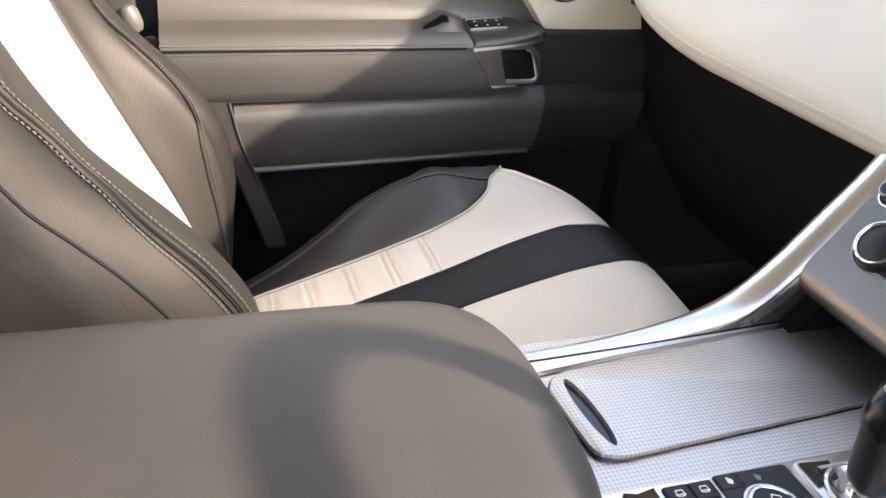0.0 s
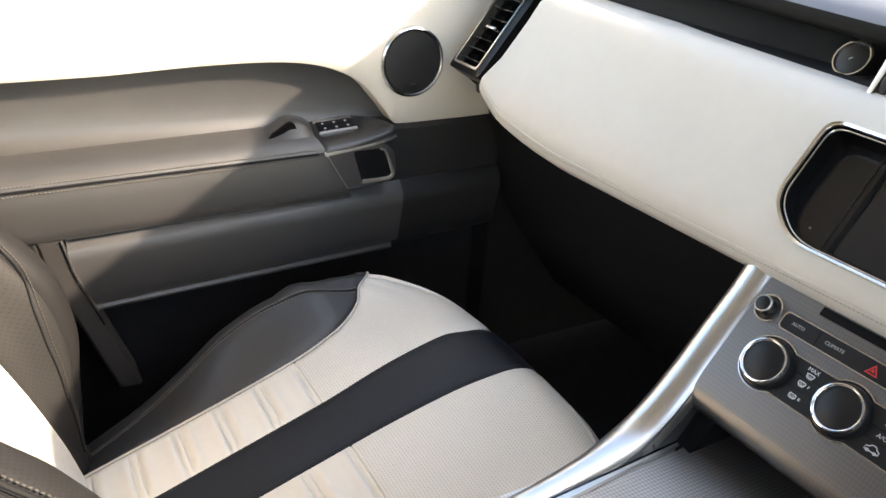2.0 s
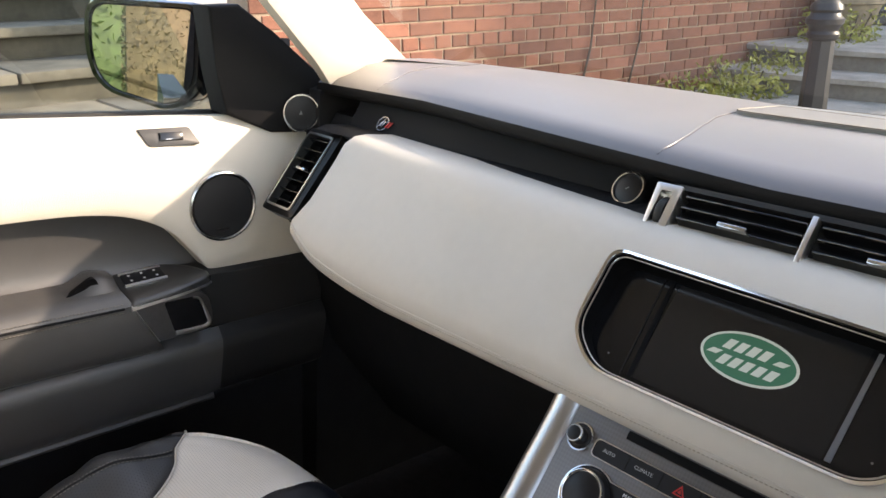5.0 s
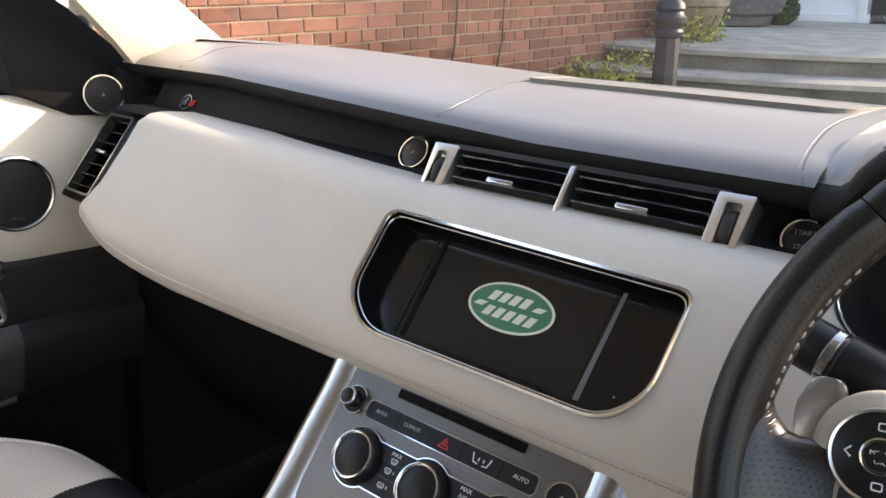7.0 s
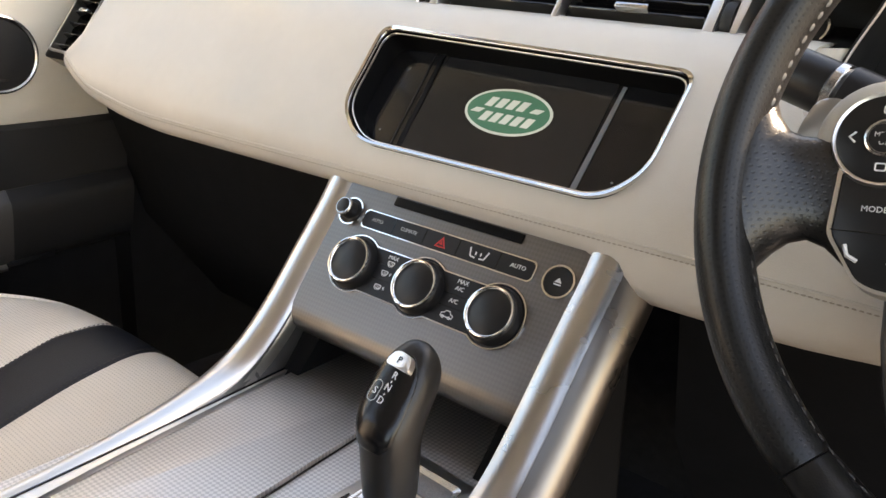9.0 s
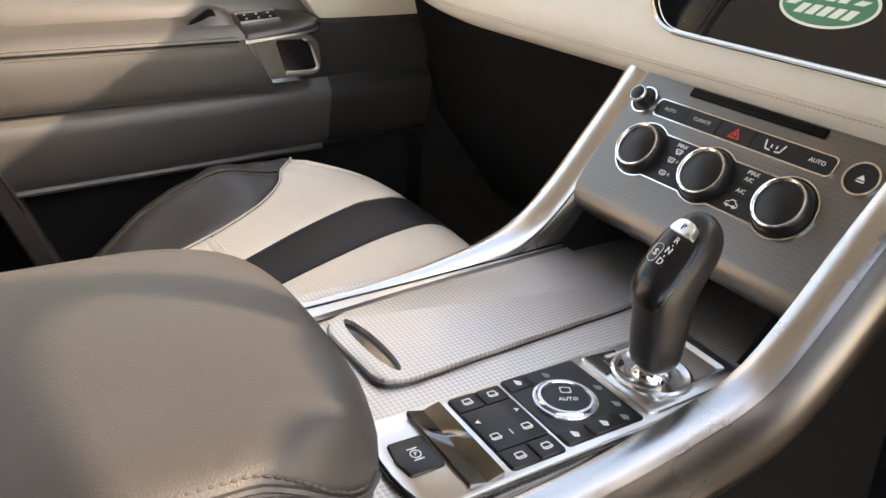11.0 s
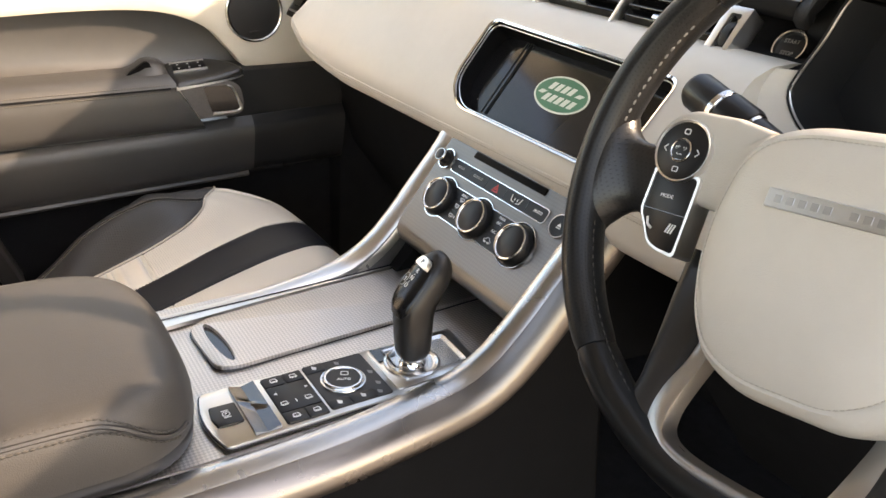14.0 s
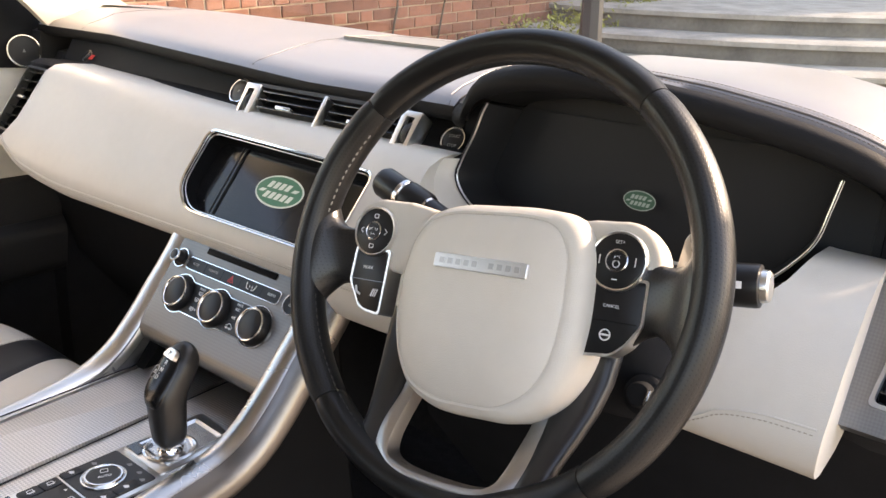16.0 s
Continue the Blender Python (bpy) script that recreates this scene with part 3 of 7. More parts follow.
for a in (0.25, 0.95):
    stitches([r[4].lerp(r[5], a) + Vector((0, 0, 0.0008)) for r in rows_top[9:50]], hood_thread, dash, (0, -0.4, 1), 0.0036, 0.0026, 0.0004)
part("piping", tube([r[4].lerp(r[5], 0.6) + Vector((0, 0, 0.0002)) for r in rows_top[6:54]], 0.0013, 6), dash_lea, dash)

clu = thing("instrument_cluster", "black glass instrument display with a small lit green oval, silver edge", "instrument panel", (0.39, 0.11, 1.15))
part("panel", plate([(-0.21, -0.085), (0.22, -0.085), (0.215, 0.055), (0.14, 0.097), (-0.11, 0.100), (-0.165, 0.055)], -0.048, -0.042, m=CLU @ pose(0, -0.005, -0.01)), cluster_black, clu)
part("glass", plate(rrect(0.42, 0.145, 0.03), -0.042, -0.040, m=CLU @ pose(0.0, -0.002, -0.008)), cluster_black, clu)
lip = spline([(-0.146, 0.072, 0), (-0.150, 0.063, 0), (-0.157, 0.039, 0), (-0.168, 0.011, 0), (-0.172, -0.005, 0), (-0.166, -0.018, 0), (-0.150, -0.032, 0), (-0.12, -0.046, 0), (0.0, -0.058, 0), (0.10, -0.055, 0), (0.145, -0.036, 0), (0.169, -0.010, 0), (0.179, 0.008, 0), (0.183, 0.03, 0), (0.187, 0.056, 0)], 90)
part("edge_trim", tube([CLU @ (p + Vector((0, 0, 0.009))) for p in lip], 0.0014, 8), chrome_pale, clu, "thin silver edge")
# ivory surface running in from the fascia to the cluster's edge
left = [p for p in lip if p.x < -0.10 and p.y < 0.014]
rows = []
for p in left:
    t = CLU @ (p + Vector((-0.0005, 0, 0.0095)))
    row = []
    for k in range(9):
        f = k / 8
        x, z = t.x - 0.062 * f, t.z - 0.004 * f
        y = on_fascia(x, min(z, 1.163)) + 0.004 if f > 0.99 else None
        row.append((x, y, z))
    ye = row[-1][1]
    tuck = 0.006 if p is left[0] else 0.0
    rows.append([(x, lerp(t.y, ye, min(1, 1 - (1 - k / 8) ** 2.2)) + tuck * min(1, k / 3), z) for k, (x, _, z) in enumerate(row)])
part("cluster_surround", slab(rows, 0.004, (0, 1, 0)), ivory, dash, "ivory leather running in to the instruments", sharp=70)
part("lining", slab([[CLU @ (p * k + Vector((0, 0, z))) for p in lip] for k, z in ((1.006, 0.012), (0.99, 0.008), (0.96, -0.02), (0.95, -0.055))], 0.003, (0, 0.3, 0)), cluster_black, clu, "black inner wall")
oval_sign(plane_at((0.3985, 0.098, 1.158), (1, 0, 0), (0, 0.1, 1)), 0.0165, 0.0095, clu, logo_pale, logo_dim)

# centre vents
VEN = plane_at((0.0, 0.062, 1.186), (1, 0, 0), (0, 0.55, 0.84))
vents = thing("centre_vents", "pair of black slatted air vents between silver end pieces", "air vent", (0, 0.06, 1.18))
part("backing", box(0.25, 0.052, 0.004, m=VEN @ pose(0, 0.001, -0.022)), gloss_black, vents)
part("surround", frame_ring(rrect(0.262, 0.056, 0.004), rrect(0.246, 0.046, 0.003), -0.022, 0.001, VEN), plastic, vents)
for k in range(4):
    for sx in (-0.062, 0.062):
        part("slat", box(0.112, 0.0022, 0.018, 0.0007, 1, m=VEN @ pose(sx, -0.0165 + 0.011 * k, -0.009, -14)), gloss_black, vents)
part("divider", box(0.005, 0.049, 0.012, 0.001, 2, m=VEN @ pose(0, 0, -0.001)), chrome_pale, vents, "satin silver divider")
for sx in (-0.062, 0.062):
    part("tab", box(0.027, 0.0045, 0.012, 0.001, 2, m=VEN @ pose(sx, -0.002, 0.0)), dull_chrome, vents, "chrome direction tab")
for sgn in (-1, 1):
    o = [(-0.0125, 0.0255), (0.0155, 0.0255), (0.0115, -0.0255), (-0.0125, -0.0255)]
    o = [(sgn * x, y) for x, y in o]
    end = part("end_piece", plate(rounded(o if sgn > 0 else o[::-1], 0.002, 3), -0.018, 0.004, 0.0012, 2, m=VEN @ pose(sgn * 0.1335, 0.0, 0)), chrome_pale, vents, "satin silver end piece with a thumb wheel")
    cut(end, plate(rrect(0.012, 0.036, 0.002), -0.006, 0.02, m=VEN @ pose(sgn * 0.135, 0.0, 0)))
    part("thumb_wheel", lathe([(0.010, -0.004), (0.0155, -0.004), (0.0165, -0.0025), (0.0165, 0.0025), (0.0155, 0.004), (0.010, 0.004)], 28, VEN @ pose(sgn * 0.135, 0, -0.011) @ pose(0, 0, 0, 0, 90, 0)), plastic, end, "ribbed black wheel")

# round buttons
def round_button(r, name, label, m):
    b = thing(name, label, "button", m.translation)
    part("ring", lathe([(r, -0.012), (r, 0.0015), (r - 0.0008, 0.003), (r - 0.0022, 0.003), (r - 0.003, 0.001), (r - 0.003, -0.012)], 40, m), chrome, b, "chrome ring")
    part("cap", lathe([(r - 0.003, -0.01), (r - 0.0032, 0.0008), (r - 0.005, 0.0016), (0.001, 0.0016)], 40, m), key_black, b)
    return b


M = plane_at((-0.197, 0.0985, 1.190), (1, 0, 0), (0, 0.5, 0.86))
gb = round_button(0.0185, "glovebox_button", "round black push button in a chrome ring", M)
part("marking", box(0.004, 0.0012, 0.0004, m=M @ pose(-0.001, 0, 0.0018, 0, 0, 40)), grey_ink, gb)
M = plane_at((0.180, 0.090, 1.1815), (1, 0, 0.05), (0, 0.5, 0.86))
st = round_button(0.0165, "start_button", "black engine start stop button in a chrome ring", M)
writing("START", 0.0052, M @ pose(0, 0.005, 0.0018), grey_ink, st)
writing("STOP", 0.0052, M @ pose(0, -0.006, 0.0018), grey_ink, st)

# badge on the band, as plain shapes
M = plane_at((-0.618, 0.1155, 1.1965), (1, 0, 0), (0, 0.55, 0.83))
bd = thing("dash_badge", "small chrome and red badge on the black band", "badge", M.translation)
part("ring", frame_ring(ellipse(0.0115, 0.0115, 32), ellipse(0.0100, 0.0100, 32), 0, 0.001, M @ pose(-0.006, 0, 0.001)), dull_chrome, bd)
part("mark", plate([(-0.010, -0.0075), (-0.0085, -0.0085), (0.003, 0.008), (0.0015, 0.009)], 0, 0.0011, m=M @ pose(-0.006, 0, 0.001)), dull_chrome, bd)
for x, w, q in ((-0.008, 0.0022, dull_chrome), (-0.0035, 0.0022, dull_chrome), (0.0045, 0.0026, red_ink), (0.0105, 0.0026, red_ink)):
    part("mark", plate([(x - w, -0.0045), (x, -0.0045), (x + w * 1.6, 0.0045), (x + w * 0.6, 0.0045)], 0, 0.0014, m=M @ pose(0, -0.0005, 0.001)), q, bd, "red mark" if q is red_ink else "")


# side vents at both ends
def side_vent(xt, xb, w, sgn):
    """Outer air vent; xt and xb: its middle at the top and at the bottom."""
    a, b = Vector((xt, 0.074, 1.168)), Vector((xb, 0.012, 1.066))
    m = plane_at((a + b) / 2, (1, 0, 0), a - b)
    h = (a - b).length
    sk = (xt - xb) / 2
    v = thing("side_vent", "tall black slatted dashboard vent in a thin silver frame", "air vent", m.translation, group="side vents of the dashboard")
    out = rounded([(sk + w / 2, h / 2), (sk - w / 2, h / 2), (-sk - w / 2, -h / 2), (-sk + w / 2, -h / 2)], 0.006, 4)
    big = [(x * 1.34, y * 1.16) for x, y in out] if sgn > 0 else [(x * 1.9, y * 1.34) for x, y in out]
    part("housing", frame_ring(big, out, -0.03, -0.001, m, 0.003), key_black if sgn > 0 else weave_dark, v, "black housing" if sgn > 0 else "woven-look metal surround")
    part("backing", plate(big, -0.034, -0.028, m=m), gloss_black, v)
    part("frame", frame_ring([(x * 1.03, y * 1.02) for x, y in out], scaled(out, 0.0022), -0.01, 0.0042, m), alu, v, "thin silver frame")
    for k in range(7):
        t = -0.42 + 0.14 * k
        part("slat", box(w - 0.006, 0.002, 0.016, 0.0006, 1, m=m @ pose(2 * sk * t, h * t, -0.008, -18)), gloss_black, v)
    part("tab", box(0.022, 0.005, 0.008, 0.001, 2, m=m @ pose(0, 0.004, 0.001)), dull_chrome, v)
    return v


side_vent(-0.713, -0.728, 0.062, 1)
side_vent(0.676, 0.662, 0.060, -1)
for sx, e in ((-1, XL), (1, XR)):
    pts = [(0.125, 1.192), (0.10, 1.15), (0.062, 1.09), (0.045, 1.04), (0.05, 1.01), (0.17, 1.0), (0.17, 1.20)]
    part("end_panel", grid([[(e + sx * d, y + o, z) for y, z in pts] for d, o in ((-0.004, 0.012), (0.02, 0.004), (0.12, 0.012), (0.20, 0.02))], closed=True, caps=True), plastic, dash, "black plastic end panel")

# knee area below
part("glovebox_face", grid([[(x, 0.06, 1.03), (x, 0.10, 1.0), (x, 0.16, 0.80), (x, 0.30, 0.62), (x, 0.5, 0.60), (x, 0.5, 1.03)] for x in (-0.80, -0.125)], closed=True, caps=True), deep_black, dash, "dark glovebox face below the fascia")
part("knee_panel", grid([[(x, 0.06, 1.02), (x, 0.09, 0.98), (x, 0.15, 0.80), (x, 0.30, 0.62), (x, 0.5, 0.60), (x, 0.5, 1.02)] for x in (0.125, 0.80)], closed=True, caps=True), deep_black, dash, "dark driver's knee panel")

# ---- centre console ----
con = thing("centre_console", "centre console with satin aluminium rails and woven-look metal deck", "centre console", (0, -0.4, 0.6))
RAIL = [(-0.047, 1.030), (-0.060, 1.010), (-0.090, 0.973), (-0.122, 0.934), (-0.150, 0.908), (-0.180, 0.893), (-0.22, 0.886), (-0.28, 0.8795), (-0.36, 0.876), (-0.46, 0.876), (-0.60, 0.878), (-0.95, 0.880)]
rail_line = spline([(0, y, z) for y, z in RAIL], 60)


def rail_in(y):
    """Inner edge of the passenger-side rail."""
    return curve1([(-0.95, 0.088), (-0.42, 0.090), (-0.35, 0.093), (-0.30, 0.096), (-0.25, 0.0995), (-0.19, 0.103), (-0.15, 0.108), (-0.047, 0.1135)], y)


def rail_out(y):
    """Outer edge of the passenger-side rail."""
    return curve1([(-0.95, 0.112), (-0.45, 0.114), (-0.35, 0.118), (-0.30, 0.122), (-0.226, 0.131), (-0.18, 0.142), (-0.12, 0.148), (-0.047, 0.150)], y)


def deck_edge(y):
    """Joint between the deck's edge strip and the rail's inner wall."""
    return curve1([(-0.95, -0.078), (-0.42, -0.0898), (-0.30, -0.0958), (-0.19, -0.1028), (-0.045, -0.1130)], y)


def rail_rows(sgn, sect):
    rows = []
    for i, p in enumerate(rail_line):
        a, b = rail_line[max(i - 1, 0)], rail_line[min(i + 1, 60)]
        d = (b - a).normalized()
        n = Vector((0, -d.z, d.y)) if d.y > 0 else Vector((0, d.z, -d.y))
        w = curve1([(-0.95, 0.119), (-0.35, 0.119), (-0.20, 0.1140), (-0.11, 0.1108), (-0.05, 0.1130)], p.y)
        if sgn < 0:
            rows.append([Vector((-lerp(rail_in(p.y), rail_out(p.y), x / 0.037), 0, 0)) + p + n * h for x, h in sect])
        else:
            up = 0.0045 * min(max((p.y + 0.20) / 0.06, 0), 1)
            rows.append([Vector((w + x - 0.0006, 0, 0)) + p + n * (h + up) for x, h in sect])
    return rows


rl = part("rail", grid(rail_rows(-1, [(-0.001, -0.012), (0, -0.004), (0.0015, -0.0005), (0.005, 0.0030), (0.010, 0.0056), (0.016, 0.0072), (0.022, 0.0072), (0.027, 0.0052), (0.0315, 0.0015), (0.0345, -0.004), (0.0362, -0.011), (0.037, -0.03), (0.02, -0.04)]), closed=True, caps=True), alu, con, "satin aluminium side rail")
part("rail_wall", slab([[(-rail_in(p.y) - 0.001, p.y, max(p.z - 0.0005, 0.8845)), (lerp(-rail_in(p.y), deck_edge(p.y), 0.5), p.y, lerp(max(p.z, 0.886), 0.8858, 0.6)), (deck_edge(p.y), p.y, 0.8858)] for p in rail_line if p.y > -0.5], 0.004, (-1, 0, -0.6)), wall_metal, rl, "dark grey inner wall of the rail", sharp=70)
rl = part("rail", grid(rail_rows(1, [(-0.001, -0.01), (0, 0.0), (0.0015, 0.003), (0.007, 0.0055), (0.015, 0.006), (0.022, 0.0045), (0.0265, 0.001), (0.026, -0.012)]), closed=True, caps=True), rail_metal, con, "satin aluminium side rail")
# flank of the same rail; its dark reflections are in the base colour
part("rail_flank", grid(rail_rows(1, [(0.026, -0.012), (0.0266, 0.0004), (0.030, -0.002), (0.0355, -0.007), (0.0405, -0.014), (0.0432, -0.022), (0.0430, -0.029), (0.02, -0.040)]), closed=True, caps=True), flank_metal, rl, "outer rail flank with brown reflections in its colour")
part("rail_lip", tube([Vector((curve1([(-0.95, 0.1185), (-0.35, 0.1185), (-0.20, 0.1135), (-0.11, 0.1100), (-0.05, 0.1122)], p.y), p.y, p.z + 0.0005)) for p in rail_line[1:]], 0.0007, 6), gloss_black, con, "thin dark joint line")
for sgn in (-1, 1):
    rows = [[(sgn * (0.146 if sgn > 0 else rail_out(p.y) - 0.012), p.y, p.z - 0.036), (sgn * (0.148 if sgn > 0 else rail_out(p.y) - 0.010), p.y + 0.005, p.z - 0.12), (sgn * 0.15, p.y + 0.05, 0.62), (sgn * 0.10, p.y + 0.05, 0.62), (sgn * 0.09, p.y, p.z - 0.036)] for p in rail_line]
    part("side_panel", grid(rows, closed=True, caps=True), side_black, con, "dark console side")
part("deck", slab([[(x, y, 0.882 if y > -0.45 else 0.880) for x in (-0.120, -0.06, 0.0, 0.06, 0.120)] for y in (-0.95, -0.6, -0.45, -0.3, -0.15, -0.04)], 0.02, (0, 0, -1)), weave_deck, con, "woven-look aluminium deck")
part("well_back", box(0.23, 0.01, 0.12, m=pose(0, -0.045, 0.93)), recess_black, con)

# sliding lid with its finger slot
lid_out = rounded([(-0.107, -0.045), (-0.006, -0.045), (0.0145, -0.352), (0.008, -0.3695), (-0.060, -0.3735), (-0.0755, -0.362)], [0.004, 0.004, 0.009, 0.008, 0.009, 0.009], 4)
part("lid_joint", plate(scaled(lid_out, -0.0016), 0.8805, 0.8828), gloss_black, con)
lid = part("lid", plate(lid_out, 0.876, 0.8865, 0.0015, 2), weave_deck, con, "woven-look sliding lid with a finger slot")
SL = pose(-0.0315, -0.3545, 0.8865, 0, 0, 4)
cut(lid, plate(ellipse(0.036, 0.0065, 32), -0.006, 0.02, m=SL))
part("finger_slot", plate(ellipse(0.0355, 0.006, 32), -0.0065, -0.0055, m=SL), wall_metal, lid)
part("lid_edge_strip", slab([[(x0, y, z), (x1, y, z)] for x0, x1, y, z in ((-0.1125, -0.1085, -0.045, 0.8866), (-0.1020, -0.0985, -0.19, 0.8866), (-0.0950, -0.0878, -0.30, 0.8866), (-0.0890, -0.073, -0.42, 0.8866))], 0.004, (0, 0, -1)), alu, con, "bright metal edge strip")
part("strip_joint", tube([(-0.1128, -0.045, 0.8865), (-0.1024, -0.19, 0.8865), (-0.0954, -0.30, 0.8865), (-0.0894, -0.42, 0.8865)], 0.0011, 6), gloss_black, con)

# switch panel on the deck
ZP = 0.8835
sp = thing("switch_panel", "silver-framed console panel with black switches", "switch panel", (0.08, -0.3, ZP))
pan_out = rounded([(0.0405, -0.145), (0.1155, -0.150), (0.1185, -0.394), (0.081, -0.4055), (0.0425, -0.394)], [0.004, 0.004, 0.005, 0.03, 0.005], 5)
part("frame_base", plate(pan_out, 0, 0.0028, 0.001, 2, m=pose(0, 0, ZP)), alu, sp, "bright satin silver frame")
part("frame_shadow", plate(scaled(pan_out, -0.0014), -0.0005, 0.0006, m=pose(0, 0, ZP)), gloss_black, sp)


def key(x0, x1, y0, y1, parent, h=0.0045, name="key", r=0.0015):
    return part(name, plate(rrect(x1 - x0, y1 - y0, r, 3), 0, h, 0.0006, 2, m=pose((x0 + x1) / 2, (y0 + y1) / 2, ZP)), key_black, parent)


bk = part("brake_switch", plate(rounded([(0.066, -0.372), (0.093, -0.372), (0.0935, -0.3935), (0.080, -0.3955), (0.0655, -0.3935)], 0.002, 3), 0, 0.0045, 0.0010, 2, m=pose(0, 0, ZP)), key_black, sp, "parking brake switch")
part("marking", frame_ring(ellipse(0.0033, 0.0033, 20), ellipse(0.0026, 0.0026, 20), 0, 0.0002, pose(0.0795, -0.383, ZP + 0.0046)), white_ink, bk)
for sx in (-1, 1):
    part("marking", box(0.0008, 0.006, 0.0003, m=pose(0.0795 + sx * 0.0045, -0.383, ZP + 0.0047)), white_ink, bk)
writing("P", 0.0036, pose(0.0795, -0.383, ZP + 0.0047, 0, 0, 90), white_ink, bk)
# polished trough: two facets that meet in a valley, crossed by a slanting ridge
rows = []
for v in [k / 12 for k in range(13)]:
    y = lerp(-0.3705, -0.3490, v)
    rows.append([(lerp(0.0466, 0.1140, u), y, ZP + 0.0062 - 0.0030 * (1 - abs(2 * v - 1)) + 0.0018 * (1 - abs(2 * v - 1)) * math.exp(-((u - 0.30 - 0.25 * v) / 0.05) ** 2)) for u in [k / 30 for k in range(31)]])
part("switch_well", slab(rows, 0.004, (0, 0, -1)), mat("polished_dark_metal", (0.15, 0.15, 0.155), 0.12, metal=1), sp, "polished dark trough beside the brake switch", sharp=25)

pk = part("switch_pack", plate(rrect(0.0685, 0.0375, 0.003, 3), 0, 0.0034, 0.0005, 1, m=pose(0.0795, -0.3245, ZP)), key_black, sp, "black ride-height switch pack")
for x0, x1, y0, y1 in ((0.0460, 0.0600, -0.3235, -0.3065), (0.0460, 0.0600, -0.3425, -0.3245), (0.0610, 0.0975, -0.3425, -0.3065), (0.0985, 0.1130, -0.3235, -0.3065), (0.0985, 0.1130, -0.3425, -0.3245)):
    key(x0, x1, y0, y1, pk)
mk = ZP + 0.0047
for x, y in ((0.053, -0.315), (0.053, -0.333), (0.106, -0.315), (0.106, -0.333), (0.087, -0.3145), (0.087, -0.336)):
    part("marking", frame_ring(rrect(0.0055, 0.006, 0.001, 2), rrect(0.0040, 0.0045, 0.0007, 2), 0, 0.0002, pose(x, y, mk)), white_ink, pk)
    part("marking", box(0.0008, 0.0072, 0.0002, m=pose(x + 0.001, y, mk)), white_ink, pk)
for y, s in ((-0.311, 1), (-0.338, -1)):
    part("marking", plate([(0, 0.002 * s), (0.0018, -0.001 * s), (-0.0018, -0.001 * s)][::s], 0, 0.0002, m=pose(0.072, y, mk)), white_ink, pk)
part("marking", box(0.0045, 0.0008, 0.0002, m=pose(0.087, -0.3255, mk)), white_ink, pk)

rk = part("rotary_pack", plate(rrect(0.0685, 0.0585, 0.003, 3), 0, 0.0036, 0.0005, 1, m=pose(0.0775, -0.2745, ZP)), key_black, sp, "black terrain selector pack")
for x0, x1, y0, y1 in ((0.0440, 0.0560, -0.3030, -0.2845), (0.0995, 0.1110, -0.3030, -0.2845), (0.0995, 0.1110, -0.2835, -0.2600)):
    key(x0, x1, y0, y1, rk)
RT = pose(0.0765, -0.2775, ZP)
ring = part("selector", lathe([(0.0205, 0), (0.0205, 0.0040), (0.0200, 0.0050), (0.0188, 0.0052), (0.0182, 0.0046), (0.0176, 0.0060), (0.0168, 0.0068), (0.0152, 0.0068), (0.0145, 0.0055)], 48, RT), dull_chrome, rk, "chrome rotary selector ring")
part("cap", lathe([(0.0146, 0.002), (0.0146, 0.0058), (0.0140, 0.0063), (0.001, 0.0063)], 40, RT), key_black, ring)
writing("AUTO", 0.0044, RT @ pose(0.003, -0.0005, 0.0066, 0, 0, 65), white_ink, ring)
part("marking", frame_ring(rrect(0.007, 0.006, 0.001, 2), rrect(0.0055, 0.0045, 0.0007, 2), 0, 0.0002, RT @ pose(-0.005, 0.0035, 0.0066, 0, 0, 65)), white_ink, ring)
for k, (x, y) in enumerate(((0.050, -0.294), (0.105, -0.294), (0.105, -0.272), (0.050, -0.272), (0.075, -0.2505), (0.093, -0.2515), (0.105, -0.256))):
    part("marking", plate(rounded([(-0.003, -0.0015), (0.002, -0.0022), (0.0035, 0.001), (0, 0.0025)], 0.0006, 2), 0, 0.0002, m=pose(x, y, ZP + (0.0037 if k > 2 else 0.0047))), grey_ink if k > 2 else white_ink, rk)

# gear lever
lev = thing("gear_lever", "black leather gear lever on a polished chrome base", "gear lever", (0.08, -0.2, ZP))
base_out = rounded([(0.043, -0.149), (0.108, -0.152), (0.112, -0.241), (0.044, -0.240)], 0.006, 4)
base = part("base_plate", plate(base_out, 0.001, 0.0045, 0.0012, 2, m=pose(0, 0, ZP)), alu, lev, "satin silver base plate")
part("base_window", plate([(0.047, -0.237), (0.068, -0.2375), (0.064, -0.218), (0.049, -0.213)], 0.0045, 0.0058, m=pose(0, 0, ZP)), gloss_black, base, "small dark window")
gate = rounded([(0.052, -0.160), (0.100, -0.162), (0.104, -0.230), (0.053, -0.229)], 0.004, 4)
part("gate", frame_ring(gate, scaled(gate, 0.004), 0.0045, 0.0068, pose(0, 0, ZP), -0.002), dull_chrome, base)
part("gate_floor", plate(scaled(gate, 0.004), 0.0045, 0.0050, m=pose(0, 0, ZP)), dull_chrome, base)
BS = pose(0.080, -0.2095, ZP)
part("gaiter_ring", lathe([(0.0265, 0.0046), (0.0262, 0.0060), (0.0240, 0.0068), (0.0215, 0.0056), (0.0190, 0.0048), (0.0165, 0.0052), (0.0150, 0.0046)], 36, BS), dull_chrome, lev)
part("stem", lathe([(0.0150, 0.003), (0.0115, 0.006), (0.0105, 0.010), (0.0115, 0.0115), (0.0118, 0.0150)], 32, BS), chrome, lev, "polished stem")
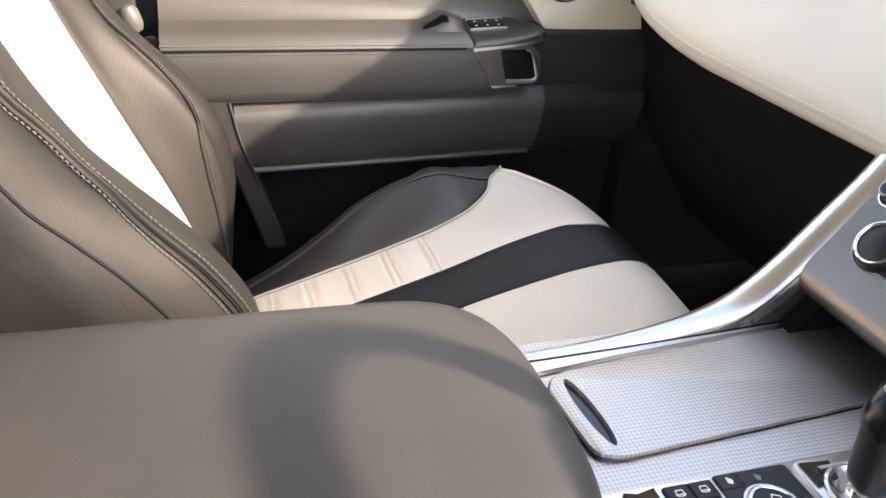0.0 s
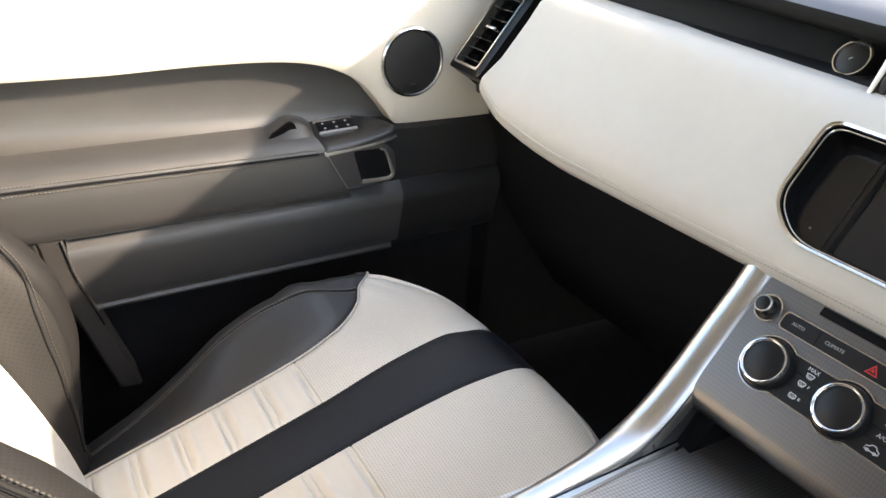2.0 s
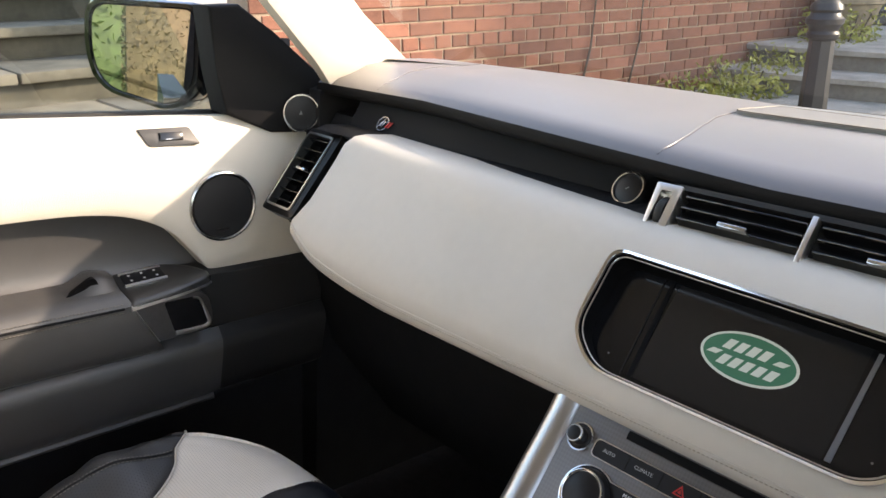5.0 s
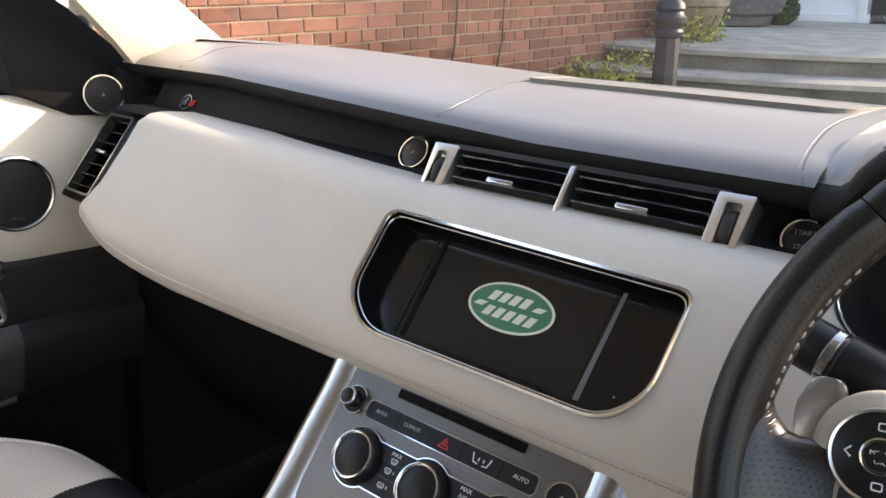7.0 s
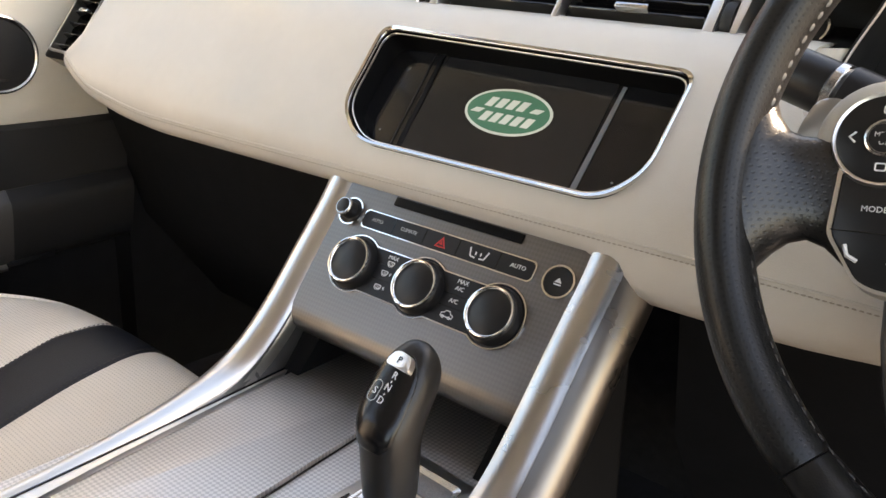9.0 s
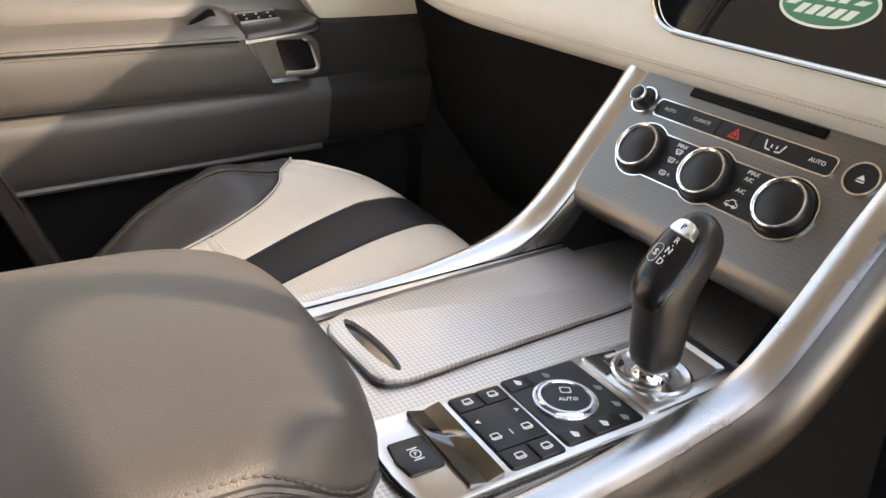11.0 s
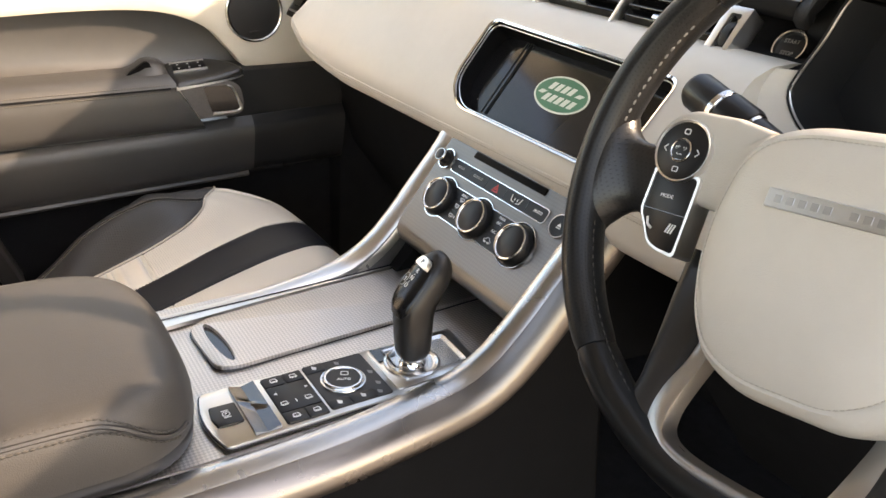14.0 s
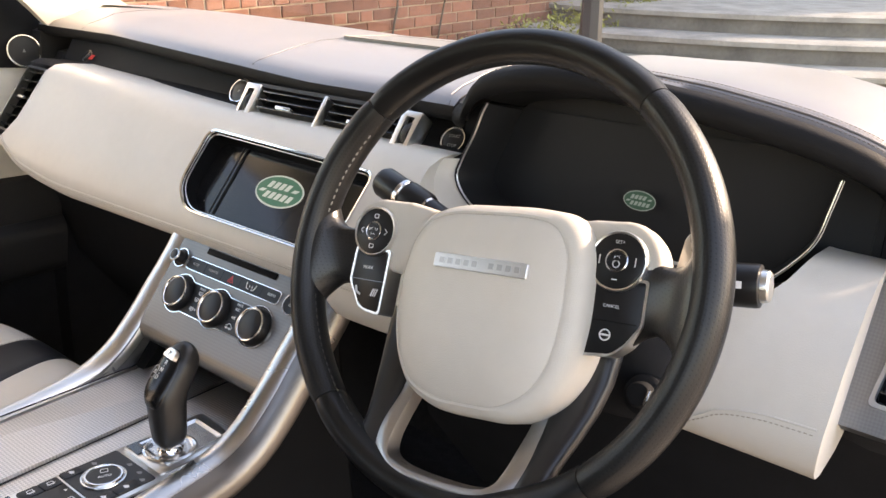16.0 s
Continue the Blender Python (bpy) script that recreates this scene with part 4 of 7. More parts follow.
# grip sections: height, middle in x and y, half length, half width
SECT = [(0.8955, 0.0800, -0.2100, 0.0105, 0.0105), (0.8985, 0.0800, -0.2100, 0.0140, 0.0135), (0.905, 0.0799, -0.2100, 0.0158, 0.0150), (0.920, 0.0795, -0.2105, 0.0170, 0.0158), (0.935, 0.0788, -0.2105, 0.0178, 0.0162), (0.946, 0.0768, -0.2090, 0.0190, 0.0178), (0.956, 0.0752, -0.2040, 0.0202, 0.0188), (0.966, 0.0745, -0.1968, 0.0194, 0.0188), (0.976, 0.0743, -0.1910, 0.0166, 0.0176), (0.984, 0.0744, -0.1878, 0.0126, 0.0146), (0.990, 0.0749, -0.1862, 0.0080, 0.0098), (0.9935, 0.0748, -0.1858, 0.0040, 0.0052), (0.9945, 0.0748, -0.1858, 0.0010, 0.0012)]


def grip_point(z, t, off=0.0):
    """A point of the lever's grip at one height and way round; off: how far outside its skin."""
    x, y, a, b = (curve1([(q[0], q[k]) for q in SECT], z) for k in (1, 2, 3, 4))
    c, s = math.cos(t), math.sin(t)
    return Vector((x + (b + off) * math.copysign(abs(c) ** 0.8, c), y + (a + off) * math.copysign(abs(s) ** 0.8, s), z))


zs = [lerp(0.8955, 0.9945, k / 44) for k in range(45)]
grip = part("grip", grid([[grip_point(z, 2 * math.pi * k / 36) for k in range(36)] for z in zs], closed=True, caps=True), lever_lea, lev, "smooth black leather grip", sharp=70)
rows = []
for k in range(31):
    z = lerp(0.940, 0.9895, k / 30)
    w = radians(58) * min(1, math.sqrt(max(1 - ((z - 0.965) / 0.0255) ** 4, 0.02)))
    rows.append([grip_point(z, -math.pi / 2 + lerp(-w, w, q / 14) - 0.06, 0.0007 if 0 < k < 30 and 0 < q < 14 else -0.0003) for q in range(15)])
part("face", grid(rows), mat("shift_face_black", (0.007, 0.007, 0.0075), 0.22, spec=0.4), grip, "gloss black shift face", sharp=80)
part("grip_seam", tube([grip_point(lerp(0.930, 0.974, k / 16), radians(74), 0.0001) for k in range(17)], 0.0004, 5), dull_chrome, grip, "fine bright seam behind the grip")
FACE = plane_at((0.0740, -0.2108, 0.9730), (1, -0.10, 0), (0, 0.66, 0.75))
pkey = part("park_button", plate(rounded([(-0.0080, 0.0220), (0.0080, 0.0220), (0.0092, 0.0122), (-0.0086, 0.0122)], [0.006, 0.006, 0.001, 0.001], 4), -0.0030, 0.0030, 0.0008, 2, m=FACE), chrome_pale, grip, "silver park button")
writing("P", 0.0062, FACE @ pose(0, 0.0168, 0.0032), key_black, pkey)
for ch, x, y in (("R", 0.0028, 0.0078), ("N", 0.0028, 0.0000), ("D", 0.0028, -0.0082), ("S", -0.0046, -0.0046)):
    writing(ch, 0.0062, FACE @ pose(x, y, 0.0026), white_ink, grip)
for y in (0.0039, -0.0041):
    part("marking", box(0.0006, 0.0014, 0.0003, m=FACE @ pose(0.0028, y, 0.0026)), white_ink, grip)
part("marking", frame_ring(rrect(0.0070, 0.0135, 0.0033, 4), rrect(0.0060, 0.0125, 0.0029, 4), 0, 0.0003, FACE @ pose(-0.0046, -0.0046, 0.0025)), dim_ink, grip)

# climate panel
CLI = plane_at((-0.001, -0.0865, 0.9835), (1, 0, 0), (0, 0.063, 0.087))
cli = thing("climate_panel", "woven-look metal climate panel with three round dials", "climate panel", CLI.translation)
rows = []
for x in [lerp(-0.1145, 0.1125, k / 12) for k in range(13)]:
    rows.append([(x, -0.03, 1.030), (x, -0.0525, 1.0305), (x, -0.1185, 0.9395), (x, -0.1225, 0.932), (x, -0.122, 0.924), (x, -0.117, 0.917), (x, -0.105, 0.912), (x, -0.06, 0.908), (x, -0.03, 0.908)])
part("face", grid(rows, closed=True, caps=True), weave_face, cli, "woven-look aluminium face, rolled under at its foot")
part("disc_slot", box(0.122, 0.0075, 0.004, 0.001, 2, m=CLI @ pose(0.0, 0.0518, 0.0)), recess_black, cli, "black disc slot")


def inset(outline, parent, name, label, h=0.0016):
    o = part(name, plate(outline, -0.002, h, 0.0004, 1, m=CLI), key_black, parent, label)
    wide = scaled(outline, -0.0010)
    part("trim", frame_ring(wide, outline, -0.002, h + 0.0005, CLI), chrome, o, "thin silver outline")
    return o


strip = inset(rrect(0.1625, 0.0140, 0.004, 5, -0.0012, 0.0308), cli, "key_strip", "row of climate keys")
for x in (-0.0500, -0.0190, 0.0135, 0.0500):
    part("key_gap", box(0.0005, 0.0135, 0.0006, m=CLI @ pose(x, 0.0308, 0.0016)), gloss_black, strip)
for body, x, s in (("AUTO", -0.0680, 0.0042), ("CLIMATE", -0.0350, 0.0042), ("AUTO", 0.0670, 0.0046)):
    writing(body, s, CLI @ pose(x, 0.0312, 0.0018), dim_ink if x < 0 else white_ink, strip)
part("marking", frame_ring([(0, 0.0046), (0.0052, -0.0040), (-0.0052, -0.0040)], [(0, 0.0026), (0.0034, -0.0030), (-0.0034, -0.0030)], 0, 0.0003, CLI @ pose(-0.0020, 0.0308, 0.0017)), red_ink, strip, "red hazard triangle")
part("marking", plate([(0, 0.0012), (0.0016, -0.0018), (-0.0016, -0.0018)], 0, 0.0003, m=CLI @ pose(-0.0020, 0.0308, 0.0017)), red_ink, strip, "red hazard triangle")
for s in (-1, 1):
    part("marking", tube([(s * 0.0020, -0.0032, 0), (s * 0.0060, -0.0028, 0), (s * 0.0072, 0.0004, 0), (s * 0.0082, 0.0036, 0)], 0.0006, 5), white_ink, strip, m=CLI @ pose(0.0325, 0.0308, 0.0020))
    part("marking", box(0.0011, 0.0026, 0.0003, m=CLI @ pose(0.0325 + s * 0.0022, 0.0310, 0.0019)), white_ink, strip)

DIALS, DIAL_Y = (-0.0705, -0.0030, 0.0655), -0.0070


def field_outline(d):
    """Outline of the key field: a band that swells into a round socket at each dial, grown by d."""
    xs = [lerp(DIALS[0] - 0.0232 - d, DIALS[2] + 0.0232 + d, k / 150) for k in range(151)]
    up, lo = [], []
    for x in xs:
        c = max(math.sqrt(max((0.0232 + d) ** 2 - (x - q) ** 2, 0.0)) for q in DIALS)
        inside = DIALS[0] < x < DIALS[2]
        up.append((x, DIAL_Y + max(c, 0.0180 + d if inside else 0.0)))
        lo.append((x, DIAL_Y - max(c, 0.0188 + d if inside else 0.0)))
    return lo + up[::-1]


band = part("key_field", plate(field_outline(0.0), -0.002, 0.0014, m=CLI), key_black, cli, "black field of climate keys")
part("trim", frame_ring(field_outline(0.0011), field_outline(0.0), -0.002, 0.0020, CLI), chrome, band, "thin silver outline")
for x, ys in ((-0.0370, (0.0000, -0.0120)), (0.0305, (-0.0030, -0.0125))):
    for y in ys:
        part("key_gap", box(0.0225, 0.0004, 0.0004, m=CLI @ pose(x, y, 0.0015)), gloss_black, band)
for body, x, y in (("MAX", -0.0365, 0.0072), ("MAX", 0.0310, 0.0076), ("A/C", 0.0305, 0.0022), ("A/C", 0.0300, -0.0076)):
    writing(body, 0.0046, CLI @ pose(x, y, 0.0016), white_ink, band)


def screen_icon(x, y, round_top):
    """A heated-window sign: a small pane with rising lines."""
    o = [(-0.0036, 0.0022), (0.0036, 0.0022), (0.0026, -0.0018), (-0.0026, -0.0018)] if round_top else [(-0.0032, 0.0020), (0.0032, 0.0020), (0.0032, -0.0018), (-0.0032, -0.0018)]
    part("marking", frame_ring(rounded(o, 0.0012, 3), scaled(rounded(o, 0.0012, 3), 0.0007), 0, 0.0003, CLI @ pose(x, y, 0.0015)), white_ink, band)
    for k in (-1, 0, 1):
        part("marking", tube([(0.0014 * k, -0.0026, 0), (0.0014 * k + 0.0005, -0.0008, 0), (0.0014 * k - 0.0004, 0.0008, 0)], 0.00025, 4), white_ink, band, m=CLI @ pose(x, y, 0.0017))


screen_icon(-0.0365, 0.0020, True)
screen_icon(-0.0385, -0.0062, True)
writing("F", 0.0036, CLI @ pose(-0.0325, -0.0062, 0.0016), white_ink, band)
screen_icon(-0.0390, -0.0178, False)
writing("R", 0.0036, CLI @ pose(-0.0330, -0.0178, 0.0016), white_ink, band)
car = [(-0.0052, -0.0018, 0), (-0.0050, 0.0006, 0), (-0.0028, 0.0012, 0), (-0.0014, 0.0030, 0), (0.0018, 0.0030, 0), (0.0032, 0.0010, 0), (0.0052, 0.0004, 0), (0.0052, -0.0018, 0)]
part("marking", tube(car, 0.00045, 4, closed=True), white_ink, band, m=CLI @ pose(0.0295, -0.0185, 0.0016))
for sx in (-0.0028, 0.0028):
    part("marking", frame_ring(ellipse(0.0013, 0.0013, 14), ellipse(0.0007, 0.0007, 14), 0, 0.0004, CLI @ pose(0.0295 + sx, -0.0204, 0.0015)), white_ink, band)


def dial(x):
    """A domed black dial with a bright ring round its dark glass face."""
    m = CLI @ pose(x, DIAL_Y, 0.0008)
    d = part("dial", lathe([(0.0216, 0.0), (0.0216, 0.0012), (0.0212, 0.0028), (0.0204, 0.0062), (0.0196, 0.0084), (0.0188, 0.0090)], 64, m), key_black, cli, "round climate dial with a chrome ring")
    part("dial_ring", lathe([(0.0189, 0.0086), (0.0190, 0.0098), (0.0186, 0.0106), (0.0178, 0.0108), (0.0170, 0.0104), (0.0163, 0.0094), (0.0160, 0.0084)], 64, m), chrome, d, "bright chrome ring")
    part("dial_face", lathe([(0.0162, 0.0080), (0.0160, 0.0088), (0.0150, 0.00885), (0.004, 0.00885), (0.0005, 0.00885)], 48, m), dial_glass, d, "gloss black face")


for x in DIALS:
    dial(x)
m = CLI @ pose(-0.0985, 0.0325, 0)
vol = part("volume_knob", lathe([(0.0108, 0), (0.0108, 0.0012), (0.0100, 0.0022), (0.0076, 0.0030), (0.0072, 0.0120), (0.0066, 0.0136), (0.0055, 0.0142), (0.0008, 0.0143)], 36, m), key_black, cli, "small volume knob")
part("trim", frame_ring(ellipse(0.0122, 0.0122, 36), ellipse(0.0108, 0.0108, 36), -0.001, 0.0024, m), chrome, vol, "chrome socket ring")
part("knob_ring", lathe([(0.0074, 0.0112), (0.0077, 0.0118), (0.0074, 0.0132), (0.0068, 0.0138)], 36, m), dull_chrome, vol, "thin bright edge")
m = CLI @ pose(0.1002, 0.0300, 0)
ej = part("eject_button", lathe([(0.0108, 0), (0.0108, 0.0018), (0.0102, 0.0024), (0.001, 0.0018)], 36, m), key_black, cli, "round eject button")
part("trim", frame_ring(ellipse(0.0122, 0.0122, 36), ellipse(0.0108, 0.0108, 36), -0.001, 0.0026, m), chrome, ej, "chrome ring")
part("marking", plate([(0, 0.0028), (-0.0028, -0.0008), (0.0028, -0.0008)], 0.0020, 0.0024, m=m), white_ink, ej)
part("marking", box(0.0056, 0.0009, 0.0003, m=m @ pose(0, -0.0022, 0.0022)), white_ink, ej)

# armrest
AX, AF, AB = 0.012, -0.402, -0.95


def arm_ring(z, ins, fr):
    """Outline of the armrest at one height: ins inset at the sides, fr at the front."""
    out = []
    for k in range(25):
        t = math.pi * k / 24
        c, s = math.cos(t), math.sin(t)
        out.append((AX + (0.119 - ins) * math.copysign(abs(c) ** 0.62, c), AF - fr - 0.085 + 0.085 * abs(s) ** 0.75, z))
    out = [(AX + 0.119 - ins, AB, z), (AX + 0.119 - ins, -0.75, z), (AX + 0.119 - ins, -0.6, z), *out, (AX - 0.119 + ins, -0.6, z), (AX - 0.119 + ins, -0.75, z), (AX - 0.119 + ins, AB, z)]
    return out


rows = [arm_ring(0.896, 0.006, 0.006), arm_ring(0.899, 0.001, 0.001), arm_ring(0.905, 0.0, 0.0), arm_ring(0.918, 0.0003, 0.001), arm_ring(0.934, 0.002, 0.0055), arm_ring(0.943, 0.0045, 0.0105), arm_ring(0.9485, 0.0085, 0.0155), arm_ring(0.9520, 0.0140, 0.0210), arm_ring(0.9540, 0.0220, 0.0300), arm_ring(0.9555, 0.036, 0.044), arm_ring(0.9570, 0.062, 0.066), arm_ring(0.958, 0.100, 0.09)]
arm = part("armrest", grid(rows, closed=True, caps=True), arm_lea, con, "padded dark leather armrest with a double-stitched side seam")


part("armrest_base", grid([arm_ring(0.882, 0.007, 0.004), arm_ring(0.884, 0.005, 0.001), arm_ring(0.892, 0.003, 0.001), arm_ring(0.8985, 0.003, 0.003)], closed=True, caps=True), satin_dark, arm, "smooth black base below the padding")


def arm_seam(drop):
    """The side seam: level along the sides, dipping round the front."""
    out = []
    for x, y, _ in arm_ring(0.93, 0.0, 0.0):
        f = min(max((y + 0.485) / 0.06, 0), 1)
        z = lerp(0.9435, 0.912, f * f * (3 - 2 * f)) - drop
        ins = curve1([(0.905, 0.0), (0.918, 0.0003), (0.934, 0.002), (0.943, 0.0055), (0.951, 0.0125)], z)
        out.append((AX + (x - AX) * (0.119 - ins + 0.0007) / 0.119, y + 0.0006 - ins * 0.6 * f, z))
    return spline(out, 220)


for g in (-0.0042, 0.0042):
    stitches(arm_seam(g)[:92], arm_thread, arm, (1, 0, 0.3), 0.0044, 0.0038, 0.0010)
part("seam", tube(arm_seam(0.0)[:94], 0.0019, 6), arm_lea, arm, "raised side seam")

# ---- passenger seat ----
SX = -0.4175
seat = thing("passenger_seat", "sports seat in ivory and black perforated leather with dark centre stripe", "car seat", (SX, -0.35, 0.5))
NC, CX = 500, -0.398
CUSH = spline([(0, -0.70, 0.600), (0, -0.60, 0.645), (0, -0.5, 0.680), (0, -0.4, 0.714), (0, -0.3, 0.748), (0, -0.2, 0.783), (0, -0.15, 0.799), (0, -0.118, 0.804), (0, -0.094, 0.797), (0, -0.075, 0.770), (0, -0.064, 0.715), (0, -0.068, 0.63), (0, -0.085, 0.53)], NC)


def half_insert(y):
    """Half width of the ivory middle."""
    return curve1([(-0.62, 0.150), (-0.45, 0.1535), (-0.40, 0.155), (-0.32, 0.1605), (-0.28, 0.1675), (-0.25, 0.176), (-0.224, 0.1896), (-0.19, 0.2107), (-0.17, 0.2254), (-0.13, 0.244), (-0.09, 0.254), (-0.06, 0.260)], y)


def bolster(y):
    """Rise of the side bolster."""
    return curve1([(-0.60, -0.035), (-0.50, -0.012), (-0.44, 0.010), (-0.37, 0.040), (-0.31, 0.050), (-0.25, 0.041), (-0.20, 0.021), (-0.17, 0.011), (-0.145, 0.006), (-0.12, 0.003), (-0.08, 0.0)], y)


def cush_point(i, dx):
    p = CUSH[i]
    a, b = CUSH[max(i - 1, 0)], CUSH[min(i + 1, NC)]
    d = (b - a).normalized()
    n = Vector((0, -d.z, d.y))
    hi, ad = half_insert(p.y), abs(dx)
    h = -(0.012 + (0.017 if dx < 0 else 0.009) * min(max((p.y + 0.26) / 0.12, 0), 1)) * (ad / 0.26) ** 2 * (1 if p.y < -0.1 else 0.8)
    if ad > hi:
        t = min((ad - hi) / max(0.270 - hi, 0.004), 1)
        h += bolster(p.y) * math.sin(math.pi / 2 * min(t * 1.35, 1)) - 0.0
    h -= 0.05 * max(0, (ad - 0.262) / 0.02) ** 2
    drop = max(0.0, ad - 0.245) / 0.03
    h -= 0.02 * min(drop, 1.6) ** 2
    back = 0.085 * max(0.0, (ad - 0.13) / 0.14) ** 2.2 * min(max((p.y + 0.30) / 0.14, 0), 1)
    return Vector((CX + dx, p.y - back, p.z + 0.25 * back)) + n * h


def dxs(lo, hi, n):
    return [lerp(lo, hi, k / n) for k in range(n + 1)]


FRONT = next(i for i, p in enumerate(CUSH) if p.y > -0.318)


def groove(i, k):
    """Cross channels between the fluted pads behind the cross seam."""
    y = CUSH[i].y
    if y > -0.318:
        return 0.0
    f = ((-y - 0.318) / 0.051) % 1.0
    e = min(f, 1 - f)
    return -0.0048 * math.exp(-((e - 0.085) / 0.040) ** 2) + 0.0026 * math.exp(-((e - 0.24) / 0.10) ** 2)


def stripe_left(y):
    return curve1([(-0.50, -0.0600), (-0.32, -0.0630), (-0.22, -0.0690), (-0.158, -0.0660), (-0.125, -0.0530), (-0.08, -0.0480)], y)


def stripe_right(y):
    return curve1([(-0.50, 0.0200), (-0.30, 0.0220), (-0.20, 0.0290), (-0.14, 0.0390), (-0.10, 0.0440), (-0.06, 0.0460)], y)


def seam_at(y):
    """Half width at which the bolster's stitched crest runs."""
    return curve1([(-0.60, 0.222), (-0.45, 0.230), (-0.40, 0.232), (-0.31, 0.231), (-0.257, 0.229), (-0.228, 0.2275), (-0.205, 0.2265), (-0.185, 0.2260), (-0.168, 0.2275), (-0.10, 0.252)], y)


def cushion_patch(name, lo, hi, n, material, label, flute=False, inset=0.0012, i0=0, i1=NC):
    rows = []
    for i in range(i0, i1 + 1):
        y = CUSH[i].y
        a, b = lo(y), hi(y)
        row = []
        for k, dx in enumerate(dxs(a, b, n)):
            p = cush_point(i, dx)
            e = min(abs(dx - a), abs(b - dx))
            down = 0.0022 * math.exp(-e / 0.0025)
            if i in (i0, i1):
                down += 0.002
            p = p - Vector((0, 0, down)) + Vector((0, 0, groove(i, k) * min(1.0, e / 0.012) if flute else 0))
            row.append(p)
        rows.append(row)
    return part(name, slab(rows, 0.01, (0, 0.1, -1)), material, seat, label, sharp=60)


for s in (-1, 1):
    lo, hi = (lambda y: -half_insert(y), stripe_left) if s < 0 else (stripe_right, lambda y: half_insert(y))
    cushion_patch("cushion_insert", lo, hi, 14, ivory_perf, "ivory perforated leather front pad", i0=FRONT)
    cushion_patch("cushion_insert", lo, hi, 14, ivory_seat, "ivory leather fluted pads", True, i1=FRONT)
    lo, hi = (lambda y: -0.282, lambda y: -half_insert(y)) if s < 0 else (lambda y: half_insert(y), lambda y: 0.282)
    cushion_patch("cushion_bolster", lo, hi, 16, black_perf, "black perforated leather side bolster")
    line = [cush_point(i, s * (half_insert(CUSH[i].y) + 0.0)) + Vector((0, 0, 0.0005)) for i in range(32, 400, 2)]
    part("piping", tube(line, 0.0016, 6), ivory, seat, "ivory seam piping")
    run = [i for i in range(32, 380, 2) if seam_at(CUSH[i].y) - half_insert(CUSH[i].y) > 0.001]
    stitches([cush_point(i, s * (seam_at(CUSH[i].y) - 0.0030)) + Vector((0, 0, 0.0008)) for i in run], seat_thread, seat, (0, 0, 1), 0.005, 0.0036, 0.0008)
    edge = [cush_point(i, s * (seam_at(CUSH[i].y) + 0.0030)) + Vector((0, 0, 0.0008)) for i in run]
    stitches(edge, seat_thread, seat, (0, 0, 1), 0.005, 0.0036, 0.0008)
    part("edge_seam", tube([q - Vector((s * 0.003, 0, 0.0006)) for q in edge], 0.0013, 6), black_lea, seat)
    stitches([cush_point(i, (stripe_left(CUSH[i].y) + 0.004) if s < 0 else stripe_right(CUSH[i].y) - 0.004) + Vector((0, 0, 0.0006)) for i in range(52, 410, 2)], dark_thread, seat, (0, 0, 1), 0.005, 0.0034, 0.0005)
cushion_patch("centre_stripe", stripe_left, stripe_right, 12, stripe_lea, "blue-black perforated centre stripe")
# seat sides and base
for s in (-1, 1):
    rows = [[cush_point(i, s * 0.280), Vector((CX + s * 0.285, CUSH[i].y, CUSH[i].z - 0.09)), Vector((CX + s * 0.26, CUSH[i].y, 0.50)), Vector((CX + s * 0.10, CUSH[i].y, 0.50))] for i in range(0, 450, 20)]
    part("seat_side", slab(rows, 0.01, (-s, 0, 0)), black_lea, seat, "black leather side panel")
    part("base_rail", box(0.03, 0.55, 0.05, 0.006, 2, m=pose(SX + s * 0.2, -0.38, 0.475)), plastic, seat)
part("seat_pan", box(0.50, 0.46, 0.05, 0.01, 2, m=pose(SX, -0.36, 0.53)), plastic, seat)
part("trim_clip", box(0.05, 0.006, 0.004, 0.001, 1, m=pose(-0.70, -0.565, 0.655, 0, 0, 10)), dull_chrome, seat)

BACK = spline([(0, -0.565, 0.62), (0, -0.590, 0.70), (0, -0.635, 0.805), (0, -0.676, 0.89), (0, -0.713, 0.972), (0, -0.745, 1.045), (0, -0.79, 1.15), (0, -0.83, 1.25), (0, -0.855, 1.30), (0, -0.90, 1.32)], 72)


def back_point(i, dx, extra=0.0):
    p = BACK[i]
    a, b = BACK[max(i - 1, 0)], BACK[min(i + 1, 72)]
    d = (b - a).normalized()
    n = Vector((0, d.z, -d.y))
    ad = abs(dx)
    full = curve1([(0.60, 0.0), (0.66, 0.012), (0.73, 0.045), (0.79, 0.078), (0.845, 0.091), (0.892, 0.085), (0.926, 0.073), (0.96, 0.058), (1.0, 0.043), (1.055, 0.034), (1.15, 0.030), (1.3, 0.02)], p.z)
    half = curve1([(0.60, 0.255), (0.75, 0.268), (0.85, 0.270), (1.0, 0.262), (1.15, 0.245), (1.32, 0.20)], p.z) / 0.262
    q = ad / half
    h = curve1([(0.0, 0.0), (0.115, 0.005), (0.140, 0.26), (0.165, 0.78), (0.188, 1.0), (0.213, 0.97), (0.234, 0.72), (0.249, 0.42), (0.262, 0.05)], q) * full
    if q > 0.262:
        h = lerp(0.05 * full, -0.13, min((q - 0.262) / 0.02, 1))
        dx = math.copysign((0.262 + (q - 0.262) * 0.4) * half, dx)
    return Vector((SX + dx, p.y, p.z)) + n * (h + extra)


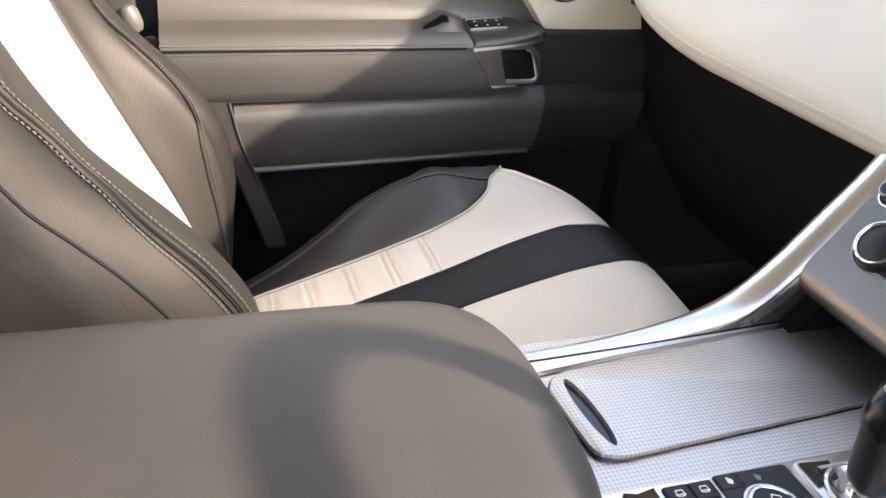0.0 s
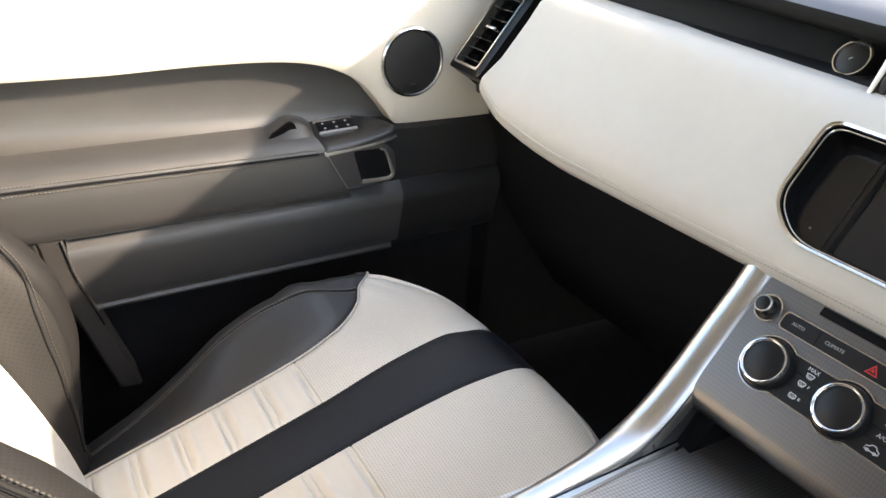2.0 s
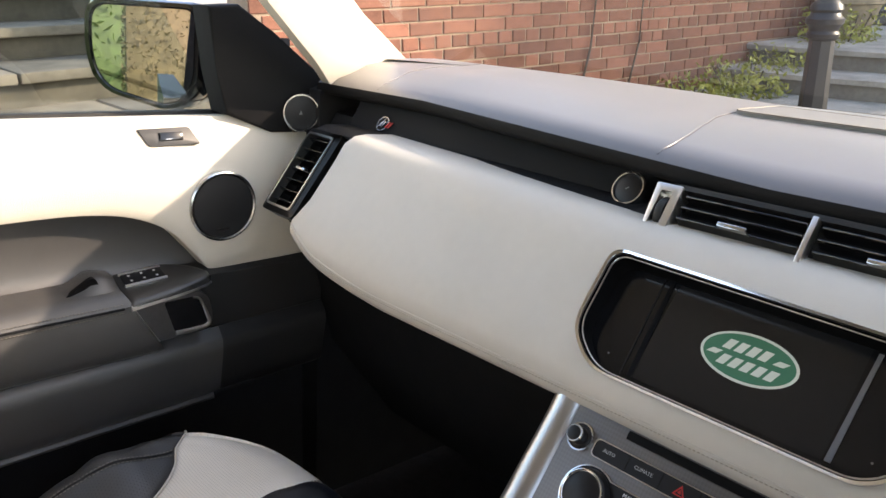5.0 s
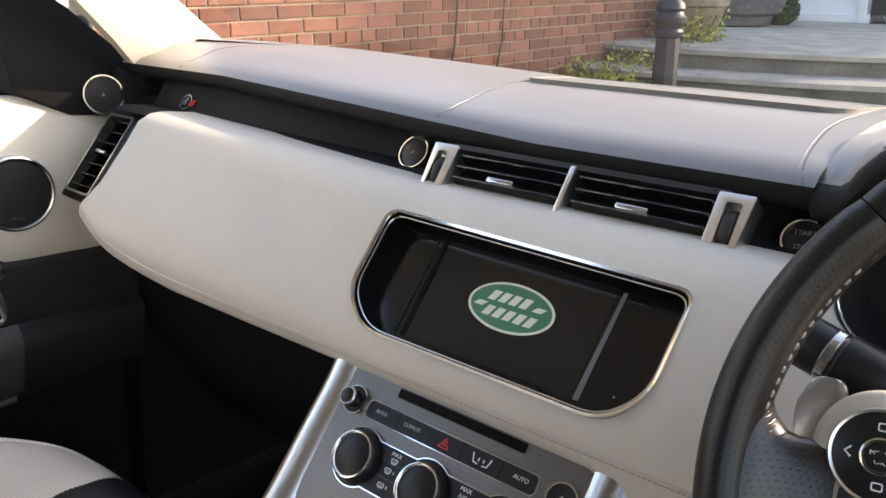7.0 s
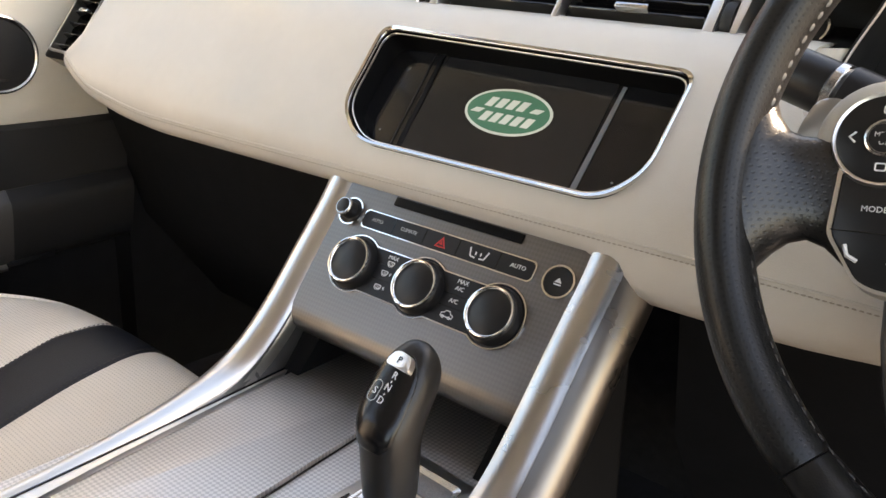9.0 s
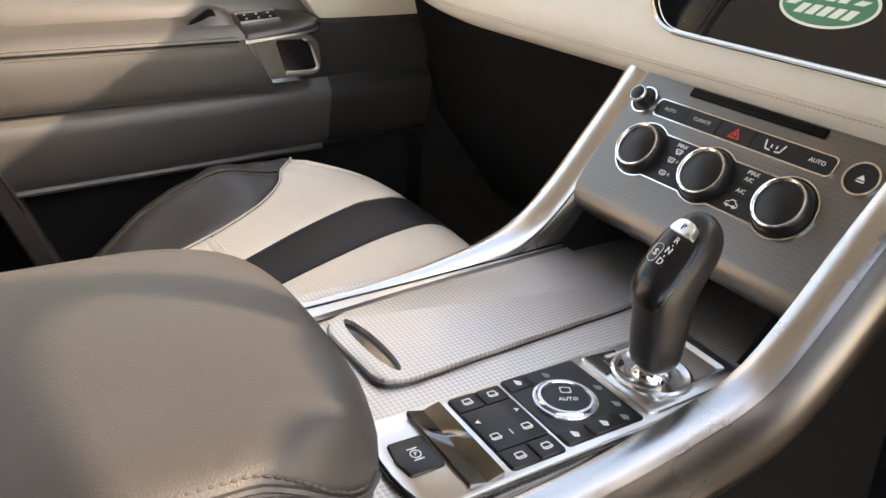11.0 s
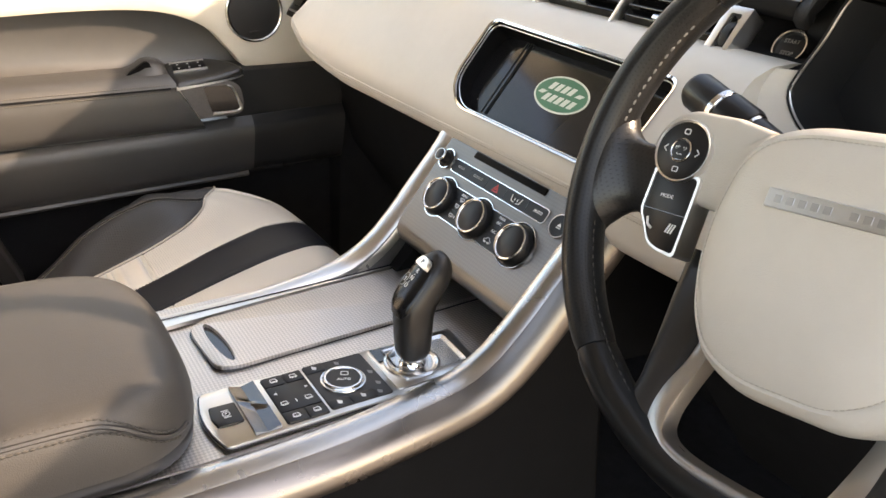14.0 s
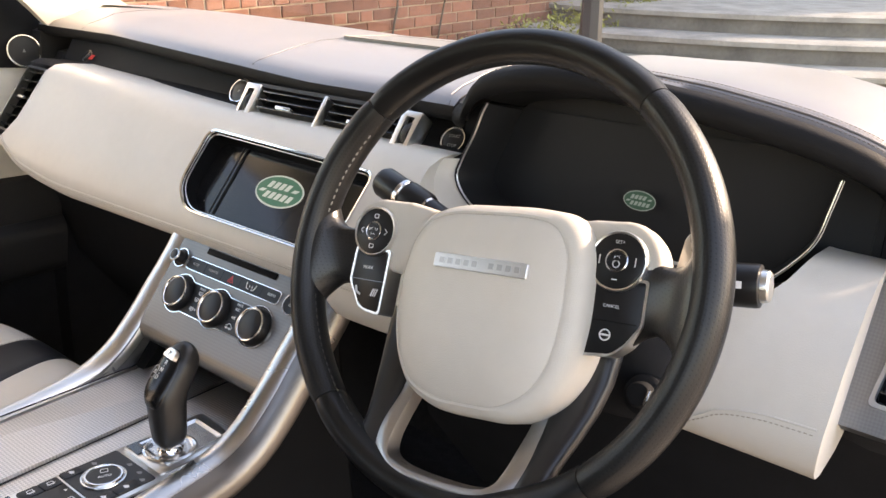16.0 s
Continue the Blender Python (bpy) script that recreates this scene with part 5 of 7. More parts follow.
def back_patch(name, lo, hi, n, material, label, i0=0, i1=72):
    rows = []
    for i in range(i0, i1 + 1):
        row = []
        for dx in dxs(lo, hi, n):
            e = min(abs(dx - lo), abs(hi - dx))
            row.append(back_point(i, dx, -0.002 * math.exp(-e / 0.0025)))
        rows.append(row)
    return part(name, slab(rows, 0.008, (0, -1, 0)), material, seat, label, sharp=60)


def back_seam(s, z):
    """Where the stitched double roll runs on a bolster: the near one outside its crest, the far one inside."""
    if s > 0:
        return curve1([(0.60, 0.228), (0.89, 0.228), (0.927, 0.227), (0.953, 0.224), (0.982, 0.219), (1.01, 0.2185), (1.035, 0.222), (1.05, 0.2255), (1.3, 0.232)], z)
    return curve1([(0.60, 0.158), (0.78, 0.158), (0.835, 0.162), (0.882, 0.1726), (0.944, 0.1752), (1.0, 0.1705), (1.3, 0.160)], z)


back_patch("backrest_insert", -0.132, 0.132, 24, ivory_back, "ivory perforated leather backrest middle")
for s in (-1, 1):
    mid_dx = 0.2225 if s > 0 else 0.172
    a, b = sorted((s * 0.132, s * mid_dx))
    back_patch("backrest_bolster", a, b, 12, black_back, "black perforated leather bolster")
    a, b = sorted((s * mid_dx, s * 0.268))
    back_patch("backrest_side", a, b, 14, black_lea, "black leather bolster edge")
    a, b = sorted((s * 0.268, s * 0.300))
    back_patch("backrest_flank", a, b, 8, black_lea, "black leather flank")
    run = [(i, back_seam(s, BACK[i].z)) for i in range(4, 68)]
    for g in (-0.0060, 0.0060) if s > 0 else (0.0030,):
        stitches([back_point(i, s * (d + g), 0.0012) for i, d in run], bolster_thread, seat, (0, 1, 0.3), 0.0046, 0.0034, 0.0010 if s > 0 else 0.0007)
    for g in (-0.0026, 0.0026) if s > 0 else ():
        part("seam_roll", tube([back_point(i, s * (d + g), 0.0004) for i, d in run], 0.0022, 6), black_lea, seat, "rolled leather seam")
    part("seam_line", tube([back_point(i, s * d, 0.0010) for i, d in run], 0.0011, 6), deep_black, seat)
    part("piping", tube([back_point(i, s * (curve1([(0.6, 0.252), (0.926, 0.2527), (0.963, 0.2545), (1.0, 0.258), (1.3, 0.262)], BACK[i].z) if s > 0 else 0.240), 0.0006) for i in range(6, 66)], 0.0013, 6), deep_black, seat, "dark panel seam")
part("backrest_shell", box(0.44, 0.06, 0.72, 0.03, 3, m=pose(SX, -0.835, 0.94, 24)), black_lea, seat, "black backrest shell")
part("belt_buckle", box(0.018, 0.024, 0.05, 0.004, 2, m=pose(-0.142, -0.70, 0.862, 20)), plastic, seat)
part("recliner_trim", grid([[Vector((-0.1525, y, z)), Vector((-0.1525, y - 0.004, z - h)), Vector((-0.160, y - 0.004, z - h)), Vector((-0.160, y, z))] for y, z, h in ((-0.80, 0.855, 0.004), (-0.735, 0.866, 0.006), (-0.70, 0.874, 0.009), (-0.678, 0.881, 0.006))], closed=True, caps=True), dull_chrome, seat, "bright trim strip at the seat base")

# ---- passenger door ----
door = thing("passenger_door", "car door with ivory upper panel, dark leather armrest and lower pocket", "car door", (-0.85, -0.3, 0.5))
YF, YR = 0.13, -0.64
WB = [(-0.70, 1.047), (-0.479, 1.053), (-0.35, 1.061), (-0.24, 1.062), (-0.174, 1.052), (-0.121, 1.027), (-0.084, 0.988), (-0.054, 0.956), (0.0, 0.960), (0.2, 0.967)]
WB = [(p.y, p.z) for p in spline([(0, y, z) for y, z in WB], 90)]


def white_bottom(y):
    if y <= WB[0][0]:
        return WB[0][1]
    for (a, p), (b, q) in zip(WB, WB[1:]):
        if y <= b:
            return lerp(p, q, (y - a) / (b - a))
    return WB[-1][1]


rows = []
ys = sorted(set([lerp(YR, YF, k / 70) for k in range(71)] + [a for a, _ in WB if YR < a < YF]))
for y in ys:
    zb, zt = white_bottom(y), 1.186 - 0.004 * max(0, -y - 0.3) - 0.10 * max(0, y - 0.0) ** 1.0
    row = [Vector((-0.87, y, zb)), Vector((-0.806, y, zb))]
    for k in range(9):
        t = k / 8
        z = lerp(zb, zt, t)
        row.append(Vector((-0.799 - 0.008 * (1 - math.sin(math.pi * min(t * 1.2 + 0.1, 1.0))) - 0.022 * max(0, t - 0.55) ** 2 / 0.2, y, z + (0.002 if k == 0 else 0))))
    row += [Vector((-0.842, y, zt + 0.001)), Vector((-0.87, y, zt - 0.004))]
    rows.append(row)
upper = part("upper_panel", grid(rows, closed=True, caps=True), mat("cream_door_trim", (0.70, 0.65, 0.56), 0.5, var=0.04, vscale=7, bump=0.25, bscale=900), door, "cream upper door panel")
part("window_seal", box(0.022, 0.80, 0.012, 0.003, 2, m=pose(-0.868, -0.26, 1.184)), rubber, door)
# dark insert, armrest and pocket
rows = [[(-0.87, y, 1.07), (-0.828, y, 1.068), (-0.836, y, 1.050), (-0.841, y, 1.025), (-0.841, y, 1.000), (-0.839, y, 0.980), (-0.834, y, 0.964), (-0.822, y, 0.953), (-0.87, y, 0.93)] for y in (YR, -0.4, -0.2, -0.03)]
part("insert_panel", grid(rows, closed=True, caps=True), door_lea, door, "dark leather recessed panel")


def armrest_rows(y, lift):
    return [(-0.85, y, 0.845 + lift), (-0.778, y, 0.850 + lift), (-0.769, y, 0.857 + lift), (-0.764, y, 0.870 + lift), (-0.760, y, 0.905 + lift), (-0.7605, y, 0.920 + lift), (-0.762, y, 0.9285 + lift), (-0.7612, y, 0.932 + lift), (-0.766, y, 0.942 + lift), (-0.776, y, 0.950 + lift), (-0.795, y, 0.954 + lift), (-0.82, y, 0.957 + lift), (-0.85, y, 0.955 + lift)]


rows = []
for y in [lerp(YR, -0.196, k / 28) for k in range(29)]:
    f = min(max((y + 0.30) / 0.10, 0), 1)
    rows.append([(x, yy + f * f * (0.948 - z) * 0.57, z) for x, yy, z in armrest_rows(y, 0.028 * (y + 0.5))])
part("armrest", grid(rows, closed=True, caps=True), door_lea, door, "dark leather armrest with stitched edge")
for gx, gz in ((-0.7622, 0.9368), (-0.7604, 0.9252)):
    stitches([(gx, y, gz + 0.028 * (y + 0.5)) for y in [lerp(YR, -0.205, k / 40) for k in range(41)]], door_thread, door, (1, 0, 0), 0.0046, 0.0034, 0.0010)
part("arm_seam", tube([(-0.7606, y, 0.9307 + 0.028 * (y + 0.5)) for y in (YR, -0.4, -0.205)], 0.0017, 6), deep_black, door)
pocket = []
for y in [lerp(-0.545, -0.055, k / 24) for k in range(25)] + [-0.02, 0.06, YF]:
    l = 0.05 * (y + 0.5)
    pocket.append([(-0.85, y, 0.850 + l), (-0.790, y, 0.850 + l), (-0.7785, y, 0.8365 + l), (-0.7755, y, 0.8325 + l), (-0.7745, y, 0.815 + l), (-0.784, y, 0.76 + l), (-0.788, y, 0.745 + l), (-0.796, y, 0.738 + l), (-0.85, y, 0.735 + l)])
part("pocket_panel", grid(pocket[:25], closed=True, caps=True), mat("espresso_moulding", (0.050, 0.0483, 0.0472), 0.42, var=0.1, vscale=10, bump=0.2, bscale=900, spec=0.9, sheen=0.08), door, "dark lower door moulding")
# black from here on: the dash's shade over the moulding, put into the colour
part("pocket_front", grid(pocket[24:], closed=True, caps=True), plastic, door, "front end of the lower moulding, blackened for shade")
part("pocket_lip", tube([(-0.792, y, 0.7375 + 0.05 * (y + 0.5)) for y in (-0.54, -0.3, -0.065)], 0.006, 8), door_lea, door)
part("pocket_step", box(0.02, 0.07, 0.012, 0.004, 2, m=pose(-0.797, -0.03, 0.7655, 3)), deep_black, door)
part("lower_door", grid([[(-0.845, y, 0.76), (-0.84, y, 0.6), (-0.83, y, 0.48), (-0.90, y, 0.48), (-0.90, y, 0.76)] for y in (YR, YF)], closed=True, caps=True), deep_black, door)
strip_line = spline([(0, -0.560, 0.852), (0, -0.548, 0.80), (0, -0.520, 0.72), (0, -0.480, 0.61)], 24)
part("pull_strip", grid([[Vector((-0.775, p.y - 0.022, p.z)), Vector((-0.770, p.y - 0.018, p.z)), Vector((-0.769, p.y + 0.006, p.z)), Vector((-0.774, p.y + 0.010, p.z)), Vector((-0.83, p.y + 0.01, p.z)), Vector((-0.83, p.y - 0.022, p.z))] for p in strip_line], closed=True, caps=True), mat("grey_moulding", (0.045, 0.042, 0.04), 0.4, var=0.06), door, "grey upright moulding")
part("strip_edge", tube([Vector((-0.7685, p.y + 0.0075, p.z)) for p in strip_line[:14]], 0.0016, 6), dull_chrome, door)
part("front_lower", grid([[(-0.81, y, 0.965), (-0.795, y, 0.955), (-0.790, y, 0.90), (-0.793, y, 0.86), (-0.87, y, 0.86), (-0.87, y, 0.965)] for y in (-0.10, 0.0, YF)], closed=True, caps=True), plastic, door, "black front door moulding")
# switch pod and handle
pod_out = rounded([(-0.2015, -0.829), (-0.1950, -0.7580), (-0.120, -0.7585), (-0.073, -0.772), (-0.072, -0.786), (-0.088, -0.806), (-0.125, -0.829)], [0.004, 0.004, 0.04, 0.014, 0.010, 0.012, 0.02], 6)


def pod_row(k, h):
    """The pod's outline, shrunk by k, on its sloping top at a height."""
    out = []
    for y, x in pod_out:
        x, y = -0.797 + (x + 0.797) * k, -0.14 + (y + 0.14) * k
        out.append((x, y, h + 0.10 * (y + 0.2) - 0.30 * (x + 0.76)))
    return out


pod = part("switch_pod", grid([pod_row(0.97, 0.9365), pod_row(1.0, 0.938), pod_row(1.0, 0.9395), pod_row(0.992, 0.9420), pod_row(0.970, 0.9446), pod_row(0.935, 0.9462), pod_row(0.85, 0.9470), pod_row(0.4, 0.9470), pod_row(0.02, 0.9470)], closed=True, caps=True), pod_black, door, "dark satin switch pod", sharp=70)
PD = plane_at((-0.8065, -0.161, 0.9650), (1, 0, -0.30), (0.08, 1, 0.07))
keys = part("pod_keys", box(0.024, 0.056, 0.004, 0.001, 2, m=PD), key_black, pod, "black seat memory switch block")
for sx in (-0.0142, 0.0142):
    part("pod_strip", box(0.0034, 0.060, 0.0055, 0.001, 2, m=PD @ pose(sx, 0, 0)), chrome_pale, pod, "silver strip")
for k in range(6):
    part("marking", box(0.0032, 0.0034, 0.0004, m=PD @ pose(-0.006 + 0.012 * (k % 2), -0.018 + 0.018 * (k // 2), 0.0022)), white_ink, keys)
# added pale strip that stands for the sky highlight on the pod's gloss edge
edge = spline([(-0.7575, -0.196, 0.9400), (-0.7578, -0.15, 0.9448), (-0.7592, -0.115, 0.9483), (-0.7655, -0.086, 0.9512), (-0.7715, -0.0745, 0.9530)], 30)
part("pod_edge", grid([[(p.x - 0.003, p.y, p.z), (p.x + 0.0008, p.y, p.z), (p.x + 0.0014, p.y, p.z - lerp(0.0048, 0.0012, k / 30)), (p.x - 0.003, p.y, p.z - lerp(0.0050, 0.0014, k / 30))] for k, p in enumerate(edge)], closed=True, caps=True), chrome_pale, door, "pale strip for the highlight on the pod edge")
HP = plane_at((-0.7612, -0.126, 0.912), (0, 1, 0), (0, 0, 1))
plate_out = rounded([(-0.0690, 0.0300), (0.0230, 0.0360), (0.0420, 0.0250), (0.0490, -0.0120), (0.0420, -0.0270), (-0.0320, -0.0310)], [0.002, 0.012, 0.012, 0.012, 0.010, 0.003], 5)
hpl = part("handle_plate", grid([[(0.004 + (x - 0.004) * k, 0.004 + (y - 0.004) * k, h) for x, y in plate_out] for k, h in ((1.0, -0.03), (1.0, 0.0), (0.985, 0.001), (0.6, 0.0012), (0.02, 0.0012))], closed=True, caps=True), handle_metal, door, "smooth blue-grey metal handle surround", m=HP)
hand_o = rounded([(-0.0250, 0.0265), (0.0240, 0.0275), (0.0345, 0.0100), (0.0430, -0.0150), (0.0360, -0.0215), (-0.0080, -0.0225), (-0.0110, -0.0180)], [0.006, 0.008, 0.012, 0.008, 0.006, 0.003, 0.003], 5)
# not cut in: a raised black plate stands for the hollow's shade
part("handle_recess", plate(hand_o, -0.002, 0.0016, m=HP), gloss_black, hpl, "black plate for the shaded hollow behind the handle")
bar = spline([(0.0180, 0.0270, 0), (0.0265, 0.0235, 0), (0.0330, 0.0110, 0), (0.0390, -0.0050, 0), (0.0420, -0.0150, 0), (0.0360, -0.0208, 0), (0.0220, -0.0222, 0), (0.0, -0.0228, 0), (-0.0090, -0.0225, 0)], 44)
rows = []
for i, q in enumerate(bar):
    d = (bar[min(i + 1, 44)] - bar[max(i - 1, 0)]).normalized()
    n, w = Vector((d.y, -d.x, 0)), lerp(0.0014, 0.0034, min(i / 30, 1))
    rows.append([HP @ (q + n * a + Vector((0, 0, b))) for a, b in ((w, -0.002), (w, 0.0030), (0, 0.0042), (-w, 0.0030), (-w, -0.002))])
part("door_handle", grid(rows, closed=True, caps=True), chrome_pale, hpl, "chrome release handle", sharp=60)
part("plate_edge", tube([HP @ Vector(q) for q in ((-0.0690, 0.0295, 0.0012), (-0.0510, -0.0005, 0.0012), (-0.0325, -0.0305, 0.0012))], 0.0011, 6), chrome_pale, hpl, "bright front edge")
# the armrest rises to the pod round a grab hollow
rows = []
for x, k in ((-0.835, 0.7), (-0.826, 1.0), (-0.812, 1.0), (-0.799, 0.98), (-0.7915, 0.85), (-0.784, 0.55), (-0.776, 0.15)):
    rows.append([(x, y, lerp(0.948, z, k) + 0.0) for y, z in ((-0.34, 0.9520), (-0.285, 0.9565), (-0.255, 0.9680), (-0.238, 0.9790), (-0.225, 0.9800), (-0.205, 0.9745), (-0.196, 0.9400), (-0.34, 0.9350))])
part("pull_cup", grid(rows, closed=True, caps=True), door_lea, door, "leather rising to the grab hollow", sharp=70)
# no real hollow: a flat black patch stands for the shade inside it
GH = plane_at((-0.788, 0, 0), (0, 1, 0), (0, 0, 1))
part("hollow_shade", plate(rounded([(-0.2790, 0.9530), (-0.2520, 0.9705), (-0.2380, 0.9800), (-0.2320, 0.9800), (-0.2260, 0.9660), (-0.2285, 0.9560), (-0.2450, 0.9530)], [0.002, 0.01, 0.004, 0.004, 0.005, 0.005, 0.01], 4), -0.008, 0.0, m=GH), recess_black, door, "black patch for the shade inside the grab hollow")
# speaker
SP = plane_at((-0.799, -0.041, 1.057), (0, 1, 0), (0, 0, 1))
spk = part("speaker", lathe([(0.0525, -0.01), (0.0525, 0.003), (0.050, 0.0045), (0.0475, 0.0035), (0.0465, 0.001)], 56, SP), dull_chrome, door, "round door speaker in a silver ring")
part("speaker_mesh", lathe([(0.0470, 0.0), (0.0460, 0.0025), (0.03, 0.0042), (0.001, 0.0046)], 48, SP), dots(mat("speaker_mesh_metal", (0.02, 0.02, 0.021), 0.45), 0.0022, 0.28, (1, 2), 0.2), spk)
part("maker_plate", box(0.020, 0.0035, 0.001, m=SP @ pose(-0.002, -0.034, 0.0040)), dull_chrome, spk)
MS = plane_at((-0.8155, -0.1135, 1.160), (0, 1, 0.02), (-0.35, 0, 0.94))
ms = part("window_switch", plate(rounded([(-0.044, 0.0125), (0.030, 0.0125), (0.044, -0.0125), (-0.030, -0.0125)], 0.003, 3), -0.003, 0.003, 0.001, 2, m=MS), mat("grey_switch_bezel", (0.045, 0.045, 0.046), 0.45), door, "grey window switch bezel")
part("rocker", box(0.034, 0.012, 0.006, 0.001, 2, m=MS @ pose(0.002, 0, 0.002)), gloss_black, ms)
part("rocker_tip", box(0.010, 0.0016, 0.0062, 0.0004, 1, m=MS @ pose(-0.002, -0.004, 0.003)), dull_chrome, ms)
# tweeter in the mirror triangle
tri = [(-0.052, 1.34), (-0.040, 1.25), (-0.026, 1.19), (0.05, 1.160), (0.13, 1.158), (0.19, 1.19), (0.14, 1.245), (0.05, 1.31), (-0.005, 1.345)]
TR = plane_at((-0.815, 0, 0), (0, 1, 0), (0, 0, 1))
part("mirror_triangle", plate(tri, -0.05, 0.0, 0.004, 3, m=TR), band_black, door, "black triangle trim")
TW = plane_at((-0.806, 0.093, 1.191), (0.30, 1, 0), (0, 0.1, 1))
tw = part("tweeter", lathe([(0.0295, -0.02), (0.0295, 0.006), (0.0285, 0.0080), (0.0262, 0.0080), (0.0252, 0.004), (0.0252, -0.003)], 48, TW), dull_chrome, door, "small round tweeter in a chrome ring")
tm = part("tweeter_mesh", lathe([(0.0262, 0.0), (0.0257, 0.003), (0.015, 0.0048), (0.001, 0.0052)], 40, TW), bpy.data.materials["speaker_mesh_metal"], tw, "black metal mesh")
part("marking", plate([(-0.003, -0.003), (0.003, -0.003), (0.0, 0.0035)], 0.0048, 0.0055, m=TW), grey_ink, tm)

# ---- door mirror outside ----
mir = thing("door_mirror", "black exterior door mirror with green garden in its glass", "wing mirror", (-1.0, 0.03, 1.2))
MM = plane_at((-0.995, -0.068, 1.262), (0.83, 0.56, 0.0), (0.0, 0.03, 1.0))
glass_o = rounded([(-0.095, 0.07), (0.085, 0.07), (0.080, -0.045), (0.045, -0.078), (-0.075, -0.055), (-0.098, -0.01)], [0.03, 0.02, 0.03, 0.03, 0.03, 0.03], 5)
rows = [[(x * k, y * k, h) for x, y in glass_o] for k, h in ((1.0, -0.002), (1.04, 0.004), (1.12, 0.004), (1.17, -0.004), (1.16, -0.03), (1.05, -0.07), (0.8, -0.10), (0.4, -0.115))]
part("housing", grid(rows, closed=True, caps=True), paint_black, mir, "gloss black mirror shell", m=MM)
part("mirror_glass", plate(glass_o, -0.003, 0.0015, m=MM), silver_mirror, mir, "mirror glass")
part("arm", grid([[(-0.96, 0.02, 1.19), (-0.96, 0.09, 1.19), (-0.96, 0.09, 1.30), (-0.96, 0.02, 1.30)], [(-0.85, 0.02, 1.17), (-0.85, 0.10, 1.17), (-0.85, 0.10, 1.30), (-0.85, 0.03, 1.30)]], closed=True, caps=True), paint_black, mir)

# ---- steering wheel ----
WC, WT, WR = Vector((0.388, -0.151, 1.1505)), radians(22.7), 7.5
WM = plane_at(WC, (1, 0, 0), (0, math.sin(WT), math.cos(WT))) @ pose(0, 0, 0, 0, 0, WR)
RC, RT = Vector((0.3889, -0.151, 1.1458)), radians(21.3)
RM = plane_at(RC, (1, 0, 0), (0, math.sin(RT), math.cos(RT))) @ pose(0, 0, 0, 0, 0, WR)
RR = 0.1655
# hub stands proud of the rim's plane, the lower spoke sits in it
HUB = plane_at((0.3956, -0.1621, 1.1551), (1, 0, 0), (0, math.sin(WT), math.cos(WT))) @ pose(0, 0, 0, 0, 0, WR) @ Matrix.Scale(0.974, 4)
LM = plane_at((0.3883, -0.152, 1.1445), (1, 0, 0), (0, math.sin(WT), math.cos(WT))) @ pose(0, 0, 0, 0, 0, WR) @ Matrix.Scale(1.029, 4)
whl = thing("steering_wheel", "black leather steering wheel with ivory hub and silver lower spoke", "steering wheel", WC)


def rim_arc(a0, a1, n, closed_ends=True):
    rows = []
    for k in range(n + 1):
        a = radians(lerp(a0, a1, k / n))
        c, s = math.cos(a), math.sin(a)
        e = min(k, n - k)
        f = 0.93 if e == 0 else (0.985 if e == 1 else 1.0)
        ring = []
        for q in range(20):
            t = 2 * math.pi * q / 20
            rr = RR + 0.0124 * f * math.cos(t)
            ring.append((rr * c, rr * s, 0.0167 * f * math.sin(t)))
        rows.append(ring)
    return grid(rows, closed=True, caps=True)


def rim_piece(a0, a1, n, material, label):
    """One leather section of the rim, with lengths along and round it for its punched holes."""
    ob = part("rim_section", rim_arc(a0, a1, n), material, whl, label, m=RM)
    me, back = ob.data, RM.inverted() @ Matrix.Translation(WC)
    uv = me.uv_layers.new(name="UVMap")
    for poly in me.polygons:
        c = back @ poly.center
        t0 = math.atan2(c.z, math.hypot(c.x, c.y) - RR)
        a_mid = math.atan2(c.y, c.x)
        for li in poly.loop_indices:
            p = back @ me.vertices[me.loops[li].vertex_index].co
            a, t = math.atan2(p.y, p.x), math.atan2(p.z, math.hypot(p.x, p.y) - RR)
            a += 2 * math.pi * round((a_mid - a) / (2 * math.pi))
            t += 2 * math.pi * round((t0 - t) / (2 * math.pi))
            uv.data[li].uv = (a * RR, t * 0.0145)
    return ob


rim_piece(48, 135, 40, rim_lea, "smooth leather upper rim")
rim_piece(135.3, 226, 40, rim_perf, "perforated leather rim grip")
rim_piece(226.3, 310.7, 40, rim_lea, "smooth leather lower rim")
rim_piece(311, 407.7, 44, rim_perf, "perforated leather rim grip")

for a0, a1 in ((40, 140), (143, 169), (11, 38), (196, 240), (300, 344)):
    stitches([RM @ Vector((0.1537 * math.cos(radians(lerp(a0, a1, k / 60))), 0.1537 * math.sin(radians(lerp(a0, a1, k / 60))), 0.004)) for k in range(61)], rim_thread if a0 == 143 else dark_thread, whl, WM.to_3x3() @ Vector((0, 0, 1)), 0.0058, 0.0036, 0.0010 if a0 == 143 else 0.0006)

# hub
hub_o = rounded([(-0.054, 0.036), (-0.028, 0.044), (0.036, 0.0465), (0.068, 0.0435), (0.082, 0.020), (0.0850, -0.030), (0.0815, -0.064), (0.070, -0.091), (0.043, -0.1095), (-0.018, -0.1130), (-0.046, -0.1030), (-0.062, -0.080), (-0.0700, -0.052), (-0.0725, -0.018), (-0.067, 0.018)], [0.012, 0.012, 0.014, 0.014, 0.014, 0.016, 0.014, 0.015, 0.014, 0.014, 0.012, 0.012, 0.012, 0.014, 0.012], 5)
HC = (0.0085, -0.032)


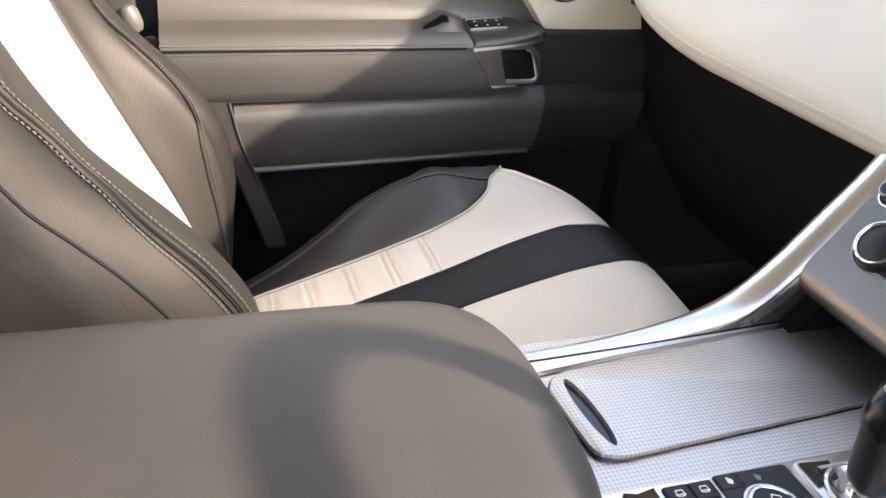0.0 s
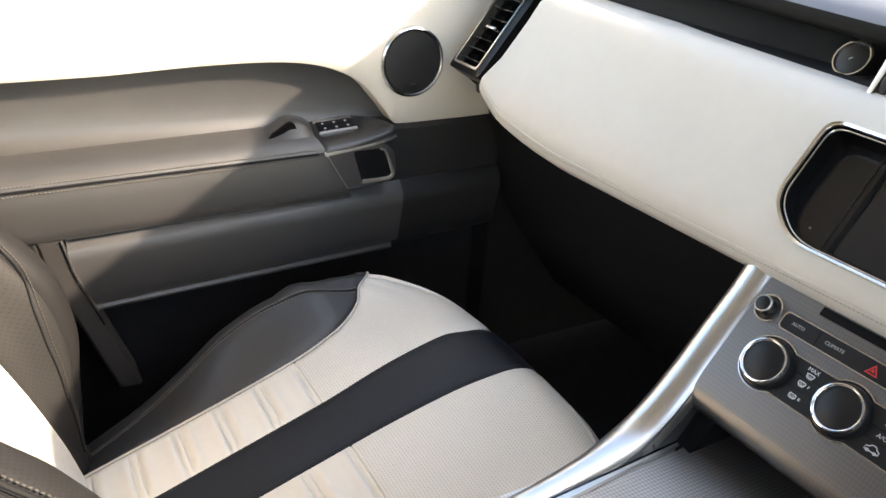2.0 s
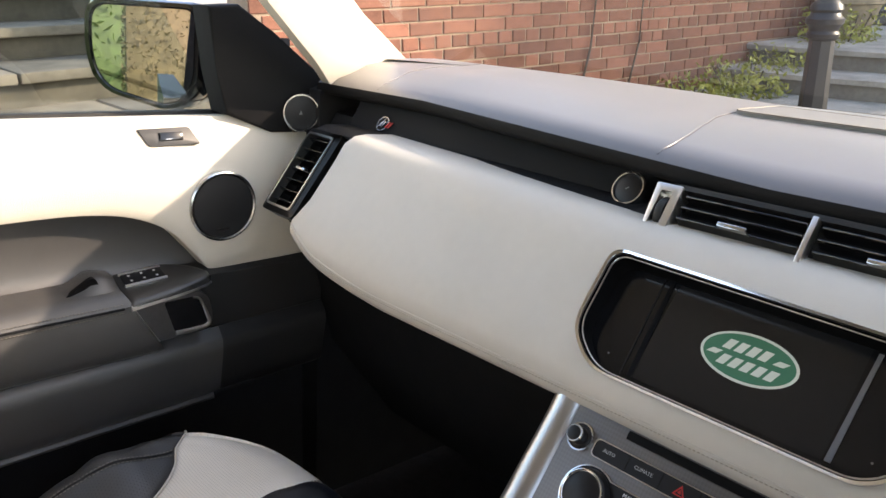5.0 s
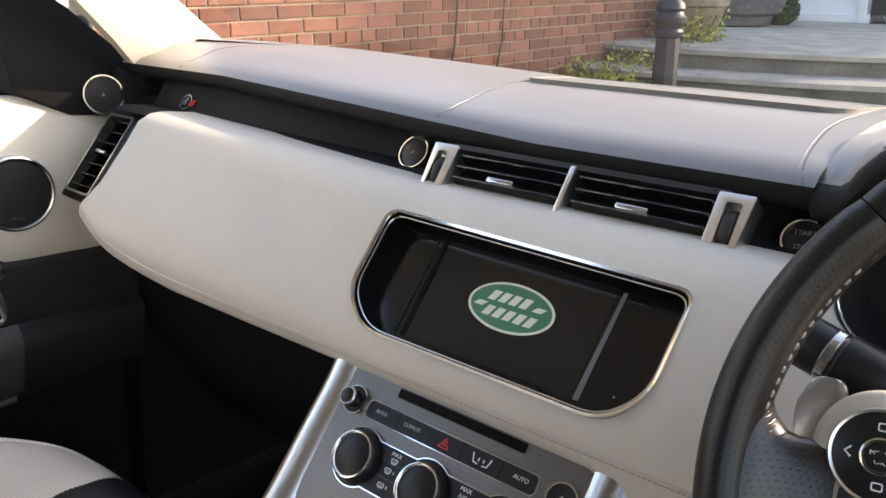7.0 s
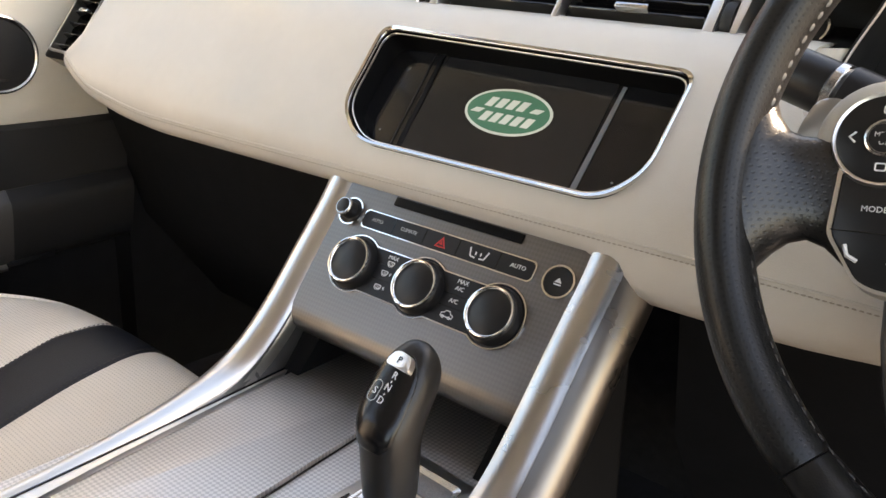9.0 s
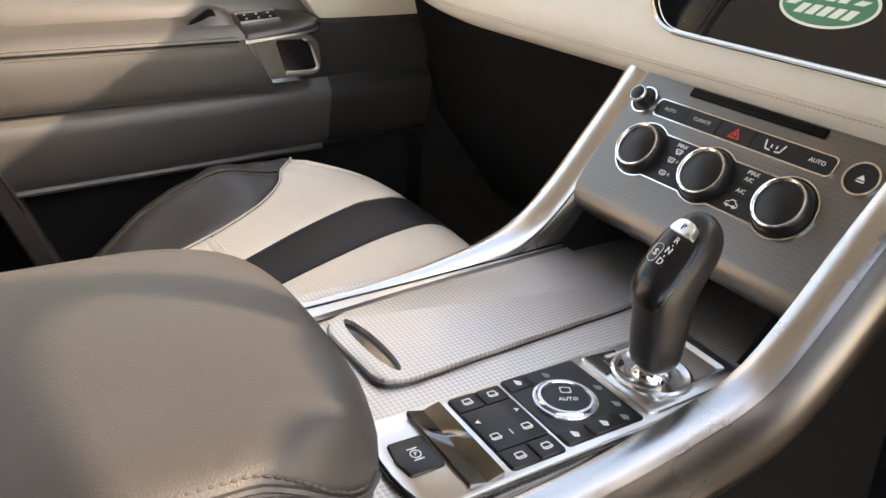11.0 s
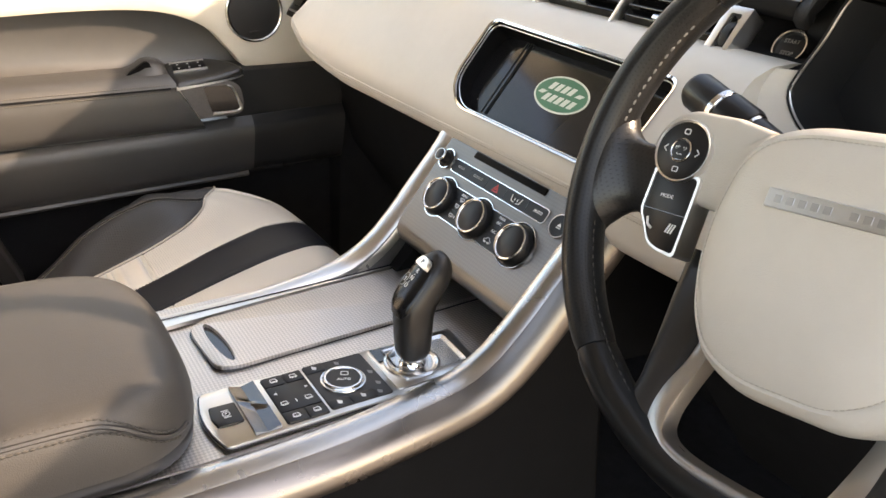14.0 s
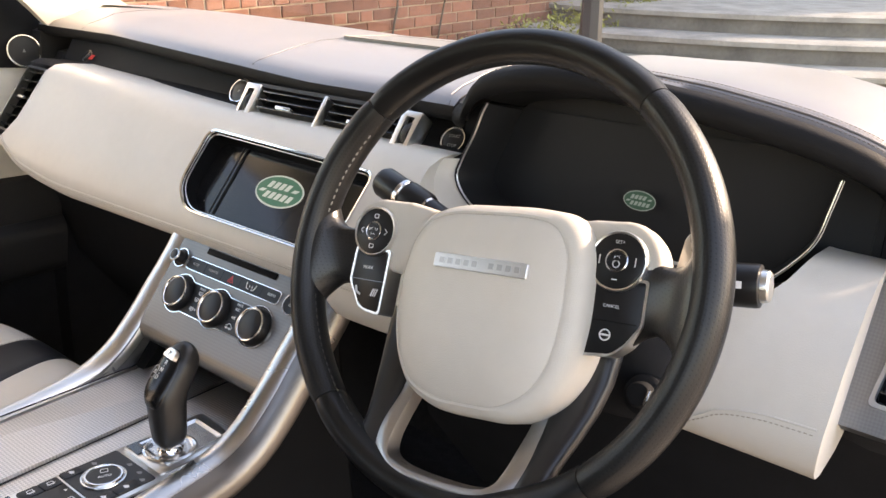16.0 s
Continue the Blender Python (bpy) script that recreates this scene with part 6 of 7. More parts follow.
def hub_row(k, h):
    """The hub's outline shrunk by k; the face inside the seam lies off the middle."""
    dx = -0.0055 * min(max((1 - k) / 0.12, 0), 1)
    return [(HC[0] + dx + (x - HC[0]) * k, HC[1] + (y - HC[1]) * k, h) for x, y in hub_o]


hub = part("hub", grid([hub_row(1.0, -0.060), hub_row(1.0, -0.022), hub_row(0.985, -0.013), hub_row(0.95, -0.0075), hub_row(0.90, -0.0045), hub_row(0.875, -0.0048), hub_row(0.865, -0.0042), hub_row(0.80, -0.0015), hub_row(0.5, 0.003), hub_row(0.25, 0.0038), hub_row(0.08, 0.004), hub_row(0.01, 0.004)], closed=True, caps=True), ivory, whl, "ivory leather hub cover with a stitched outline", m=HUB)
stitches([HUB @ Vector((x, y, z + 0.0004)) for x, y, z in hub_row(0.872, -0.0046)] + [HUB @ Vector(hub_row(0.872, -0.0042)[0])], hub_thread, whl, WM.to_3x3() @ Vector((0, 0, 1)), 0.0032, 0.0028, 0.0003)
BP = HUB @ pose(0.0035, -0.003, 0.0034, -1)
bdg = part("badge", plate(rrect(0.078, 0.0105, 0.001, 2), -0.004, 0.0014, 0.0004, 1, m=BP), chrome_pale, hub, "narrow polished name plate with plain bars")
for k in range(10):
    if k != 5:
        part("badge_bar", box(0.0042, 0.0042, 0.0006, m=BP @ pose(-0.0315 + 0.007 * k, 0, 0.0016)), mat("badge_grey", (0.58, 0.57, 0.56), 0.35, metal=1) if k == 0 else bpy.data.materials["badge_grey"], bdg)
# horizontal spokes
for s in (-1, 1):
    # leather arm growing out of the rim
    rows = []
    for x, lo, hi, d, z in ((0.098, -0.046, 0.020, 0.010, -0.022), (0.112, -0.042, 0.0195, 0.011, -0.021), (0.124, -0.031, 0.0185, 0.0115, -0.019), (0.132, -0.0275, 0.0180, 0.012, -0.017), (0.139, -0.0295, 0.0185, 0.0125, -0.014), (0.1445, -0.035, 0.0205, 0.013, -0.011), (0.1495, -0.043, 0.027, 0.0138, -0.007), (0.1545, -0.054, 0.039, 0.0142, -0.004), (0.1595, -0.064, 0.054, 0.0135, -0.002), (0.1625, -0.070, 0.060, 0.0115, 0.0)):
        ring = []
        for q in range(28):
            t = 2 * math.pi * q / 28
            c, e = math.cos(t), math.sin(t)
            bend = -0.35 * max(0, x - 0.150) * (abs(c) ** 4)
            ring.append((s * (x + bend), (lo + hi) / 2 + (hi - lo) / 2 * math.copysign(abs(c) ** 0.7, c), z + d * math.copysign(abs(e) ** 0.8, e)))
        f = min(max((x - 0.100) / 0.050, 0), 1)
        f = f * f * (3 - 2 * f)
        rows.append([(WM @ Vector(p)).lerp(RM @ Vector(p), f) for p in ring])
    part("spoke", grid(rows, closed=True, caps=True), spoke_perf, whl, "black perforated leather side spoke", sharp=70)
    PX, PY = (0.1010, 0.0137) if s > 0 else (-0.1062, 0.0134)
    arc = [(PX + s * 0.0285 * math.cos(radians(a)), PY + 0.0285 * math.sin(radians(a))) for a in range(100, -31, -10)]
    up = rounded([(s * 0.050, 0.036), (s * 0.080, 0.0415)], 0.002, 2) + arc + [(s * 0.110, -0.014), (s * 0.050, -0.020)]
    cx, cy = s * 0.085, 0.010
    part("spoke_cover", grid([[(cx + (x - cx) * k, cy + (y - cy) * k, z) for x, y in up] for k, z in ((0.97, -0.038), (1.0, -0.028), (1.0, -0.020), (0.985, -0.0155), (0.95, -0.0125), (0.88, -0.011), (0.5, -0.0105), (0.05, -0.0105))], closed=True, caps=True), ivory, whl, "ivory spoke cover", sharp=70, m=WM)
    C = WM @ pose(PX, PY, -0.0105)
    pad = part("switch_pad", lathe([(0.0204, -0.012), (0.0204, 0.0025), (0.0197, 0.0040), (0.0183, 0.0032)], 44, C), chrome_pale, whl, "round switch cluster with a silver edge")
    part("pad_face", lathe([(0.0187, 0.0), (0.0185, 0.0034), (0.0170, 0.0042), (0.001, 0.0036)], 40, C), key_black, pad)
    part("pad_ring", lathe([(0.0078, 0.003), (0.0078, 0.0052), (0.0070, 0.0056), (0.0064, 0.0048)], 32, C), dull_chrome, pad)
    part("pad_button", lathe([(0.0064, 0.003), (0.0062, 0.0052), (0.001, 0.0056)], 28, C), key_black, pad)
    low = [(0.0870, -0.0005), (0.1225, 0.0020), (0.1230, -0.0260), (0.1140, -0.0400), (0.1060, -0.0470), (0.0850, -0.0495)] if s > 0 else [(-0.0880, -0.0505), (-0.1015, -0.0492), (-0.1085, -0.0465), (-0.1208, -0.0280), (-0.1200, 0.0000), (-0.0880, -0.002)]
    lw = part("switch_block", plate(rounded(low, 0.003, 3), -0.02, 0.0005, 0.001, 2, m=WM @ pose(0, 0, -0.009)), key_black, whl, "black key block in a silver frame")
    part("block_frame", frame_ring(scaled(rounded(low, 0.003, 3), -0.0018), rounded(low, 0.003, 3), -0.018, 0.001, WM @ pose(0, 0, -0.009)), chrome_pale, lw, "silver frame")
    part("key_gap", box(0.033, 0.0005, 0.0005, m=WM @ pose(0.1040 if s > 0 else -0.1045, -0.0262, -0.0082)), gloss_black, lw)
    K = WM @ pose(0.1005 if s > 0 else -0.1060, 0.0057, -0.0081)
    if s < 0:
        writing("MODE", 0.0035, K @ pose(0, -0.022, 0), white_ink, lw)
        part("marking", tube([(-0.0035, 0.0035, 0), (-0.002, -0.001, 0), (0.002, -0.003, 0)], 0.0010, 5), white_ink, lw, m=K @ pose(-0.0052, -0.0412, 0))
        for q in range(3):
            part("marking", tube([(-0.002 + 0.002 * q, -0.003, 0), (0.0 + 0.002 * q, 0.003, 0)], 0.0006, 5), white_ink, lw, m=K @ pose(0.0098, -0.0412, 0))
    else:
        writing("CANCEL", 0.0030, K @ pose(0.001, -0.022, 0), white_ink, lw)
        part("marking", frame_ring(ellipse(0.0040, 0.0040, 28), ellipse(0.0030, 0.0030, 28), 0, 0.0002, K @ pose(0, -0.041, 0)), white_ink, lw)
        part("marking", box(0.0062, 0.0013, 0.0003, m=K @ pose(0, -0.041, 0)), white_ink, lw)
    F = C @ pose(0, 0, 0.0041)
    if s > 0:
        writing("SET+", 0.0031, F @ pose(0, 0.0125, 0), white_ink, pad)
        part("marking", box(0.004, 0.0008, 0.0003, m=F @ pose(0, -0.0125, 0)), white_ink, pad)
        writing("RES", 0.0028, F @ pose(0, 0.002, 0.0012), white_ink, pad)
        part("marking", frame_ring(ellipse(0.0026, 0.0026, 20), ellipse(0.0019, 0.0019, 20), 0, 0.0002, F @ pose(0, -0.0024, 0.0013)), white_ink, pad)
        for q in (-1, 1):
            part("marking", box(0.0008, 0.006, 0.0003, m=F @ pose(q * 0.0125, 0, 0)), white_ink, pad)
    else:
        for q in (-1, 1):
            part("marking", tube([(-q * 0.0012, 0.0022, 0), (q * 0.0012, 0, 0), (-q * 0.0012, -0.0022, 0)], 0.0005, 5), white_ink, pad, m=F @ pose(q * 0.0122, 0, 0))
            part("marking", frame_ring(rrect(0.0045, 0.0036, 0.0008, 2), rrect(0.0033, 0.0024, 0.0005, 2), 0, 0.0003, F @ pose(0, q * 0.0122, 0)), white_ink, pad)
        writing("MENU", 0.0030, F @ pose(0, 0.0012, 0.0012), white_ink, pad)
        writing("OK", 0.0030, F @ pose(0, -0.0022, 0.0012), white_ink, pad)
    # lower legs
    rows = []
    for x0, x1, y, z in ((0.060, 0.098, -0.035, -0.046), (0.060, 0.096, -0.060, -0.042), (0.060, 0.092, -0.080, -0.036), (0.060, 0.086, -0.100, -0.027), (0.059, 0.080, -0.118, -0.017), (0.057, 0.078, -0.132, -0.009), (0.053, 0.078, -0.144, -0.004)):
        rows.append([(s * ((x0 + x1) / 2 + (x1 - x0) / 2 * math.copysign(abs(math.cos(t)) ** 0.7, math.cos(t))), y, z + 0.009 * math.copysign(abs(math.sin(t)) ** 0.7, math.sin(t))) for t in [2 * math.pi * q / 24 for q in range(24)]])
    part("lower_spoke", grid(rows, closed=True, caps=True), satin_dark, whl, "satin black lower spoke", sharp=70, m=LM)
half = [(0.0552, -0.070, -0.034, 0.0050), (0.0556, -0.083, -0.029, 0.0053), (0.0558, -0.098, -0.023, 0.0057), (0.0555, -0.115, -0.011, 0.0064), (0.0538, -0.129, -0.002, 0.0068), (0.0495, -0.1395, 0.003, 0.0065), (0.0415, -0.1455, 0.006, 0.0052), (0.031, -0.1480, 0.007, 0.0040), (0.016, -0.1490, 0.007, 0.0035)]
mid = [(-x, y, z, w) for x, y, z, w in half] + [(0.0, -0.1492, 0.007, 0.0034)] + half[::-1]
mid = [(*p, w) for p, w in zip(spline([q[:3] for q in mid], 60), [curve1([(k / (len(mid) - 1), q[3]) for k, q in enumerate(mid)], j / 60) for j in range(61)])]
rows = []
for i, (x, y, z0, w) in enumerate(mid):
    a, b = mid[max(i - 1, 0)], mid[min(i + 1, len(mid) - 1)]
    d = Vector((b[0] - a[0], b[1] - a[1], 0)).normalized()
    n = Vector((d.y, -d.x, 0))
    p = Vector((x, y, z0))
    rows.append([p + n * (w * k) + Vector((0, 0, z)) for k, z in ((0.95, -0.014), (1.0, -0.003), (0.93, -0.0010), (0.4, 0.0), (-0.5, 0.0), (-0.90, -0.0012), (-1.0, -0.004), (-0.97, -0.016))])
part("lower_trim", grid(rows, closed=True, caps=True), mat("satin_silver_trim", (0.46, 0.455, 0.45), 0.36, metal=1), whl, "satin silver U-shaped lower spoke trim", sharp=50, m=LM)
rows = []
for y, z, a, b in ((-0.085, 1.072, 0.085, 0.030), (-0.078, 1.068, 0.108, 0.040), (-0.05, 1.060, 0.118, 0.046), (0.02, 1.045, 0.122, 0.050), (0.08, 1.03, 0.122, 0.050)):
    rows.append([(0.402 + a * math.copysign(abs(math.cos(t)) ** 0.6, math.cos(t)), y, z + b * math.copysign(abs(math.sin(t)) ** 0.6, math.sin(t))) for t in [2 * math.pi * q / 28 for q in range(28)]])
part("column_shroud", grid(rows, closed=True, caps=True), deep_black, whl, "black steering column shroud", sharp=60)
KN = plane_at(WC, (1, 0, 0), (0, math.sin(WT), math.cos(WT))) @ pose(0.115, -0.057, -0.085)
kn = part("column_knob", lathe([(0.015, -0.03), (0.015, 0.0), (0.013, 0.002), (0.010, 0.003), (0.0095, 0.010), (0.008, 0.012), (0.001, 0.0125)], 32, KN), deep_black, whl, "black column adjuster knob")
part("knob_tip", box(0.003, 0.012, 0.004, 0.001, 2, m=KN @ pose(0.007, 0, 0.0115)), dull_chrome, kn)
# paddles
for s in (-1, 1):
    part("shift_paddle", plate(rounded([(s * x, y) for x, y in [(0.129, 0.0450), (0.143, 0.0460), (0.1505, 0.030), (0.149, 0.012), (0.124, 0.010)]][::s], 0.005, 4), -0.058, -0.053, 0.001, 2, m=WM), alu, whl, "satin aluminium shift paddle")


def stalk(tip, root, s, name, label):
    t, r = Vector(tip), Vector(root)
    d = (r - t)
    L = d.length
    m = Matrix.Translation(t) @ d.to_track_quat("Z", "Y").to_matrix().to_4x4()
    k = thing(name, label, "stalk", t)
    if s < 0:
        body = part("barrel", lathe([(0.008, 0.0), (0.0125, 0.002), (0.0145, 0.006), (0.0145, 0.030)], 32, m), key_black, k)
        part("collar", lathe([(0.0142, 0.030), (0.0152, 0.031), (0.0152, 0.035), (0.0142, 0.036)], 32, m), dull_chrome, k, "silver collar")
        part("barrel", lathe([(0.0140, 0.036), (0.0158, 0.038), (0.0158, 0.060), (0.0145, 0.063)], 32, m), key_black, k)
        part("collar", lathe([(0.0130, 0.063), (0.0138, 0.064), (0.0130, 0.066)], 32, m), dull_chrome, k)
        part("barrel", lathe([(0.0130, 0.066), (0.0125, 0.085), (0.0095, L)], 32, m), key_black, k)
    else:
        part("knob", lathe([(0.0005, 0.0), (0.0098, 0.0), (0.0112, 0.0012), (0.0116, 0.0035), (0.0118, 0.0100)], 32, m), alu, k, "bright silver end knob")
        part("barrel", lathe([(0.0120, 0.0055), (0.0150, 0.0065), (0.0155, 0.009), (0.0155, 0.034), (0.0140, 0.037)], 32, m), key_black, k)
        part("barrel", lathe([(0.0125, 0.037), (0.0115, 0.060), (0.009, L)], 32, m), key_black, k)
    return k, m


sl, ml = stalk((0.2085, -0.058, 1.164), (0.335, -0.070, 1.130), -1, "indicator_stalk", "black indicator stalk with silver collars")
sr, mr = stalk((0.5655, -0.058, 1.157), (0.44, -0.070, 1.135), 1, "wiper_stalk", "black wiper stalk with a bright silver end")
for k, (z, w) in enumerate(((0.012, 0.006), (0.020, 0.008), (0.046, 0.006), (0.052, 0.004))):
    p = ml @ Vector((0, 0, z))
    to = (Vector((0.55, -0.56, 1.30)) - p).normalized()
    part("marking", box(w, 0.0012, 0.0006, m=plane_at(p + to * (0.0148 if z < 0.03 else 0.0160), (ml.to_3x3() @ Vector((0, 0, 1))), to.cross(ml.to_3x3() @ Vector((0, 0, 1))))), white_ink, sl)
for z, w in ((0.019, 0.005), (0.028, 0.006)):
    p = mr @ Vector((0, 0, z))
    to = (Vector((0.60, -0.56, 1.30)) - p).normalized()
    part("marking", box(0.004, w, 0.0006, m=plane_at(p + to * 0.0156, (mr.to_3x3() @ Vector((0, 0, 1))), to.cross(mr.to_3x3() @ Vector((0, 0, 1))))), white_ink, sr)

# ---- car shell ----
def quad_wall(name, pts, thick, away, material, label="", cat="", kind="structure"):
    """A flat panel with thickness between four corners."""
    a, b, c, d = [Vector(p) for p in pts]
    ob = part(name, slab([[a, b], [d, c]], thick, away), material)
    return tagged(ob, label, cat, kind=kind)


quad_wall("floor", [(-0.92, -2.2, 0.46), (0.85, -2.2, 0.46), (0.85, 0.75, 0.46), (-0.92, 0.75, 0.46)], 0.05, (0, 0, -1), carpet, "black carpeted car floor", "floor")
quad_wall("wall_front", [(-0.92, 0.56, 0.46), (0.92, 0.56, 0.46), (0.92, 0.62, 1.19), (-0.92, 0.62, 1.19)], 0.05, (0, 1, 0), carpet, "dark bulkhead behind the dashboard", "bulkhead")
quad_wall("wall_back", [(-0.92, -2.1, 0.46), (0.92, -2.1, 0.46), (0.80, -2.2, 1.72), (-0.80, -2.2, 1.72)], 0.05, (0, -1, 0), carpet, "dark rear end of the cabin", "wall")
quad_wall("wall_passenger", [(-0.90, -2.1, 0.46), (-0.90, -0.64, 0.46), (-0.90, -0.64, 1.16), (-0.90, -2.1, 1.16)], 0.06, (-1, 0, 0), plastic, "dark rear door lining", "wall")
quad_wall("ceiling", [(-0.66, -2.2, 1.72), (0.66, -2.2, 1.72), (0.66, -0.18, 1.70), (-0.66, -0.18, 1.70)], 0.04, (0, 0, 1), cab_white, "pale cabin roof lining", "ceiling")
quad_wall("wall_driver", [(0.90, -2.1, 0.46), (0.90, -0.72, 0.46), (0.90, -0.72, 1.16), (0.90, -2.1, 1.16)], 0.06, (1, 0, 0), plastic, "dark rear door lining", "wall")
kick = part("wall_footwell", grid([[(-0.86, y, 1.0), (-0.80, y, 0.97), (-0.79, y, 0.5), (-0.90, y, 0.5), (-0.90, y, 1.0)] for y in (0.13, 0.6)], closed=True, caps=True), deep_black)
tagged(kick, "black footwell side trim", "wall", kind="structure")


def pillar(name, pts, material, label):
    """A trim strip between two edges: rows of (edge a, edge b) with a rounded middle."""
    rows = []
    for a, b, bulge in pts:
        a, b, g = Vector(a), Vector(b), Vector(bulge)
        rows.append([a, a.lerp(b, 0.15) + g * 0.6, a.lerp(b, 0.5) + g, a.lerp(b, 0.85) + g * 0.6, b, b - g * 3 + Vector((0, 0.01, 0)), a - g * 3 + Vector((0, 0.01, 0))])
    return tagged(part(name, grid(rows, closed=True, caps=True), material), label, "pillar", kind="structure")


def a_pillar(s, name):
    g = (-s * 0.014, -0.004, 0.004)
    pillar(name, [((s * 0.770, 0.128, 1.232), (s * 0.86, 0.36, 1.262), g), ((s * 0.735, 0.075, 1.272), (s * 0.775, 0.245, 1.300), g), ((s * 0.715, 0.02, 1.315), (s * 0.750, 0.165, 1.345), g), ((s * 0.69, -0.08, 1.40), (s * 0.725, 0.05, 1.44), g), ((s * 0.645, -0.26, 1.56), (s * 0.67, -0.13, 1.60), g), ((s * 0.60, -0.40, 1.66), (s * 0.62, -0.25, 1.70), g)], cab_white, "cream windscreen pillar trim")


a_pillar(-1, "pillar_passenger")
a_pillar(1, "pillar_driver")
tagged(part("header_rail", grid([[(x, -0.20, 1.665), (x, -0.13, 1.675), (x, -0.10, 1.70), (x, -0.16, 1.735), (x, -0.24, 1.735)] for x in (-0.62, -0.3, 0.3, 0.62)], closed=True, caps=True), cab_white), "pale windscreen header trim", "trim", kind="structure")
for s in (-1, 1):
    tagged(part("roof_rail", grid([[(s * 0.58, y, 1.68), (s * 0.66, y, 1.63), (s * 0.70, y, 1.64), (s * 0.69, y, 1.72), (s * 0.60, y, 1.75)] for y in (-2.2, -0.32)], closed=True, caps=True), cab_white), "pale roof edge trim", "trim", kind="structure")
tagged(part("trim", grid([[(x, 0.115, 1.150), (x, 0.115, 1.226), (x, 0.16, 1.243), (x, 0.40, 1.252), (x, 0.42, 1.15)] for x in (-0.872, -0.83, -0.785)], closed=True, caps=True), plastic), "black dash corner trim at the pillar foot", "trim", kind="structure")
# windscreen
ws = [(0.66, 1.245), (0.60, 1.275), (0.28, 1.455), (0.0, 1.61), (-0.14, 1.685)]
rows = [[(x * (0.99 - 0.24 * k / 4), y - 0.22 * (x / 0.8) ** 2, z) for x in [lerp(-0.84, 0.84, q / 16) for q in range(17)]] for k, (y, z) in enumerate(ws)]
wsob = tagged(part("window_1", grid(rows), screen_clear), "clear laminated windscreen", "windscreen", kind="structure")
wsob.visible_shadow = False
pw = tagged(part("window_2", slab([[(-0.868, -0.66, 1.16), (-0.868, 0.0, 1.16)], [(-0.70, -0.66, 1.64), (-0.74, -0.30, 1.60)]], 0.004, (-1, 0, 0)), clear), "clear passenger side window", "window", kind="structure")
pw.visible_shadow = False
# dark outer edge strip of the passenger pillar and the B-pillar
tagged(part("pillar_b", grid([[(-0.86, y - 0.07, z), (-0.83 + d, y - 0.06, z), (-0.825 + d, y + 0.02, z), (-0.86, y + 0.03, z)] for y, z, d in ((-0.70, 0.46, 0.0), (-0.70, 1.0, 0.0), (-0.71, 1.17, 0.01), (-0.80, 1.68, 0.17))], closed=True, caps=True), mat("grey_pillar_trim", (0.16, 0.155, 0.15), 0.6, var=0.05)), "grey centre pillar trim", "pillar", kind="structure")
belt = thing("seat_belt", "dark seat belt with a grey buckle tongue hanging at the pillar", "seat belt", (-0.81, -0.67, 0.9))
part("webbing", grid([[(-0.806, -0.712, z), (-0.802, -0.690, z), (-0.806, -0.668, z), (-0.810, -0.690, z)] for z in (0.60, 0.9, 1.2, 1.5)], closed=True, caps=True), mat("belt_webbing", (0.03, 0.03, 0.032), 0.7, var=0.2, vscale=300), belt)
part("tongue", lathe([(0.002, -0.020), (0.010, -0.017), (0.014, -0.008), (0.014, 0.008), (0.010, 0.017), (0.002, 0.020)], 24, pose(-0.806, -0.675, 0.958, 20)), mat("grey_belt_plastic", (0.10, 0.095, 0.09), 0.45), belt, "grey belt stop")
part("anchor", lathe([(0.014, 0), (0.014, 0.008), (0.010, 0.012), (0.002, 0.013)], 24, plane_at((-0.812, -0.652, 0.92), (0, 1, 0), (0, 0, 1))), mat("grey_anchor_cap", (0.09, 0.085, 0.08), 0.4), belt, "round anchor cap")
# bonnet ahead of the glass
rows = [[(x, y, z - 0.05 * (x / 0.9) ** 2) for x in [lerp(-0.9, 0.9, q / 12) for q in range(13)]] for y, z in ((0.62, 1.185), (0.70, 1.195), (0.9, 1.185), (1.3, 1.16), (1.7, 1.10), (1.85, 1.03), (1.9, 0.9))]
tagged(part("bonnet", slab(rows, 0.02, (0, 0, -1)), paint_black), "gloss black car bonnet", "car bonnet")
tagged(part("scuttle", slab([[(-0.8, 0.60, 1.195), (0.8, 0.60, 1.195)], [(-0.8, 0.70, 1.205), (0.8, 0.70, 1.205)]], 0.01, (0, 0, -1)), plastic), "black plastic scuttle below the windscreen", "scuttle")

# ---- outside: the drive climbs ahead of the car ----
brick_mat = mat("weathered_brick", (0.245, 0.105, 0.067), 0.9, var=0.6, vscale=9, bump=0.7, bscale=150, objrand=0.6)
mortar = mat("lime_mortar", (0.36, 0.27, 0.19), 0.95, var=0.35, vscale=10)
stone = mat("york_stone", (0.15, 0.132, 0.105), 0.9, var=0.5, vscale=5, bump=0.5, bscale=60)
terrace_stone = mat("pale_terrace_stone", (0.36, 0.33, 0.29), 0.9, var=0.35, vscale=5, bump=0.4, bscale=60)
# riser stones are darker than the treads: shade put into their colour
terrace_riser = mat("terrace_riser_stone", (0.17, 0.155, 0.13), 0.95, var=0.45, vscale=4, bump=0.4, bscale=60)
stone_dark = mat("dark_riser_stone", (0.085, 0.075, 0.058), 0.95, var=0.6, vscale=4, bump=0.5, bscale=60)
gravel = mat("drive_gravel", (0.42, 0.365, 0.295), 0.95, var=0.4, vscale=12, bump=0.8, bscale=40)
lawn = mat("lawn_grass", (0.055, 0.15, 0.018), 0.9, var=0.4, vscale=3, bump=0.8, bscale=90)
render_white = mat("white_house_render", (0.72, 0.74, 0.78), 0.85, var=0.05, vscale=2)
